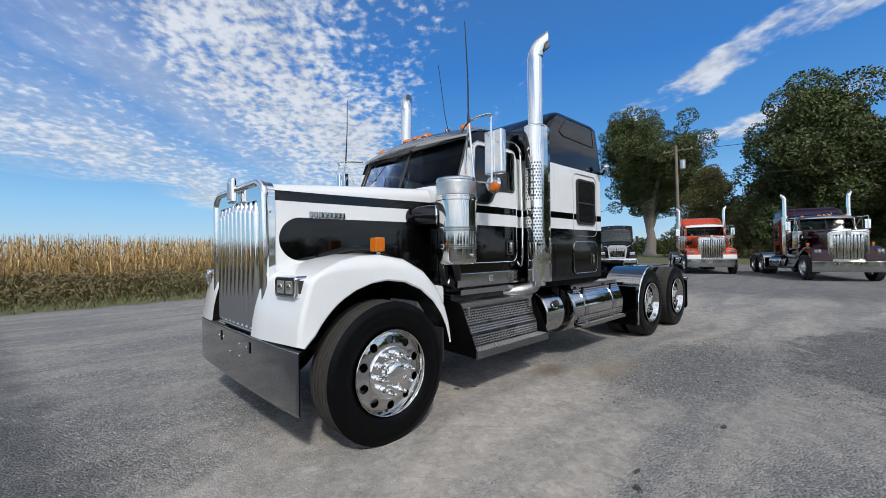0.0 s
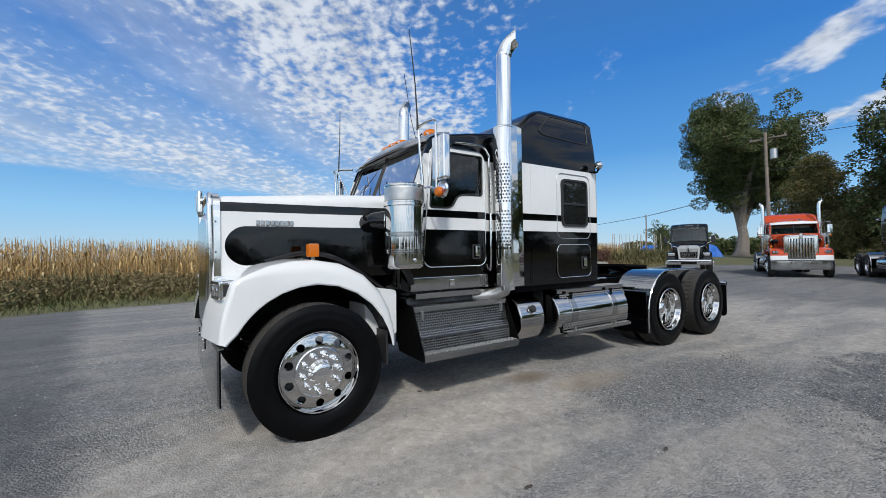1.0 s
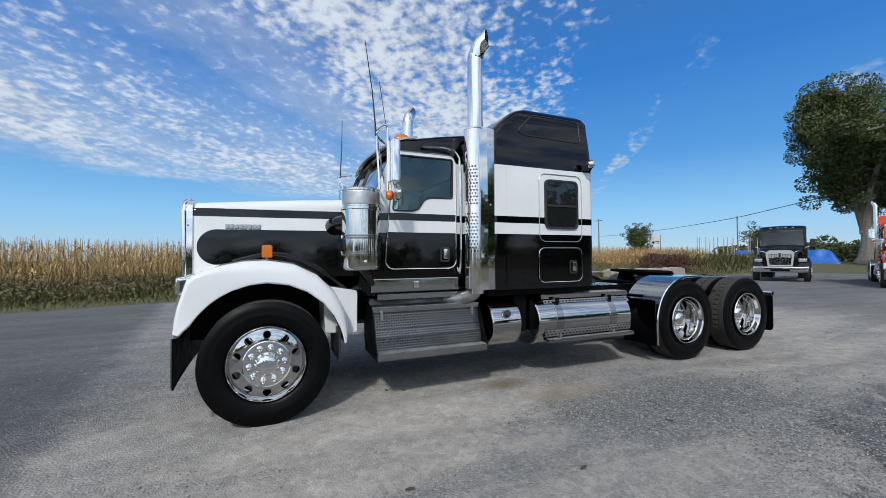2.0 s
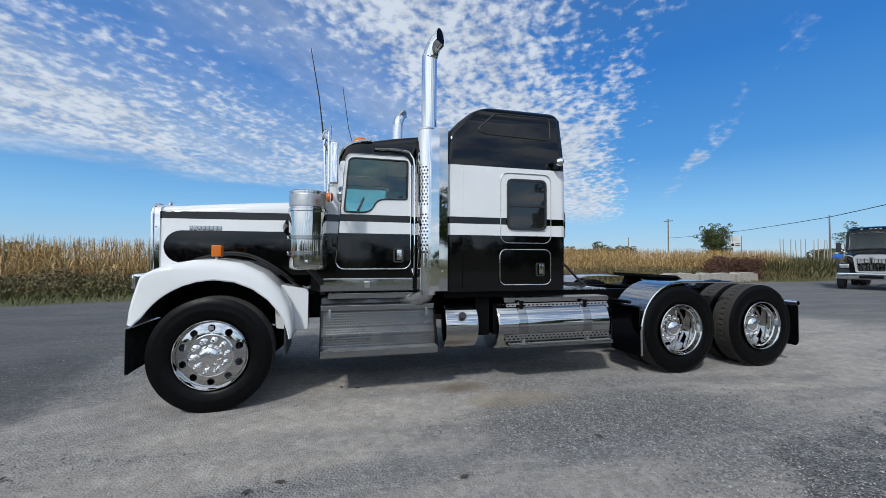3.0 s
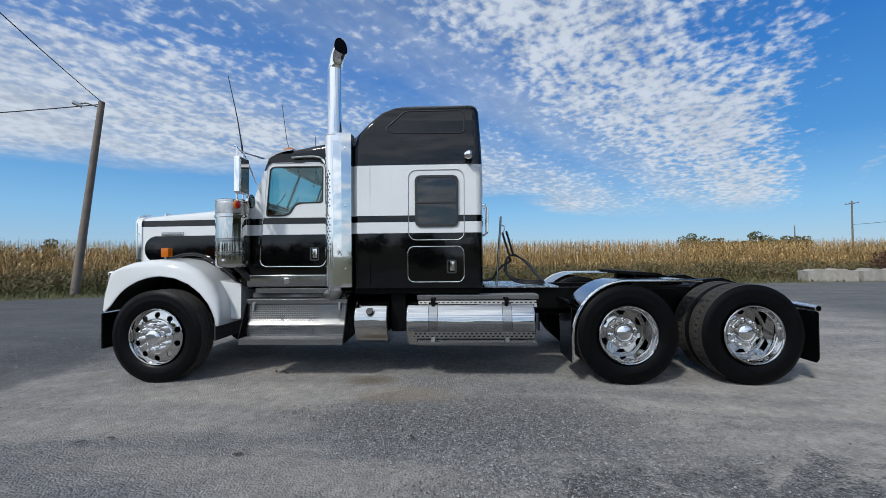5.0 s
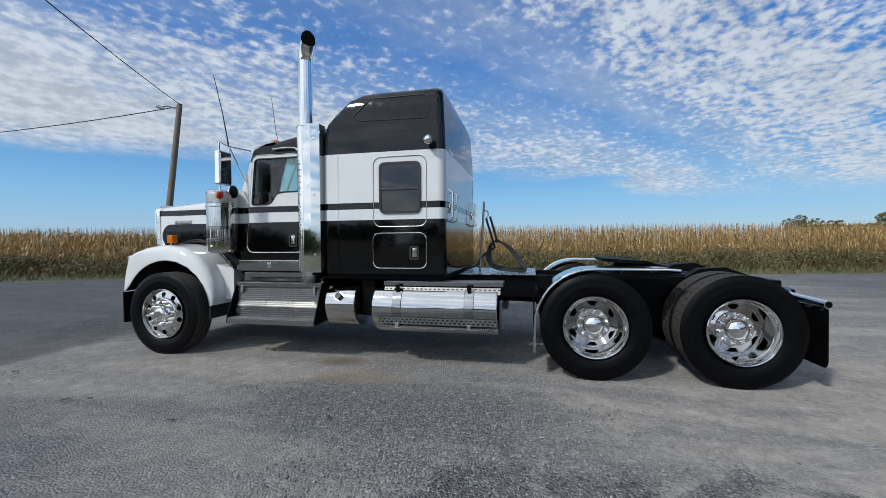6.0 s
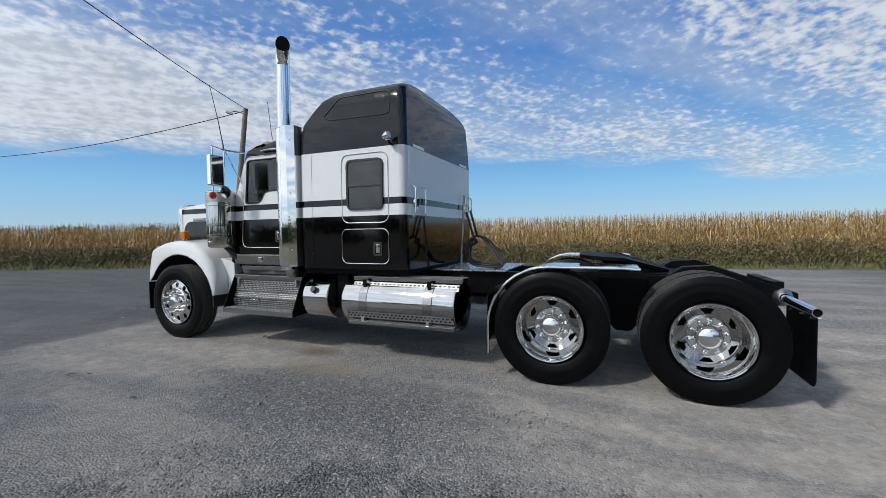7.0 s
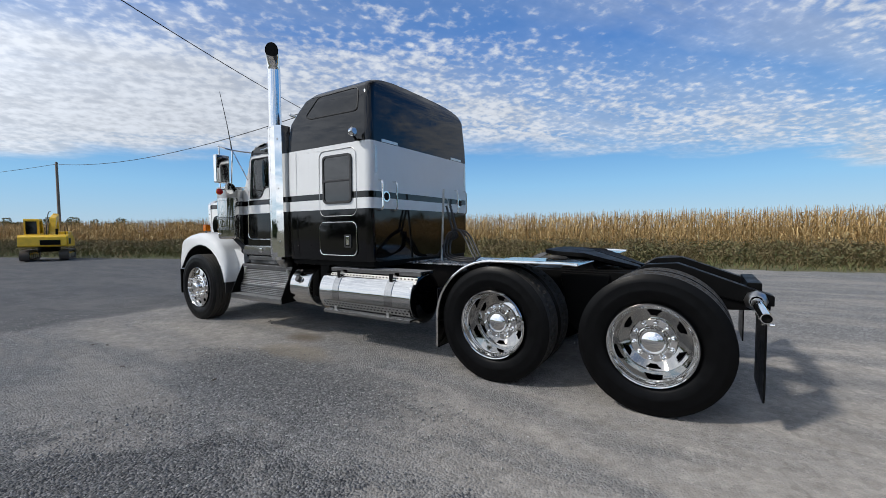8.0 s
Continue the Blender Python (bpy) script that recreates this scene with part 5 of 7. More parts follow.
    for s in (-0.3, 0.15):
        part("wiper", tube([Vector(front(s, 0.0)) - Vector((0.03, 0, 0)), Vector(front(s + 0.12, 0.25)) - Vector((0.03, 0, 0)), Vector(front(s + 0.16, 0.45)) - Vector((0.025, 0, 0))], 0.007, 6), M_PLASTIC, ws, "black wiper arm")
    # roof
    rf = [(1.24, 0.88, 2.61, 2.55), (1.34, 0.9, 2.645, 2.55), (1.5, 0.92, 2.68, 2.55), (1.75, 0.93, 2.725, 2.55), (2.0, 0.94, 2.76, 2.55), (2.3, 0.95, 2.8, 2.55)]
    P("cab_roof", loft([hood_ring(x, w + 0.01, t, lo, 0.07, 0.05) for x, w, t, lo in rf]), paint["roof"], "black cab roof")
    vs = []
    for i in range(17):
        y = -0.9 + 1.8 * i / 16
        b = 0.07 * (abs(y) / 0.9) ** 2
        c = 0.055 * (1 - (y / 0.9) ** 2)
        top = [(1.105, 2.572 + c * 0.2), (1.135, 2.606 + c * 0.5), (1.19, 2.638 + c * 0.8), (1.28, 2.668 + c), (1.40, 2.688 + c)]
        vs.append([(x + b, y * 1.03, z) for x, z in top] + [(x + b + 0.012, y * 1.03, z - 0.018) for x, z in reversed(top)])
    P("sun_visor", loft(vs), visor or M_STAINLESS, "stainless drop visor above the windscreen")
    for y in (-0.74, -0.17, 0, 0.17, 0.74):
        lm_ = lathe([(0.058, 0), (0.058, 0.006), (0.05, 0.022), (0.03, 0.034), (0, 0.038)], (0, 0, 0), (0, 0, 1), 18)
        seat_z = 2.672 + 0.055 * (1 - (y / 0.9) ** 2)
        lm_.transform(Matrix.Translation((1.31 + 0.07 * (y / 0.9) ** 2, y, seat_z)) @ Matrix.Rotation(radians(-12), 4, "Y") @ Matrix.Diagonal((1.5, 1.0, 1.0 if abs(y) < 0.5 else 1.5, 1)))
        l = P("roof_lamp", lm_, M_AMBER, "amber roof clearance lamp")
        part("lamp_base", box(1.24 + 0.07 * (y / 0.9) ** 2, 1.40 + 0.07 * (y / 0.9) ** 2, y - 0.045, y + 0.045, seat_z - 0.02, seat_z + 0.004, 0.004), M_CHROME, l)
    P("air_horn", lathe([(0, 0), (0.03, 0.0), (0.03, 0.06), (0.018, 0.08), (0.02, 0.2), (0.035, 0.29), (0.05, 0.31), (0.046, 0.31)], (1.82, -0.3, 2.80), (1.5, -0.3, 2.79), 16), M_CHROME, "chrome roof air horn")
    P("cab_back", box(2.2, 2.24, -0.92, 0.92, 1.05, 2.6), M_INTERIOR, "grey cab lining")
    P("cab_floor", box(0.9, 2.3, -0.93, 0.93, 1.03, 1.07), M_BLACK)
    P("dashboard", box(0.98, 1.22, -0.9, 0.9, 1.5, 1.97, 0.05, segments=3), M_INTERIOR, "grey dashboard")
    for s in (-1, 1):
        seat = P("seat", box(1.5, 1.95, s * 0.52 - 0.24, s * 0.52 + 0.24, 1.42, 1.56, 0.05, segments=3), M_SEAT, "dark high-backed cab seat")
        part("backrest", prism(round_poly([(1.83, 1.5), (1.97, 1.5), (2.06, 2.26), (1.95, 2.28)], 0.05), s * 0.52 - 0.23, s * 0.52 + 0.23, "y", 0.04), M_SEAT, seat)
        part("pedestal", box(1.6, 1.85, s * 0.52 - 0.15, s * 0.52 + 0.15, 1.07, 1.42, 0.02), M_PLASTIC, seat)
    stw = P("steering_wheel", tube([(1.33 + 0.09 * math.sin(a), -0.5 + 0.23 * math.cos(a), 1.88 + 0.21 * math.sin(a)) for a in [2 * math.pi * k / 28 for k in range(28)]], 0.015, 8, closed=True), M_PLASTIC, "black steering wheel")
    sp = rod((1.18, -0.5, 1.75), (1.33, -0.5, 1.88), 0.025)
    for k in range(3):
        a = 2 * math.pi * k / 3 + 0.5
        rod((1.33, -0.5, 1.88), (1.33 + 0.09 * math.sin(a), -0.5 + 0.23 * math.cos(a), 1.88 + 0.21 * math.sin(a)), 0.01, 8, sp)
    part("steering_column", sp, M_PLASTIC, stw)

    # air cleaners
    for s in (-1, 1):
        y = 1.085 * s
        stand = ((0.835, y, 0), (0.835, y, 1), 48)
        ac = P("air_cleaner", lathe([(0, 1.27), (0.155, 1.272), (0.176, 1.29), (0.182, 1.315), (0.182, 1.84), (0.192, 1.846), (0.192, 1.87), (0.18, 1.876), (0.18, 2.02), (0.186, 2.024), (0.186, 2.04), (0.175, 2.05), (0.06, 2.066), (0, 2.068)], *stand), M_CLEANER, "polished cylindrical air cleaner")
        for z in (1.43, 1.585):
            part("clamp_band", lathe([(0.183, z - 0.022), (0.19, z - 0.02), (0.19, z - 0.012), (0.185, z - 0.008), (0.185, z + 0.008), (0.19, z + 0.012), (0.19, z + 0.02), (0.183, z + 0.022)], *stand), M_STAINLESS, ac, "ribbed clamp band")
            part("clamp_bolt", box(0.64, 0.69, y - 0.02, y + 0.02, z - 0.02, z + 0.02, 0.005), M_CHROME, ac)
        part("rain_screen", lathe([(0.181, 1.89), (0.183, 1.895), (0.183, 2.005), (0.181, 2.01)], *stand), M_DULL, ac, "fine mesh intake screen")
        part("drain_plug", lathe([(0, 0.02), (0.016, 0.016), (0.018, 0)], (0.835, y + 0.182 * s, 1.35), (0.835, y + 1.0 * s, 1.35), 10), M_CHROME, ac)
        part("intake_elbow", tube(smooth_line([(0.82, 0.96 * s, 1.72), (0.72, 0.86 * s, 1.725), (0.66, 0.76 * s, 1.72), (0.63, 0.62 * s, 1.71)], 5), 0.095, 16), M_GLOSSBLACK, ac, "black rubber intake elbow")
        part("elbow_clamp", lathe([(0.098, -0.02), (0.103, -0.016), (0.103, 0.016), (0.098, 0.02)], (0.765, 0.91 * s, 1.7225), (0.6, 0.74 * s, 1.7225), 24), M_CHROME, ac, "chrome hose clamp")
        part("bracket", box(0.86, 0.98, 0.84 * s, 0.95 * s, 1.4, 1.62, 0.01), M_BLACK, ac)
        part("drain_hose", tube(smooth_line([(0.85, 1.04 * s, 1.28), (0.92, 1.0 * s, 1.2), (1.0, 0.93 * s, 1.08)], 4), 0.035, 10), M_PLASTIC, ac)

    # stacks and their shields
    for s in (-1, 1):
        y = 1.14 * s
        turn_out = Vector((0.72, 0.69 * s, 0))
        line = smooth_line([Vector((2.065, y, z)) + turn_out * o for z, o in ((1.0, 0), (2.2, 0), (3.42, 0), (3.56, 0.012), (3.66, 0.055), (3.72, 0.12))], 8)
        st_ = bmesh.new()
        rings = []
        for k, q in enumerate(line):
            d = (line[min(k + 1, len(line) - 1)] - line[max(k - 1, 0)]).normalized()
            side_ = Vector((-turn_out.y, turn_out.x, 0))
            back = side_.cross(d)
            ring = []
            for j in range(32):
                a = 2 * math.pi * j / 32
                w = q + 0.082 * (math.cos(a) * side_ + math.sin(a) * back)
                if k == len(line) - 1:
                    w = w + d * (0.135 - (w - Vector((2.065, y, w.z))).dot(turn_out)) / 0.75
                ring.append(w)
            rings.append(ring)
        st_ = loft(rings, caps=False)
        stack = P("exhaust_pipe", st_, M_CHROME, "tall chrome exhaust pipe with turned-back tip")
        # a capped black plug closes the pipe's mouth
        part("pipe_bore", loft([[line[-1].lerp(v, 0.93) if k else v.lerp(line[-6], 0.07) for v in rings[-6 + 5 * k]] for k in (0, 1)], caps=True), M_BLACK, stack, "black plug in the end of the pipe")
        part("elbow", tube(smooth_line([(2.06, 1.1 * s, 1.06), (2.05, 1.08 * s, 0.99), (1.98, 0.98 * s, 0.94), (1.8, 0.75 * s, 0.91), (1.7, 0.5 * s, 0.9)], 6), 0.075, 18), M_DULL, stack, "dull exhaust elbow under the cab")
        # perforated half-round shield in front, flat plate behind
        bm = bmesh.new()
        rad, seg, z0, z1, yc = 0.112, 24, 1.05, 2.77, 1.125 * s
        rows = 96
        V = []
        arc = [radians(-105 + 200 * i / seg) for i in range(seg + 1)]
        for j in range(rows + 1):
            z = z0 + (z1 - z0) * j / rows
            V.append([bm.verts.new((2.06 - rad * math.cos(a), yc + s * rad * math.sin(a), z)) for a in arc])
        for j in range(rows):
            zc = z0 + (z1 - z0) * (j + 0.5) / rows
            for i in range(seg):
                hole_here = 1.42 < zc < 2.36 and 4 < i < 22 and not 1.86 < zc < 1.93 and (j % 2 == 0) and (i + (j // 2) % 2) % 2 == 0
                if not hole_here:
                    bm.faces.new((V[j][i], V[j][i + 1], V[j + 1][i + 1], V[j + 1][i]))
        part("heat_shield", bm, M_CHROME, stack, "perforated chrome heat shield")
        part("shield_lining", rod((2.06, yc, 1.4), (2.06, yc, 2.4), 0.1, 24), M_BLACK, stack, "dark muffler behind the holes")
        plate = prism([(2.05, yc + 0.112 * s), (2.16, yc + 0.104 * s), (2.262, 1.195 * s), (2.264, 1.06 * s), (2.258, 1.06 * s), (2.257, 1.189 * s), (2.158, yc + 0.1 * s), (2.05, yc + 0.108 * s)], 1.04, 2.775, "z")
        part("shield_plate", plate, M_MIRRORSHEET, stack, "flat polished shield plate", smooth=False)
        for z in (1.25, 1.95, 2.6):
            part("bolt", lathe([(0, 0.008), (0.012, 0.005), (0.012, 0)], (2.2, 1.214 * s, z), (2.2, 3 * s, z), 10), M_DULL, stack)
        part("shield_cap", lathe([(0.083, 0), (0.1, -0.008), (0.113, -0.03)], (2.06, 1.13 * s, 2.785), (2.06, 1.13 * s, 4), 30), M_CHROME, stack)
        part("mount_band", tube(smooth_line([(2.1, 0.92 * s, 2.45), (2.0, 1.0 * s, 2.6), (1.98, 1.08 * s, 2.5), (1.98, 1.1 * s, 2.3)], 5), 0.04, 10), M_GLOSSBLACK, stack, "black stack mount")

    # mirrors and aerials
    for s in (-1, 1):
        y = 1.345 * s
        m = P("mirror", box(1.045, 1.12, y - 0.1, y + 0.1, 2.085, 2.485, 0.016, segments=3), M_CHROME, "tall square-backed chrome side mirror")
        part("mirror_glass", box(1.119, 1.124, y - 0.085, y + 0.085, 2.12, 2.45, 0.002), M_CHROME, m, "mirror glass")
        arm = bmesh.new()
        tube(smooth_line([(1.12, 0.9 * s, 2.58), (0.98, 1.12 * s, 2.6), (1.0, y - 0.02 * s, 2.62), (1.03, y, 2.6), (1.03, y, 2.5), (1.03, y, 2.05), (1.03, y - 0.02 * s, 2.0), (1.04, 1.2 * s, 2.03), (1.06, 0.96 * s, 2.05)], 5), 0.011, 8, arm)
        rod((0.98, 1.12 * s, 2.6), (1.0, 1.16 * s, 2.05), 0.011, 8, arm)
        rod((0.98, 1.12 * s, 2.6), (1.1, 0.95 * s, 2.15), 0.008, 8, arm)
        part("mirror_arm", arm, M_CHROME, m, "chrome tube bracket")
        part("spot_mirror", lathe([(0, 0), (0.05, 0.005), (0.075, 0.02), (0.082, 0.04), (0.078, 0.05), (0, 0.055)], (1.11, 1.27 * s, 2.01), (2, 1.27 * s, 2.01), 24), M_CHROME, m, "round convex mirror")
        part("mirror_lamp", lathe([(0.046, -0.008), (0.046, 0.01), (0.036, 0.026), (0, 0.032)], (1.04, 1.365 * s, 1.965), (0, 1.365 * s, 1.965), 18), M_AMBER, m, "amber mirror turn lamp")
        part("mirror_lamp_back", lathe([(0.042, 0.008), (0.042, 0.016), (0.03, 0.028), (0, 0.032)], (1.045, 1.365 * s, 1.965), (2, 1.365 * s, 1.965), 18), M_RED, m)
        if s < 0:
            P("whip_aerial", tube([(0.975, -1.12, 2.58), (0.965, -1.13, 2.7), (0.93, -1.16, 3.0), (0.85, -1.205, 3.46)], 0.006, 6, radii=[0.013, 0.008, 0.006, 0.004]), M_PLASTIC, "thin black whip aerial")
        else:
            P("whip_aerial", tube([(1.0, 1.12, 2.58), (1.02, 1.11, 3.0), (1.03, 1.11, 3.44)], 0.006, 6, radii=[0.01, 0.006, 0.004]), M_PLASTIC, "thin black whip aerial")
    P("roof_aerial", tube([(1.3, -0.53, 2.68), (1.24, -0.53, 2.9), (1.17, -0.52, 3.39)], 0.004, 6), M_PLASTIC, "thin roof aerial")
    P("hood_mirror", tube(smooth_line([(0.45, 0.6, 1.97), (0.4, 0.72, 2.1), (0.42, 0.8, 2.18)], 4), 0.008, 6), M_CHROME)

    # sleeper
    if sleeper:
        lev = [(1.02, 2.25, 1.115), (1.5, 2.25, 1.13), (2.0, 2.25, 1.13), (2.42, 2.25, 1.125), (2.62, 2.255, 1.118), (2.78, 2.29, 1.104), (2.92, 2.42, 1.088), (3.04, 2.56, 1.078), (3.11, 2.68, 1.025), (3.15, 2.78, 0.96), (3.18, 2.9, 0.86), (3.205, 3.0, 0.68), (3.215, 3.1, 0.4)]
        sl = P("sleeper", loft([sleeper_ring(z, x0, 3.74 - max(0, z - 2.5) * 0.06 - max(0, z - 3.08) * 0.4, hw, 0.085) for z, x0, hw in lev]), paint["cab"], "tall square sleeper box with rounded black top")
        for s in (-1, 1):
            y = 1.131 * s
            outline(round_rect(2.9, 3.53, 1.565, 2.36, 0.09), 0.0045, y, sl, "hatch_bead", M_DULL, "raised bead round the side window")
            fr_ = round_rect(2.975, 3.465, 1.715, 2.295, 0.06)
            wn = P("sleeper_window", holed(fr_, round_rect(3.0, 3.44, 1.74, 2.27, 0.045), 1.12 * s, 1.152 * s, n=80), M_PLASTIC, "dark sliding sleeper window in black frame")
            for z0, z1 in ((1.73, 1.985), (1.99, 2.28)):
                part("pane", box(2.99, 3.45, 1.13 * s, (1.141 if z0 < 1.9 else 1.144) * s, z0, z1), M_PRIVACY, wn, "dark reflecting pane", smooth=False)
            part("sash_bar", box(2.99, 3.45, 1.142 * s, 1.151 * s, 1.975, 2.0, 0.004), M_PLASTIC, wn)
            bd = P("luggage_door", prism(round_rect(2.89, 3.525, 1.09, 1.49, 0.075), 1.118 * s, 1.1345 * s, "y", 0.004), M_GLOSSBLACK, "gloss black luggage door")
            outline(round_rect(2.89, 3.525, 1.09, 1.49, 0.075), 0.005, 1.133 * s, bd, "door_bead", M_CHROME, "bright bead round the door")
            handle_set(bd, 3.33, 3.44, 1.185, 1.34, -1.135) if s < 0 else None
            up = [(2.63, 2.84), (2.86, 3.05), (3.5, 3.05), (3.54, 3.02), (3.54, 2.80), (3.5, 2.78), (2.72, 2.795)]
            lean = lambda z: 1.122 - max(0, z - 2.62) * 0.115 + 0.002
            ring = round_poly(up, 0.05)
            part("upper_bead", tube([(x, lean(z) * s, z) for x, z in ring], 0.009, 6, closed=True), M_PLASTIC, sl, "black bead round the upper window")
            lm = P("work_lamp", lathe([(0, 0), (0.042, 0.004), (0.052, 0.015), (0.05, 0.045), (0.03, 0.08), (0, 0.09)], (3.62, 1.235 * s, 2.505), (3.1, 1.2 * s, 2.45), 18), M_CHROME, "small chrome round work lamp")
            part("lamp_lens", lathe([(0, -0.006), (0.036, -0.003), (0.042, 0.003)], (3.62, 1.235 * s, 2.505), (3.1, 1.2 * s, 2.45), 18), M_LENS, lm)
            part("lamp_arm", tube([(3.58, 1.12 * s, 2.43), (3.6, 1.2 * s, 2.42), (3.6, 1.23 * s, 2.46)], 0.014, 8), M_BLACK, lm)
            for x in (2.46, 2.7, 2.88):
                for k in range(14):
                    z = 1.1 + k * 0.098
                    part("rivet", lathe([(0, 0.004), (0.006, 0.002), (0.0075, 0)], (x, 1.13 * s, z), (x, 3 * s, z), 6), paint["cab"], sl) if s < 0 else None
            part("panel_seam", box(2.455, 2.459, 1.129 * s, 1.1325 * s, 1.06, 2.4), paint["cab"], sl)
            for yy, hgt in ((0.98, 0.0), (0.72, 0.0)):
                P("grab_handle", tube(smooth_line([(3.73, yy * s, 1.62), (3.79, yy * s, 1.64), (3.8, yy * s, 1.7), (3.8, yy * s, 1.9), (3.79, yy * s, 1.96), (3.73, yy * s, 1.98)], 4), 0.011, 8), M_CHROME, "chrome grab handle on the sleeper back")
            v = P("rear_vent", lathe([(0.046, 0.0), (0.048, 0.014), (0.064, 0.014), (0.068, 0), (0.05, -0.01)], (3.742, 0.86 * s, 1.79), (4.5, 0.86 * s, 1.79), 24), M_CHROME, "round chrome-ringed vent on the sleeper back")
            part("vent_core", lathe([(0, 0.004), (0.047, 0.003), (0.047, 0)], (3.742, 0.86 * s, 1.79), (4.5, 0.86 * s, 1.79), 24), M_BLACK, v, "dark vent core")
            P("reflector_strip", box(3.739, 3.744, 0.62 * s, 0.92 * s, 2.425, 2.46, 0.002), M_DULL, "silver reflective strip")
            P("reflector_strip", box(3.739, 3.744, 1.0 * s, 1.045 * s, 2.05, 2.36, 0.002), M_DULL, "silver reflective strip")
        P("sleeper_floor", box(2.26, 3.72, -1.05, 1.05, 0.95, 1.03, 0.01), M_BLACK)
        P("cab_fairing", loft([hood_ring(x, w, t, 2.4, 0.08, 0.04) for x, w, t in ((2.15, 0.92, 2.80), (2.3, 0.95, 2.84), (2.45, 0.96, 2.9))]), paint["roof"])

    # steps, tanks, deck
    for s in (-1, 1):
        prof = [(-0.62, 0.955), (-0.86, 0.955), (-0.87, 0.90), (-0.985, 0.895), (-1.0, 0.88), (-1.0, 0.84), (-0.985, 0.83), (-1.005, 0.665), (-1.045, 0.598), (-1.05, 0.575), (-1.055, 0.5), (-1.065, 0.465), (-1.19, 0.462), (-1.195, 0.455), (-1.195, 0.4), (-1.185, 0.4), (-1.18, 0.44), (-1.05, 0.44), (-0.62, 0.5)]
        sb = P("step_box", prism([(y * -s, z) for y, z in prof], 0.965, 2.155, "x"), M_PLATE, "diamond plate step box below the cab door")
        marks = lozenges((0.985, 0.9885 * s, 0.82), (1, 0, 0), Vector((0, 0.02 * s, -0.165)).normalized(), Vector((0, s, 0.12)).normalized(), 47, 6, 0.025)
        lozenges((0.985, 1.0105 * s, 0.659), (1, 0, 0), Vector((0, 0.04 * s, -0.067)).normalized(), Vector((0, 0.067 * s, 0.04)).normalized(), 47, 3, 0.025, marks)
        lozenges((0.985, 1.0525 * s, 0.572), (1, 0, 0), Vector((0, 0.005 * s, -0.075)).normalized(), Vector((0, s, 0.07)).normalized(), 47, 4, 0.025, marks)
        # marks on level faces get the copy darkened against glare
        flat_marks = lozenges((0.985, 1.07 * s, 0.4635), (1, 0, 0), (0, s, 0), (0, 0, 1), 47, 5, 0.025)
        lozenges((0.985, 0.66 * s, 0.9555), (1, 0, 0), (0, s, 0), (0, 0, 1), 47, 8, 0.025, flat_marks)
        tagged(part("walked_tread", flat_marks, M_TREADTOP, sb, "level tread marks darkened against sun glare"), kind="stuff")
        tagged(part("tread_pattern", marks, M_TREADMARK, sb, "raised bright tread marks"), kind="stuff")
        part("edge_trim", box(0.96, 2.16, 0.99 * s, 1.007 * s, 0.835, 0.89, 0.004), M_STAINLESS, sb, "smooth aluminium edge")
        part("tread_edge", box(0.955, 2.165, 1.19 * s, 1.2 * s, 0.395, 0.462, 0.003), M_STAINLESS, sb)
        for x in (1.05, 2.07):
            part("latch", box(x - 0.012, x + 0.012, 1.0 * s, 1.03 * s, 0.76, 0.85, 0.004), M_DULL, sb)
        for x in (0.96, 2.16):
            part("end_plate", prism([(y * -s, z) for y, z in ((-0.6, 0.96), (-1.0, 0.89), (-1.2, 0.46), (-1.2, 0.4), (-0.7, 0.42))], x - 0.004, x + 0.004, "x"), M_BLACK, sb)
        tk = P("def_tank", lathe([(0, 0), (0.24, 0.0), (0.262, 0.01), (0.268, 0.02), (0.268, 0.37), (0.262, 0.38), (0.24, 0.39), (0, 0.39)], (2.26, 0.87 * s, 0.635), (3, 0.87 * s, 0.635), 48), M_ALU, "short polished cylindrical tank")
        part("filler_cap", lathe([(0.0, 0.05), (0.035, 0.05), (0.042, 0.04), (0.042, 0.0)], (2.45, 1.11 * s, 0.745), (2.45, (1.11 + 0.9) * s, 1.2), 20), M_PLASTIC, tk, "round black filler cap")
        part("cap_collar", lathe([(0.05, 0.0), (0.054, 0.006), (0.05, 0.012), (0.042, 0.012)], (2.45, 1.108 * s, 0.743), (2.45, (1.108 + 0.9) * s, 1.198), 24), M_CHROME, tk, "bright filler collar")
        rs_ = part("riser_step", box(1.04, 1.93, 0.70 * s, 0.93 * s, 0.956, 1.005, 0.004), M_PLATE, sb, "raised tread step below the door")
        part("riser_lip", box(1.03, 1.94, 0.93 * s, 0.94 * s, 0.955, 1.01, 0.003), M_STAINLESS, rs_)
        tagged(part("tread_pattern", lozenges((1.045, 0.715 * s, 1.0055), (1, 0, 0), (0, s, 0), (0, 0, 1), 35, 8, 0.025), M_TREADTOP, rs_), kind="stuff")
        part("rubber_grip", tube(smooth_line([(1.08, 0.9 * s, 1.008), (1.1, 0.92 * s, 1.02), (1.2, 0.92 * s, 1.02), (1.22, 0.86 * s, 1.02), (1.12, 0.84 * s, 1.02)], 4, True), 0.012, 6, closed=True), M_PLASTIC, rs_)
        ft = P("fuel_tank", lathe([(0, 0), (0.25, 0.0), (0.285, 0.012), (0.295, 0.03), (0.295, 0.72), (0.2965, 0.725), (0.295, 0.73), (0.295, 1.43), (0.285, 1.448), (0.25, 1.46), (0, 1.46)], (2.86, 0.865 * s, 0.62), (5, 0.865 * s, 0.62), 64), M_ALU, "long polished cylindrical fuel tank")
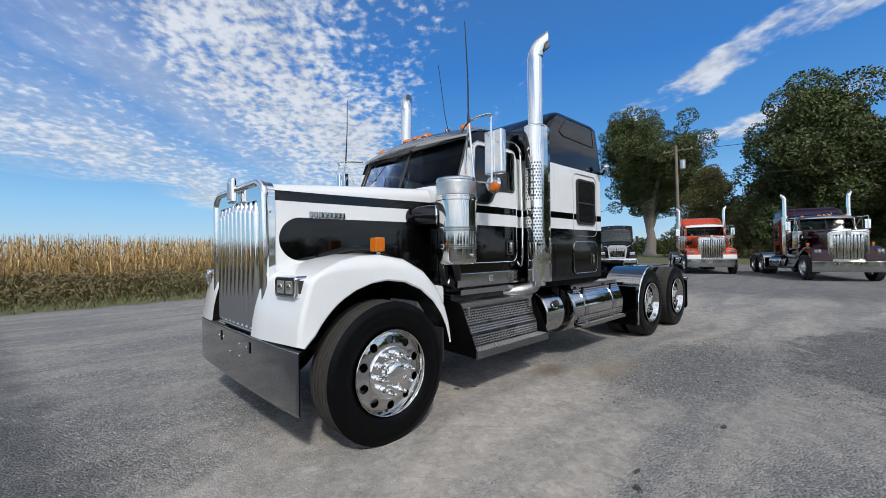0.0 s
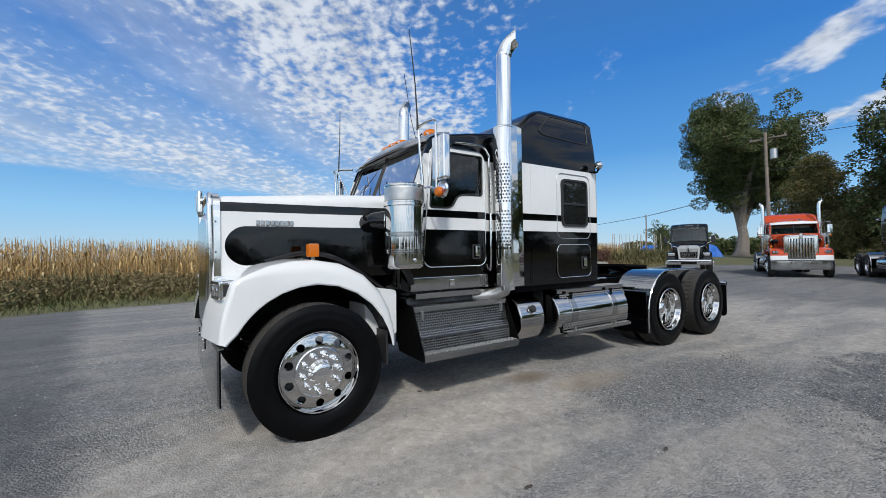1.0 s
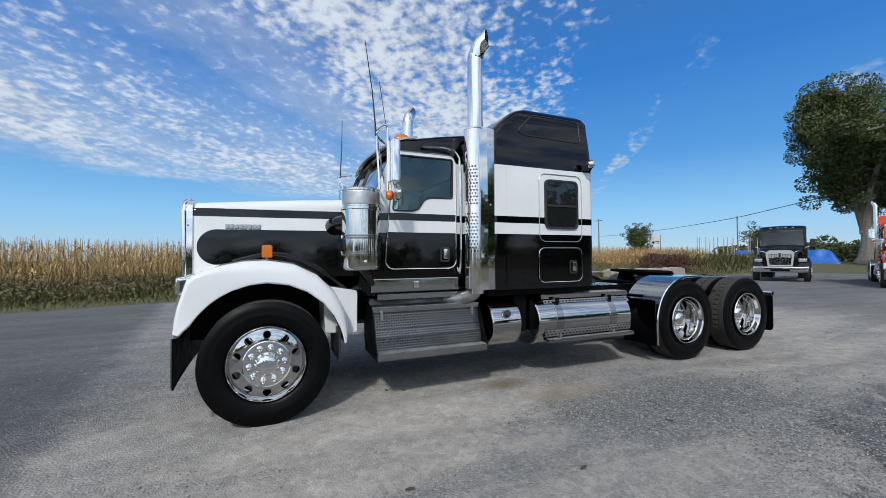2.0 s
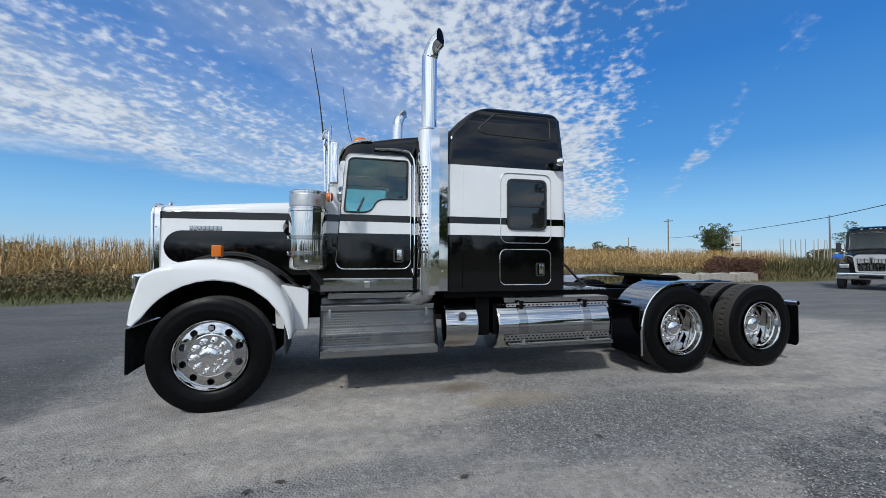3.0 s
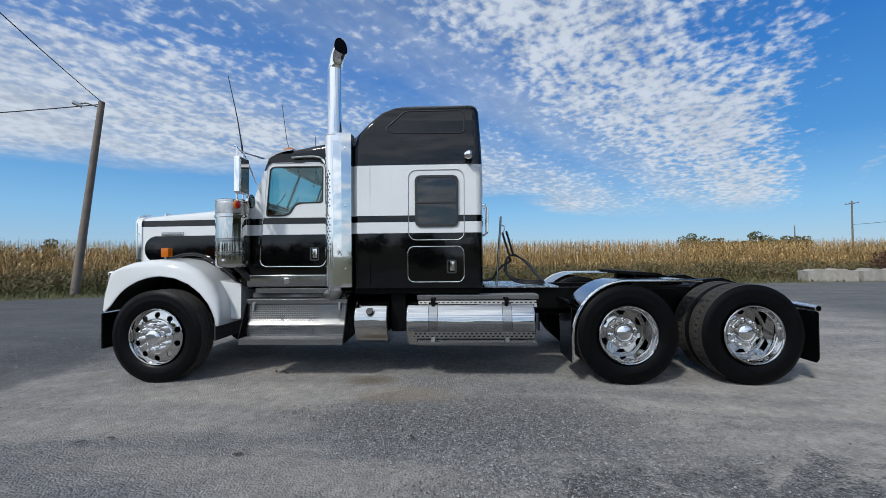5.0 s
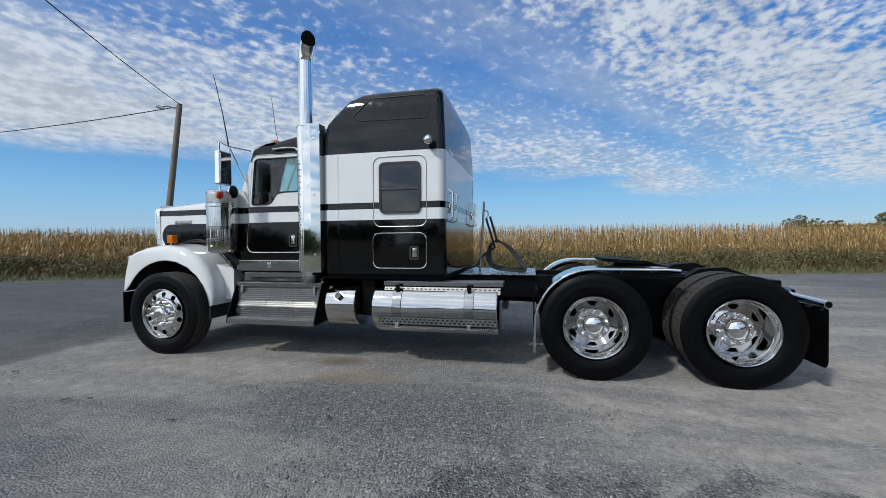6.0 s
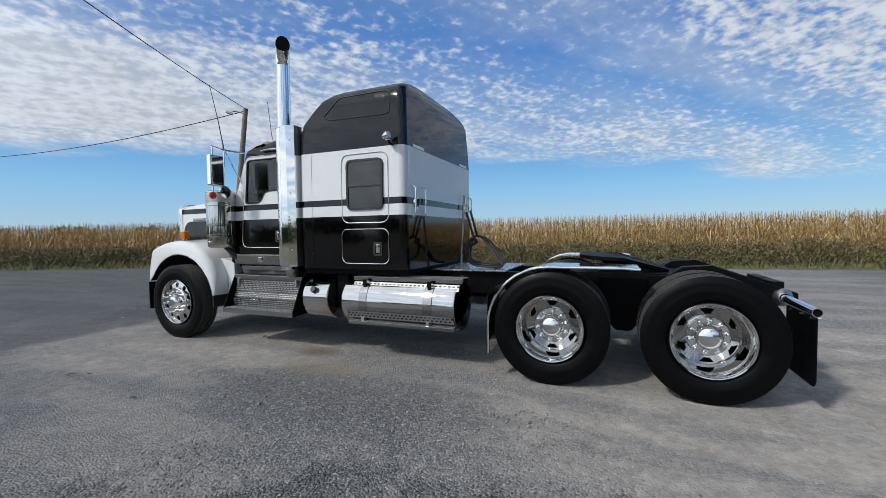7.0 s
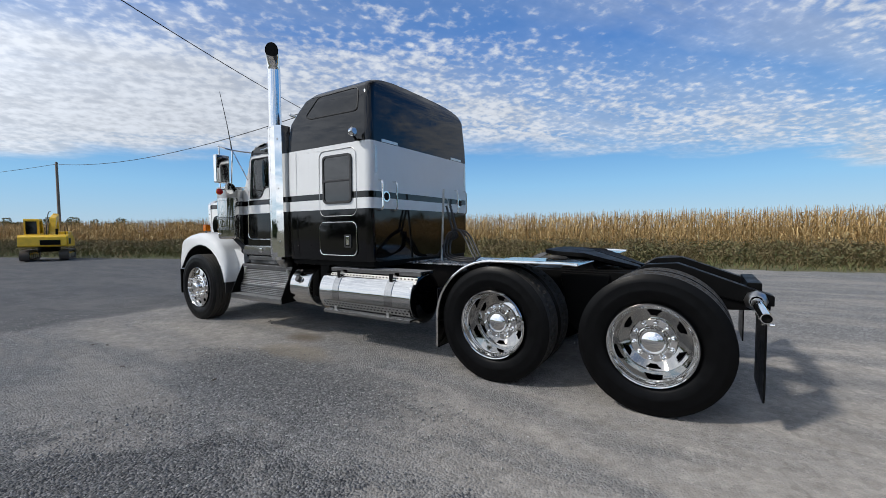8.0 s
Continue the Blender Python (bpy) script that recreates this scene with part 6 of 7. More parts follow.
        part("tank_end", lathe([(0, 0), (0.23, 0), (0.27, -0.01), (0.288, -0.03)], (4.326, 0.865 * s, 0.62), (6, 0.865 * s, 0.62), 48), M_GLOSSBLACK, ft, "black tank end")
        for x in (3.17, 4.0):
            part("tank_strap", lathe([(0.297, -0.055), (0.302, -0.05), (0.302, 0.05), (0.297, 0.055)], (x, 0.865 * s, 0.62), (x + 1, 0.865 * s, 0.62), 48), M_STAINLESS, ft, "wide polished strap")
            part("step_hanger", box(x - 0.014, x + 0.014, 1.02 * s, 1.04 * s, 0.78, 0.9, 0.003), M_DULL, ft)
            part("lower_hanger", box(x - 0.02, x + 0.02, 1.1 * s, 1.16 * s, 0.4, 0.47, 0.004), M_DULL, ft)
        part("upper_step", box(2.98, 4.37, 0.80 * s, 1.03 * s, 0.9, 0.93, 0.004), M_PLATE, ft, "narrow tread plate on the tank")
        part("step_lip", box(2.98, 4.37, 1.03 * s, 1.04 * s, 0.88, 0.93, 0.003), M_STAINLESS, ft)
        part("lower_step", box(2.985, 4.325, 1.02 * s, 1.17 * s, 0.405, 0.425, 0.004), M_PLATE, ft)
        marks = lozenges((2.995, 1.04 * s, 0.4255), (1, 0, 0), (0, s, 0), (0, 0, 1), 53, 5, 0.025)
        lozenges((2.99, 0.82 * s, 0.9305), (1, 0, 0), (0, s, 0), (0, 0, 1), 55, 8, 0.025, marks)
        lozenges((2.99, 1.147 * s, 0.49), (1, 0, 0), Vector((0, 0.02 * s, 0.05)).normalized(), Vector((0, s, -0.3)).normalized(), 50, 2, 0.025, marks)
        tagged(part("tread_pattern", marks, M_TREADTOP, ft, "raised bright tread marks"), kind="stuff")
        part("lower_lip", box(2.985, 4.325, 1.17 * s, 1.18 * s, 0.385, 0.425, 0.003), M_STAINLESS, ft)
        for low, high, xa, xb in (((1.135, 0.455), (1.155, 0.535), 2.95, 4.3), ((1.088, 0.8), (1.05, 0.868), 3.0, 4.34)):
            part("grip_strip", grip_strip(xa, xb, (low[0] * s, low[1]), (high[0] * s, high[1])), M_GRIP, ft, "bright open-grip step strip")
            # black sheet behind the strip: shade in its holes is put into colour
            back = prism([((low[0] - 0.012) * s, low[1]), ((low[0] - 0.006) * s, low[1]), ((high[0] - 0.006) * s, high[1]), ((high[0] - 0.012) * s, high[1])], xa, xb, "x")
            part("strip_backing", back, M_BLACK, ft)
        for x in (3.17, 4.0):
            part("step_bracket", prism(round_poly([(x - 0.03, 0.9), (x + 0.03, 0.9), (x + 0.012, 0.77), (x - 0.012, 0.77)], 0.006), 1.09 * s, 1.1 * s, "y", 0.002), M_BLACK, ft, "black step bracket")
        P("battery_box", box(2.66, 2.84, 0.5 * s, 0.95 * s, 0.5, 0.95, 0.02), M_BLACK)
    deck = P("deck_plate", box(3.8, 4.72, -0.55, 0.55, 0.972, 0.99, 0.003), M_DIAMOND, "diamond plate deck behind the sleeper")

    # quarter fenders over the first drive axle
    for s in (-1, 1):
        arc = [(4.70, 0.22), (4.70, 0.5)]
        arc += [(5.3 - 0.6 * math.cos(radians(a)), 0.5 + 0.6 * math.sin(radians(a))) for a in range(10, 91, 8)] + [(5.6, 1.1), (5.95, 1.1), (6.08, 1.092)]
        top = [(x, z) for x, z in arc]
        low = [(x + 0.006, z - 0.004) for x, z in reversed(arc)]
        qf = P("quarter_fender", prism(top + low, 0.66 * s, 1.225 * s, "y"), M_STAINLESS, "polished half fender over the drive wheels")
        part("fender_edge", tube([(x, 1.222 * s, z) for x, z in arc], 0.014, 8), M_CHROME, qf, "rolled bright edge")
        part("fender_bracket", tube([(4.72, 0.45 * s, 0.84), (4.72, 1.0 * s, 0.84)], 0.022, 10), M_BLACK, qf)
        part("lower_flap", box(4.688, 4.7, 0.68 * s, 1.2 * s, 0.2, 0.8, 0.003), M_GLOSSBLACK, qf, "gloss black lower flap")
        hb = P("flap_hanger", lathe([(0.04, 0.0), (0.036, 0.78), (0.03, 0.78), (0.03, 0.7), (0, 0.7)], (7.3, 0.42 * s, 0.8), (7.3, 1.22 * s, 0.785), 24), M_CHROME, "tapered polished flap hanger tube with open end")
        part("hanger_socket", lathe([(0, 0), (0.075, 0), (0.085, 0.02), (0.08, 0.09), (0.052, 0.13), (0.046, 0.13)], (7.3, 0.44 * s, 0.8), (7.3, 2 * s, 0.79), 8), M_DULL, hb, "flared cast socket")
        # black plug in the open end stands for the shade within
        part("hanger_bore", rod((7.3, 1.12 * s, 0.787), (7.3, 1.16 * s, 0.786), 0.0305, 16), M_BLACK, hb, "black plug standing for shade inside the tube")
        part("mud_flap", prism(round_poly([(0.62 * s, 0.2), (1.17 * s, 0.2), (1.2 * s, 0.25), (1.2 * s, 0.75), (0.62 * s, 0.75)], 0.02), 7.292, 7.304, "x", 0.002), M_RUBBER, hb, "black rubber mud flap")
        for k in range(3):
            part("bolt", rod((7.28, (0.72 + 0.2 * k) * s, 0.73), (7.35, (0.72 + 0.2 * k) * s, 0.73), 0.011, 8), M_CHROME, hb)

    # fifth wheel
    fw_out = round_poly([(5.5, -0.1), (5.52, -0.36), (5.75, -0.5), (6.1, -0.5), (6.32, -0.42), (6.75, -0.2), (6.72, -0.05), (6.1, -0.03), (6.02, 0), (6.1, 0.03), (6.72, 0.05), (6.75, 0.2), (6.32, 0.42), (6.1, 0.5), (5.75, 0.5), (5.52, 0.36), (5.5, 0.1)], 0.05)
    fwm = prism(fw_out, 1.11, 1.15, "z", 0.006)
    for v in fwm.verts:
        v.co.x = 5.5 + (v.co.x - 5.5) * 0.74
        v.co.z -= max(0, v.co.x - 5.95) * 0.3 - max(0, 5.9 - v.co.x) * 0.06
    fw = P("fifth_wheel", fwm, M_BLACK, "greasy black fifth wheel coupling plate")
    for s in (-1, 1):
        part("pivot", prism([(5.7, 0.97), (6.05, 0.97), (5.97, 1.115), (5.77, 1.115)], 0.28 * s, 0.4 * s, "y", 0.01), M_BLACK, fw)
        P("rail_ramp", prism([(6.35, 0.96), (6.5, 1.06), (6.75, 1.08), (7.42, 0.84), (7.42, 0.76), (7.3, 0.76)], 0.36 * s, 0.5 * s, "y", 0.008), M_BLACK, "sloped black approach ramp")
    part("slider", box(5.4, 6.6, -0.42, 0.42, 0.955, 0.985, 0.005), M_BLACK, fw)
    # air and power lines
    pst = P("hose_mast", rod((3.98, -0.02, 0.95), (4.05, -0.06, 1.92), 0.015), M_DULL, "mast carrying black air lines")
    part("mast_hook", tube(smooth_line([(4.04, -0.055, 1.8), (4.09, -0.05, 1.79), (4.1, -0.03, 1.74), (4.08, -0.03, 1.7)], 4), 0.007, 6), M_DULL, pst)
    for k, (lo, hi) in enumerate((((4.17, -0.03, 1.36), (4.07, -0.03, 1.7)), ((4.22, -0.03, 1.38), (4.125, -0.03, 1.72)))):
        lo, hi = Vector(lo), Vector(hi)
        coil = [lo.lerp(hi, j / 90) + Vector((0.013 * math.cos(j * 1.4), 0.013 * math.sin(j * 1.4), 0)) for j in range(91)]
        part("spring", tube(coil, 0.007, 5), M_PLASTIC, pst, "black hanger spring")
        part("spring_sleeve", rod(lo, hi, 0.012, 8), M_PLASTIC, pst)
    for k in range(3):
        yy = -0.03 + 0.05 * k
        drop = smooth_line([(4.17 + 0.02 * k, -0.03, 1.38), (4.25 + 0.02 * k, yy, 1.385 - 0.01 * k), (4.38 + 0.02 * k, yy - 0.06, 1.28), (4.52 + 0.02 * k, yy - 0.14, 1.1), (4.6, yy - 0.2, 1.01 + 0.016 * k), (4.45, yy - 0.26, 1.006 + 0.016 * k), (4.22, yy - 0.22, 1.03 + 0.016 * k), (4.1 + 0.015 * k, yy - 0.12, 1.14), (4.1 + 0.015 * k, yy - 0.06, 1.28), (4.15, yy - 0.02, 1.36), (4.18, yy, 1.3), (4.08, yy, 1.24), (4.0, yy, 1.16), (3.93, yy, 1.06), (3.8, yy, 1.03), (3.745, yy, 1.05)], 6)
        part("air_line", tube(drop, 0.012, 8), M_PLASTIC, pst, "black air line")
    return root


# ---------- the lot ----------
build_truck("semi_truck", (0, 0, 0), "white and black long-nose sleeper truck parked on the gravel", PAINT)


def fleet_paint(name, body, band):
    plain = two_tone(name + " paint", body, body, "")
    return {"cab": plain, "door": plain, "hood": plain, "plain": two_tone(name + " band paint", body, band, "skirt") if band else plain, "roof": plain}


build_truck("semi_truck", (24.3, 2.3, 0.035), "orange-red long-nose sleeper truck with white visor, parked facing out", fleet_paint("orange red", (0.52, 0.07, 0.02), WHITE), turn=23.0, visor=PAINT["plain"], badge=False)
build_truck("semi_truck", (21.4, -2.95, 0.035), "maroon long-nose sleeper truck parked beside the red one", fleet_paint("maroon", (0.02, 0.0025, 0.004), None), turn=23.0, badge=False)


# ---------- rounded-nose truck ----------
def build_round_truck(at, turn):
    root = new("work_truck")
    root.matrix_basis = pose(*at, 0, 0, turn)
    tagged(root, "black short-nose day cab truck with chrome grille, parked facing the lot", "truck")
    P = lambda n, bm, mat, lab="", parent=root: part(n, bm, mat, parent, lab)
    body = M_GLOSSBLACK
    rings = []
    for x, w, top, low in ((-0.72, 0.62, 1.2, 0.8), (-0.7, 0.72, 1.5, 0.75), (-0.5, 0.84, 1.62, 0.75), (0.0, 0.95, 1.7, 0.95), (0.6, 1.0, 1.78, 1.0), (1.0, 1.03, 1.85, 1.0)):
        rings.append(hood_ring(x, w, top, low, 0.16, 0.05))
    P("hood", loft(rings), body, "sloping black hood")
    P("cab", loft([hood_ring(x, w, top, 0.8, 0.14, 0.06) for x, w, top in ((1.0, 1.03, 1.86), (1.02, 1.05, 1.9), (1.9, 1.08, 1.9), (2.3, 1.1, 1.9))]), body, "black cab body")
    roof = [(1.5, 0.96, 2.86), (1.62, 1.0, 2.96), (1.9, 1.05, 3.02), (2.4, 1.06, 3.04)]
    P("roof", loft([hood_ring(x, w, t, 2.7, 0.12, 0.05) for x, w, t in roof]), body, "black roof cap")
    glass_ = bmesh.new()
    a = [glass_.verts.new(p) for p in ((1.05, -0.98, 1.9), (1.0, 0, 1.93), (1.05, 0.98, 1.9), (1.5, 0.92, 2.75), (1.46, 0, 2.8), (1.5, -0.92, 2.75))]
    glass_.faces.new((a[0], a[1], a[4], a[5])), glass_.faces.new((a[1], a[2], a[3], a[4]))
    P("windscreen", glass_, M_GLASS, "sloping windscreen")
    P("lining", box(2.2, 2.3, -1.0, 1.0, 0.9, 2.85), M_INTERIOR)
    P("dash", box(1.1, 1.35, -0.9, 0.9, 1.6, 1.92, 0.04), M_INTERIOR)
    for s in (-1, 1):
        P("pillar", rod((1.05, 1.02 * s, 1.88), (1.52, 0.96 * s, 2.78), 0.05), body)
        P("side_wall", holed(round_poly([(1.06, 1.7), (2.3, 1.7), (2.3, 2.85), (1.56, 2.85)], 0.03), round_poly([(1.3, 1.9), (1.95, 1.9), (1.95, 2.62), (1.62, 2.62)], 0.04), 1.02 * s, 1.05 * s), body)
        P("fender", loft([[(-0.05 + r * math.cos(radians(t)), y * s, 0.5 + r * math.sin(radians(t))) for y, r in ((0.7, 0.72), (1.05, 0.74), (1.17, 0.7), (1.19, 0.62), (1.17, 0.58), (0.7, 0.58))] for t in range(5, 171, 11)]), body, "rounded black fender")
        hl = P("headlight", box(-0.66, -0.5, 0.72 * s, 1.1 * s, 0.98, 1.18, 0.05, segments=3), M_CHROME, "swept chrome headlight")
        part("lens", box(-0.675, -0.64, 0.76 * s, 1.06 * s, 1.01, 1.15, 0.02), M_LENS, hl)
        mr = P("mirror", box(0.95, 1.08, 1.2 * s, 1.4 * s, 1.75, 2.25, 0.05, segments=3), M_PLASTIC, "black side mirror")
        part("mirror_arm", tube([(0.95, 1.0 * s, 1.75), (1.0, 1.2 * s, 1.85)], 0.025, 8), M_CHROME, mr, "chrome mirror arm")
        P("fuel_tank", rod((2.2, 0.85 * s, 0.62), (3.4, 0.85 * s, 0.62), 0.28, 32), M_ALU)
        P("frame_rail", box(-0.4, 6.5, 0.39 * s, 0.47 * s, 0.7, 0.97, 0.008), M_BLACK)
        steer_wheel(root, -0.05, s)
        drive_wheel(root, 4.6, s)
        drive_wheel(root, 5.9, s)
    gr = P("grille", holed(round_poly([(-0.52, 0.78), (0.52, 0.78), (0.6, 1.5), (0.45, 1.62), (-0.45, 1.62), (-0.6, 1.5)], 0.06), round_poly([(-0.44, 0.84), (0.44, 0.84), (0.5, 1.42), (-0.5, 1.42)], 0.04), -0.78, -0.6, "x", 100), M_SILVER, "chrome grille shell")
    part("screen", box(-0.72, -0.7, -0.52, 0.52, 0.8, 1.5), M_SILVER, gr, "silver grille screen")
    for i in range(9):
        part("grille_bar", box(-0.765, -0.715, -0.45 + 0.112 * i - 0.014, -0.45 + 0.112 * i + 0.014, 0.83, 1.44, 0.005), M_CHROME, gr)
    for s in (-1, 1):
        P("hood_trim", tube(smooth_line([(-0.74, 0.6 * s, 1.5), (-0.7, 0.74 * s, 1.56), (-0.5, 0.88 * s, 1.52), (-0.3, 0.97 * s, 1.3)], 5), 0.028, 8), M_CHROME, "bright trim along the hood edge")
    part("centre_bar", prism([(-0.06, 1.5), (0.06, 1.5), (0.02, 0.82), (-0.02, 0.82)], -0.79, -0.7, "x", 0.01), M_CHROME, gr)
    P("bumper", box(-0.85, -0.6, -1.17, 1.17, 0.45, 0.76, 0.06, segments=3), M_CHROME, "chrome bumper")
    P("bumper_vent", box(-0.86, -0.8, -0.4, 0.4, 0.5, 0.62, 0.01), M_BLACK)
    for y in (-0.5, -0.17, 0, 0.17, 0.5):
        P("roof_lamp", box(1.52, 1.6, y - 0.05, y + 0.05, 2.9, 2.95, 0.01), M_LENS, "small roof marker lamp")
    P("engine", box(-0.5, 1.0, -0.5, 0.5, 0.6, 1.3, 0.05), M_BLACK)


build_round_truck((25.8, 8.0, 0.035), 24.0)


# ---------- excavator ----------
def build_excavator(at, turn):
    yellow = worn("yellow machine paint", (0.78, 0.48, 0.02), 0.4, 0.0, 4, 0.2)
    steel = worn("worn track steel", (0.1, 0.085, 0.07), 0.7, 0.5, 14, 0.4, 0.3)
    root = new("excavator")
    root.matrix_basis = pose(*at, 0, 0, turn) @ Matrix.Scale(0.86, 4)
    tagged(root, "yellow tracked excavator parked at the lot edge", "excavator")
    P = lambda n, bm, mat, lab="", parent=root: part(n, bm, mat, parent, lab)
    for s in (-1, 1):
        loop = round_poly([(-1.35, 0.02), (1.35, 0.02), (1.5, 0.35), (1.3, 0.62), (-1.3, 0.62), (-1.5, 0.35)], 0.25, 6)
        tr = P("track", holed(loop, round_rect(-1.25, 1.25, 0.12, 0.52, 0.19), 0.62 * s, 1.02 * s, n=80), steel, "steel crawler track")
        part("track_frame", box(-1.15, 1.15, 0.7 * s, 0.94 * s, 0.2, 0.42, 0.04), yellow, tr)
        for x in (-1.1, -0.55, 0, 0.55, 1.1):
            part("roller", rod((x, 0.65 * s, 0.25), (x, 1.0 * s, 0.25), 0.13, 20), M_DULL, tr)
    P("turntable", rod((0, 0, 0.5), (0, 0, 0.8), 0.5, 32), M_BLACK)
    P("house", prism(round_poly([(-1.45, 0.8), (0.9, 0.8), (0.9, 1.1), (0.2, 1.5), (-1.35, 1.5), (-1.5, 1.2)], 0.08), -1.05, 1.05, "y", 0.05), yellow, "yellow engine house")
    P("counterweight", prism(round_poly([(-1.75, 0.85), (-1.45, 0.8), (-1.45, 1.45), (-1.65, 1.4)], 0.08), -1.0, 1.0, "y", 0.06), yellow, "rounded counterweight")
    P("grille_panel", box(-1.3, -0.7, -1.062, -1.045, 0.95, 1.3, 0.01), M_BLACK)
    cab_ = P("cab", holed(round_poly([(-0.2, 1.1), (0.95, 1.1), (0.98, 1.7), (0.75, 2.42), (-0.2, 2.42)], 0.08), round_poly([(-0.1, 1.55), (0.86, 1.6), (0.68, 2.3), (-0.1, 2.3)], 0.06), 0.35, 1.0), yellow, "yellow operator cab")
    part("cab_glass", prism(round_poly([(-0.12, 1.5), (0.88, 1.6), (0.7, 2.32), (-0.12, 2.32)], 0.05), 0.4, 0.95), M_DARKGLASS, cab_)
    part("rear_window", box(-0.225, -0.205, 0.45, 0.92, 1.55, 2.28, 0.004), M_GLOSSBLACK, cab_, "dark rear cab window")
    P("cooling_grille", box(-1.775, -1.7, -0.75, 0.1, 0.92, 1.2, 0.01), M_BLACK, "black cooling grille")
    P("exhaust_stub", rod((-0.9, -0.5, 1.48), (-0.9, -0.5, 1.85), 0.06, 12), M_BLACK)
    P("deck_box", box(-0.9, 0.2, -1.0, -0.45, 1.49, 1.68, 0.03), yellow)
    bm = prism(round_poly([(0.6, 1.2), (0.9, 1.2), (1.5, 2.55), (2.5, 2.8), (2.6, 2.5), (1.8, 2.25)], 0.1), -0.15, 0.15, "y", 0.02)
    boom = P("boom", bm, yellow, "bent yellow boom")
    part("boom_ram", rod((0.9, 0, 1.0), (1.6, 0, 2.25), 0.06), M_DULL, boom)
    part("hose", tube(smooth_line([(0.6, 0.18, 1.4), (0.9, 0.2, 2.1), (1.5, 0.2, 2.8), (2.2, 0.2, 2.95)], 5), 0.025, 6), M_PLASTIC, boom)
    arm = P("arm", prism(round_poly([(2.4, 2.85), (2.75, 2.75), (2.7, 1.3), (2.5, 1.3)], 0.05), -0.12, 0.12, "y", 0.02), yellow)
    part("bucket", prism(round_poly([(2.35, 1.35), (2.8, 1.3), (2.75, 0.85), (2.3, 0.7), (2.1, 0.95)], 0.1), -0.4, 0.4, "y", 0.02), steel, arm, "worn steel bucket")
    P("mirror", box(0.9, 0.96, 1.05, 1.2, 2.0, 2.3, 0.02), M_PLASTIC)
    P("hand_rail", tube(smooth_line([(-1.2, -0.9, 1.5), (-1.2, -0.9, 1.95), (-0.5, -0.9, 1.95), (-0.5, -0.9, 1.5)], 4), 0.02, 8), M_BLACK)


build_excavator((-21.3, 2.0, 0), 158.0)


# ---------- poles and wires ----------
M_POLE = worn("weathered pole wood", (0.2, 0.165, 0.135), 0.9, 0.0, 3, 0.35, 0.5, 40)
M_WIRE = worn("black cable", (0.02, 0.02, 0.02), 0.6)


def utility_pole(at, height, lean=(0, 0), thick=0.15, arm=False, can=False, lamp=False, label="weathered wooden utility pole"):
    root = new("utility_pole")
    root.location = at
    tagged(root, label, "utility pole")
    top = Vector((lean[0], lean[1], height))
    part("pole", rod((0, 0, -0.2), top, thick, 14, r2=thick * 0.73), M_POLE, root)
    if arm:
        part("cross_arm", box(-0.06, 0.06, -1.2, 1.2, height - 0.55, height - 0.42, 0.01), M_POLE, root)
        for y in (-1.1, -0.4, 0.4, 1.1):
            part("insulator", lathe([(0.03, 0), (0.06, 0.03), (0.03, 0.07), (0.05, 0.1), (0, 0.14)], (0, y, height - 0.42), (0, y, height), 10), M_DULL, root)
    if can:
        part("transformer", lathe([(0, 0), (0.22, 0), (0.24, 0.05), (0.24, 0.75), (0.18, 0.82), (0, 0.84)], (-0.1, -0.42, height - 2.2), (-0.1, -0.42, height), 20), M_DULL, root, "grey transformer can")
    if lamp:
        l = part("lamp_arm", tube([(top.x, top.y, height - 0.25), (top.x - 0.35, top.y - 0.3, height - 0.15), (top.x - 0.5, top.y - 0.42, height - 0.2)], 0.03, 8), M_DULL, root)
        part("lamp_head", box(-0.16, 0.16, -0.09, 0.09, -0.09, 0.03, 0.03, m=pose(top.x - 0.55, top.y - 0.46, height - 0.22, 0, 20, 40)), M_DULL, l, "small yard lamp")
    return root


def wire(a, b, sag, r=0.012, label="thin black overhead cable on poles"):
    a, b = Vector(a), Vector(b)
    pts = [a.lerp(b, k / 24) - Vector((0, 0, 4 * sag * (k / 24) * (1 - k / 24))) for k in range(25)]
    return tagged(part("overhead_cable", tube(pts, r, 6), M_WIRE), label, "cable")


utility_pole((-11.25, 9.2, 0), 7.6, (0.58, 0.55), lamp=True, label="leaning wooden utility pole with yard lamp at the lot edge")
utility_pole((-50.0, 9.6, 0), 8.7, (0, 0), label="wooden utility pole in the far field")
utility_pole((38.5, 7.8, 0), 10.6, (-0.15, 0.1), arm=True, can=True, label="wooden utility pole with cross arm and transformer")
utility_pole((70.8, 66.9, 0), 10.2, arm=True, label="distant utility pole standing in the corn")
utility_pole((45.95, 22.05, 0), 5.6, thick=0.08, label="short distant wooden pole")
utility_pole((78, 88, 0), 7.4, label="short distant wooden pole")
for a, b, sag, r in (
    ((-10.68, 9.75, 7.5), (-50, 9.6, 8.5), 0.9, 0.02),
    ((-10.68, 9.75, 7.6), (-2.2, -7.5, 7.7), 0.25, 0.014),
    ((-50, 9.6, 8.5), (-92, -10, 8.4), 1.2, 0.02),
    ((70.8, 66.9, 6.1), (45.95, 22.0, 5.45), 0.35, 0.03),
    ((45.95, 22.0, 5.45), (38.4, 7.9, 6.4), 0.05, 0.03),
    ((38.4, 7.9, 7.6), (37, -32, 7.8), 0.8, 0.03),
    ((38.4, 7.9, 10.1), (40, -34, 10.4), 0.8, 0.02),
):
    wire(a, b, sag, r)


# ---------- concrete blocks ----------
M_CONCRETE = worn("weathered concrete", (0.36, 0.335, 0.295), 0.9, 0.0, 5, 0.25, 0.5, 50)


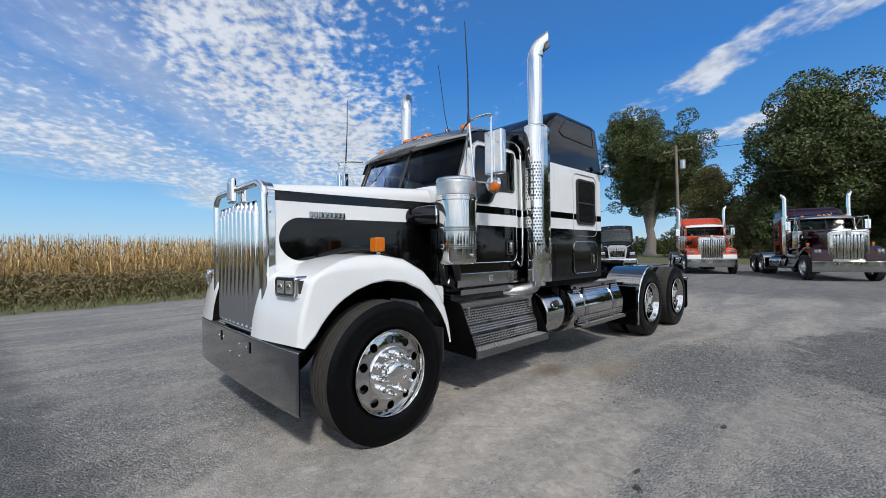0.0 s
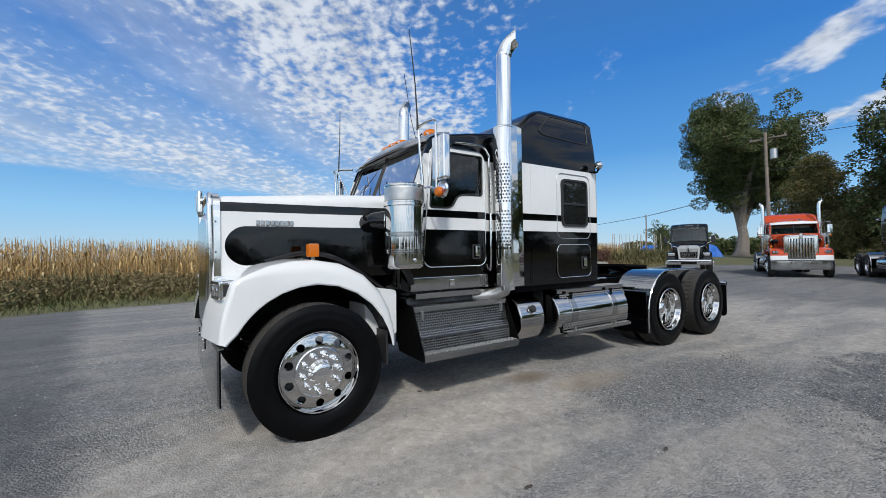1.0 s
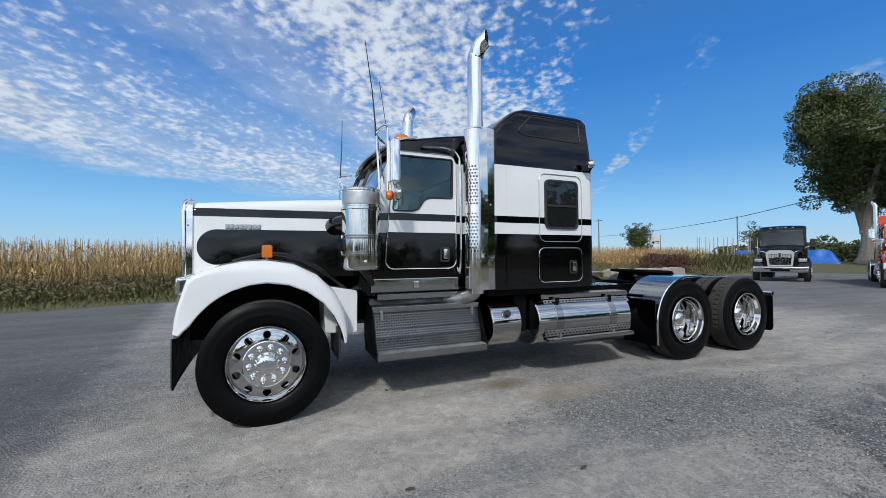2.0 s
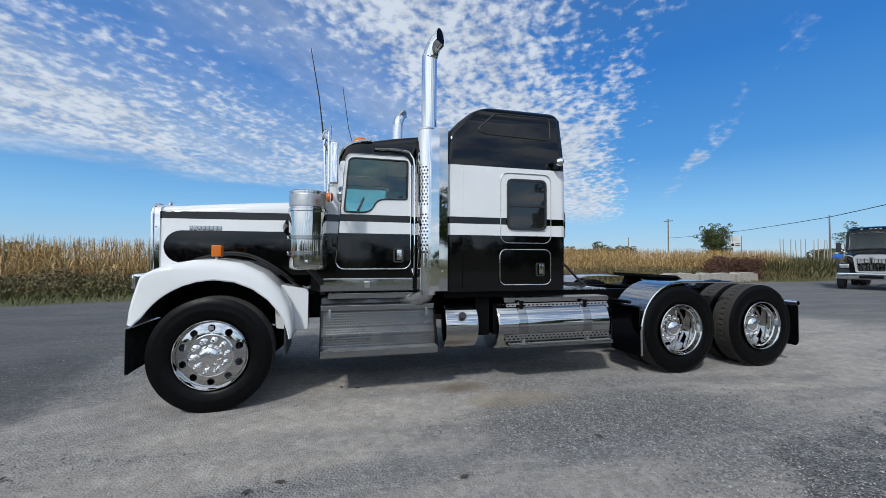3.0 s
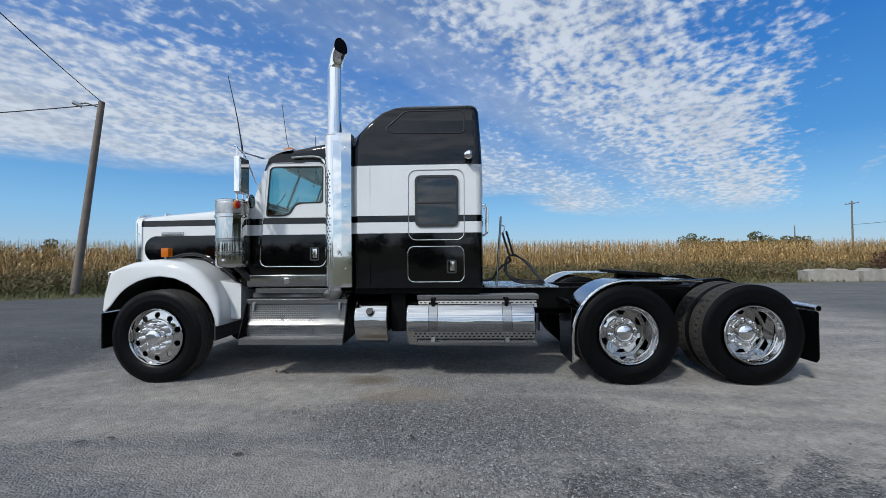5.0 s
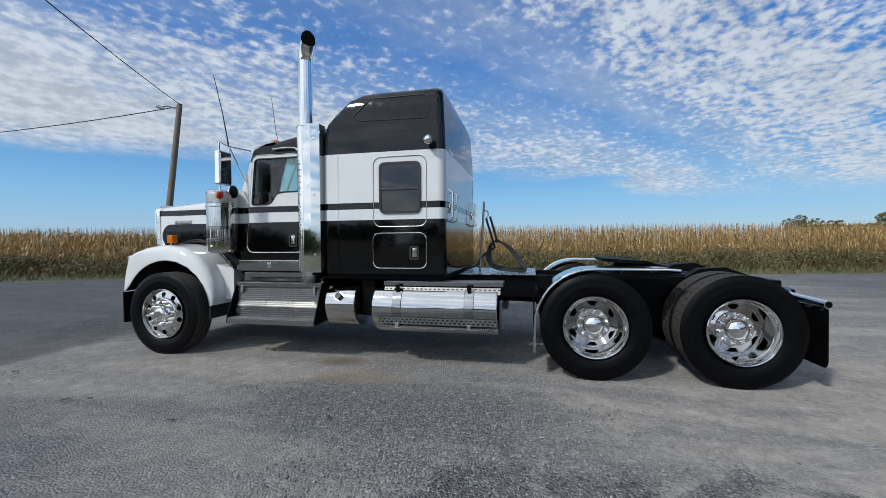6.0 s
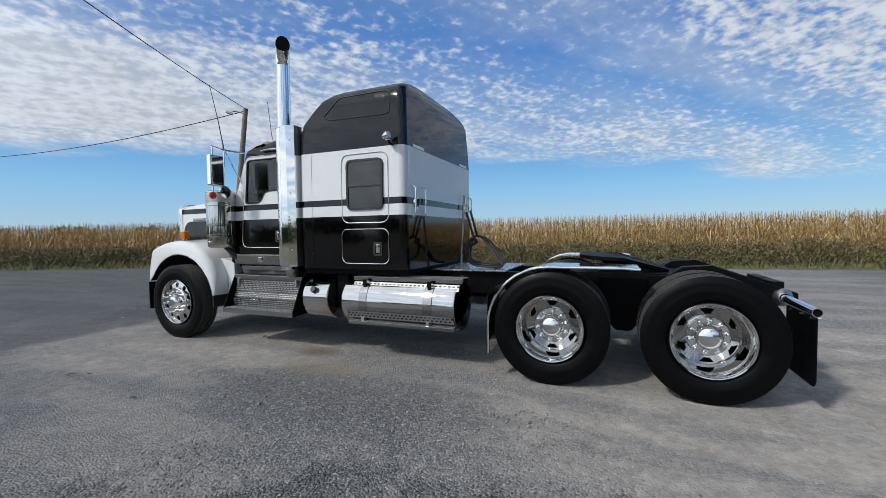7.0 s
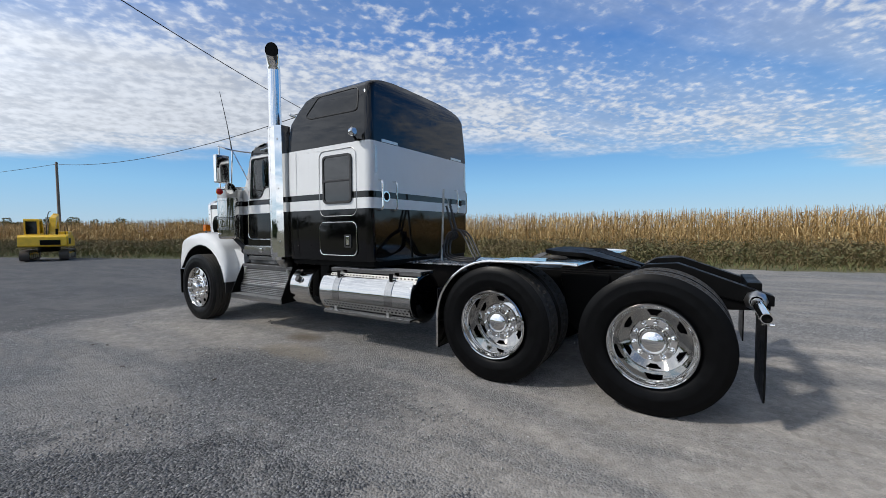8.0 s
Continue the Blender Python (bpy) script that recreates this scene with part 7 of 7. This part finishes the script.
def concrete_block(long, seed):
    h = long / 2
    bm = prism(round_poly([(-h, 0), (h, 0), (h, 0.52), (h * 0.62, 0.52), (h * 0.55, 0.6), (h * 0.2, 0.6), (h * 0.12, 0.54), (-h * 0.3, 0.54), (-h * 0.38, 0.6), (-h * 0.7, 0.6), (-h * 0.78, 0.52), (-h, 0.52)], 0.02), -0.32, 0.32, "y", 0.03)
    bmesh.ops.subdivide_edges(bm, edges=bm.edges[:], cuts=2)
    shift = Vector((seed * 5.0, 0, 0))
    for v in bm.verts:
        q = v.co * 2.5 + shift
        v.co += Vector((noise.noise(q), noise.noise(q + Vector((5, 0, 0))), noise.noise(q + Vector((0, 7, 0))) * (v.co.z > 0.05))) * 0.04
    return tagged(part("concrete_block", bm, M_CONCRETE), "weathered pale concrete barrier block on the dirt", "concrete block", "row of barrier blocks")


def build_blocks():
    for seed, x, y, long, turn in ((1, 21.25, 14.75, 2.25, -3), (2, 24.0, 14.85, 2.85, 4), (3, 26.6, 15.05, 2.0, 7)):
        concrete_block(long, seed).matrix_basis = pose(x, y, -0.02, 0, 0, turn)


build_blocks()

# ---------- beyond the lot ----------
M_POST = worn("white painted post", (0.62, 0.62, 0.6), 0.7)
M_STAKE = worn("bleached stake wood", (0.4, 0.37, 0.32), 0.85)
M_TARP = worn("blue tarpaulin", (0.01, 0.12, 0.5), 0.45, 0.0, 3, 0.3, 0.4)
rng = np.random.default_rng(21)
first = None
for k in range(15):
    az = radians(29.0 + 0.42 * k + rng.normal(0, 0.1))
    d = rng.uniform(56, 66)
    m = pose(0.5 + d * math.cos(az), -5.2 + d * math.sin(az), 0, rng.normal(0, 2), rng.normal(0, 2), 0)
    if first is None:
        first = tagged(part("stake", rod((0, 0, -0.1), (0, 0, 3.6), 0.05, 8, r2=0.035), M_STAKE), "slim pale upright stake beyond the corn", "post", "stakes beyond the corn")
        first.matrix_basis = m
    else:
        copy_thing(first, m)
for x, y, w, h in ((69, 34.6, 2.2, 2.5), (80.3, 30.5, 2.8, 2.5)):
    bm = bmesh.new()
    bmesh.ops.create_grid(bm, x_segments=24, y_segments=16, size=1.0)
    for v in bm.verts:
        e = max(abs(v.co.x), abs(v.co.y))
        z = h * (1 - e**3) * (0.85 + 0.3 * noise.noise((v.co.x * 3, v.co.y * 3, x)))
        v.co = Vector((v.co.x * w * 0.6, v.co.y * w, max(-0.02, z)))
    ob = tagged(part("tarp_heap", bm, M_TARP), "heap covered with blue tarpaulin on the far grass", "tarp heap")
    ob.matrix_basis = pose(x, y, 0, 0, 0, 20)


def far_woods(name, az0, az1, dist, height, seed, label, eye=(2.0, -5.0), leaf=None, gap=0.0):
    r = np.random.default_rng(seed)
    cs, rs = [], []
    for a in np.arange(az0, az1, 0.22):
        if noise.noise((a * 0.3, seed, 0)) < gap:
            continue
        d = dist + r.normal(0, 6)
        h = height * (0.75 + 0.6 * noise.noise((a * 0.9, seed, 4.0))) * r.uniform(0.7, 1.05)
        for z in np.arange(0.8, h, 1.8):
            cs.append((eye[0] + d * math.cos(radians(a)) + r.normal(0, 1), eye[1] + d * math.sin(radians(a)) + r.normal(0, 1), z))
            rs.append(r.uniform(0.9, 2.4))
    V, F = leaf_clumps(cs, rs, 45, 0.34, r)
    mesh_stuff(name, V, F, leaf or LEAF_BROWN, label, "woods")


far_woods("distant_woods", 50.5, 61, 190, 9.0, 31, "low dark woods far beyond the corn", gap=-0.6)
far_woods("distant_woods", -14, 13.5, 112, 15.0, 39, "dark understory behind the parked trucks", (-2.0, -4.0), LEAF_GREEN)
far_woods("distant_woods", 13.5, 24, 125, 5.0, 40, "low bushes behind the grass strip", (-2.0, -4.0), LEAF_GREEN, gap=-0.3)
far_woods("distant_woods", 24, 33, 130, 4.5, 33, "bushes beyond the grass strip", gap=-0.3)
far_woods("distant_woods", 120, 175, 240, 7.5, 35, "far low tree line on the flat horizon", (6.9, -4.6), gap=-0.05)
far_woods("distant_woods", 172, 205, 160, 7, 37, "far low tree line on the flat horizon", (6.9, -4.6), gap=-0.2)

# a small farm sign and shed roof by the round tree
sg = tagged(part("field_sign", box(-0.05, 0.05, -1.05, 1.05, 5.75, 7.0, 0.02), M_POST), "white two-panel field sign on posts with faded marks", "sign")
sg.matrix_basis = pose(93.6, 70.3, 0, 0, 0, 39)
part("lower_panel", box(-0.05, 0.05, -1.05, 1.05, 4.35, 5.65, 0.02), M_POST, sg)
for y in (-1.1, 1.1):
    part("post", rod((0, y, -0.1), (0, y, 7.0), 0.09, 8), M_POLE, sg)
part("mark", rod((-0.07, 0.55, 5.0), (-0.05, 0.55, 5.0), 0.32, 16), M_BLACK, sg, "dark round mark")
for z in (4.75, 5.15):
    part("bar", box(-0.062, -0.05, -0.9, 0.1, z, z + 0.16, 0.004), M_BLACK, sg)

# wind-break behind the camera, mirrored in the paint and chrome
grp = "windbreak trees across the lot"
t1 = tree("deciduous_tree", (-30, -44, 0), 3.0, 3.2, 0.6, 41, LEAF_GREEN, "dark green windbreak tree across the lot", 70, 70, 0.2, 0.02, group=grp)
t2 = tree("deciduous_tree", (-20, -46, 0), 2.7, 3.0, 0.5, 43, LEAF_GREEN, "dark green windbreak tree across the lot", 70, 70, 0.2, 0.02, group=grp)
for k in range(22):
    x = -52 + k * 4.9
    copy_thing((t1, t2)[k % 2], pose(x + 2.5 * math.sin(k * 2.1), -45 + 2.5 * math.cos(k * 1.7), 0, 0, 0, 67 * k))

big = tree("deciduous_tree", (52, -36, 0), 14.0, 8.0, 2.2, 45, LEAF_GREEN, "dark green tree at the lot's far corner", 110, 90, 0.24, 0.02, group=grp)
for x, y, a in ((56, -26, 70), (44, -46, 140), (34, -52, 200), (60, -14, 260)):
    copy_thing(big, pose(x, y, 0, 0, 0, a))

# ---------- loose stones ----------
def build_pebbles():
    rng = np.random.default_rng(77)
    n = 90000
    x = np.concatenate([rng.uniform(-5, 11, n // 3), rng.uniform(-2.5, 8.5, n - n // 3)])
    y = np.concatenate([rng.uniform(-6.5, 4, n // 3), rng.uniform(-4.9, -1.2, n - n // 3)])
    heaped = np.zeros(n)
    for cx, cy, rx, ry in LOOSE:
        heaped = np.maximum(heaped, np.clip(1.6 - 1.3 * np.hypot((x - cx) / rx, (y - cy) / ry), 0, 1))
    keep = np.array([noise.noise((a * 0.5, b * 0.5, 9.0)) for a, b in zip(x, y)]) + rng.normal(0, 0.25, n) + 0.75 * heaped > 0.32
    x, y = x[keep], y[keep]
    n = len(x)
    ground_z = np.array([settle(float(p), float(q)) for p, q in zip(x, y)])
    s = np.clip(rng.lognormal(-5.3, 0.36, n), 0.003, 0.013)
    base = np.array([[1, 0, 0], [0, 1, 0], [-1, 0, 0], [0, -1, 0], [0, 0, 0.8], [0, 0, -0.6]], float)
    tri = np.array([[0, 1, 4], [1, 2, 4], [2, 3, 4], [3, 0, 4], [1, 0, 5], [2, 1, 5], [3, 2, 5], [0, 3, 5]])
    a = rng.uniform(0, 2 * math.pi, n)
    B = base[None] * (1 + rng.normal(0, 0.22, (n, 6, 3))) * s[:, None, None] * rng.uniform(0.7, 1.3, (n, 1, 3))
    c, d = np.cos(a)[:, None], np.sin(a)[:, None]
    V = np.stack([B[..., 0] * c - B[..., 1] * d + x[:, None], B[..., 0] * d + B[..., 1] * c + y[:, None], B[..., 2] + s[:, None] * 0.15 - 0.006 + ground_z[:, None]], -1)
    F = (tri[None] + np.arange(n)[:, None, None] * 6).reshape(-1, 3)
    k = Mat("loose gravel", (0.3, 0.3, 0.3), 0.85, Diffuse_Roughness=0.5)
    k.set("Base Color", k.ramp(k.island(), (0.0, (0.09, 0.09, 0.095)), (0.5, (0.22, 0.219, 0.218)), (1.0, (0.43, 0.42, 0.405))))
    mesh_stuff("loose_gravel", V.reshape(-1, 3), F, k.m, "scattered small grey stones on the lot", "gravel")


build_pebbles()
M_LEAFDRY = worn("dry brown leaf", (0.06, 0.05, 0.04), 0.9)
for k, (x, y) in enumerate(((0.78, -2.67), (0.6, -2.74), (1.18, -0.72), (1.35, -0.8), (1.9, -2.9), (-0.9, -2.2), (3.1, -2.6))):
    bm = bmesh.new()
    bmesh.ops.create_grid(bm, x_segments=4, y_segments=3, size=0.5)
    for v in bm.verts:
        v.co = Vector((v.co.x * 0.06, v.co.y * 0.03 * (1 - abs(v.co.x)), 0.012 * noise.noise((v.co.x * 4, v.co.y * 4, k)) + 0.008))
    bmesh.ops.solidify(bm, geom=bm.faces[:], thickness=0.003)
    tagged(part("clod", bm, M_LEAFDRY), "small dark clod of dirt lying on gravel", "dirt clod").matrix_basis = pose(x, y, settle(x, y), 0, 0, 50 * k)
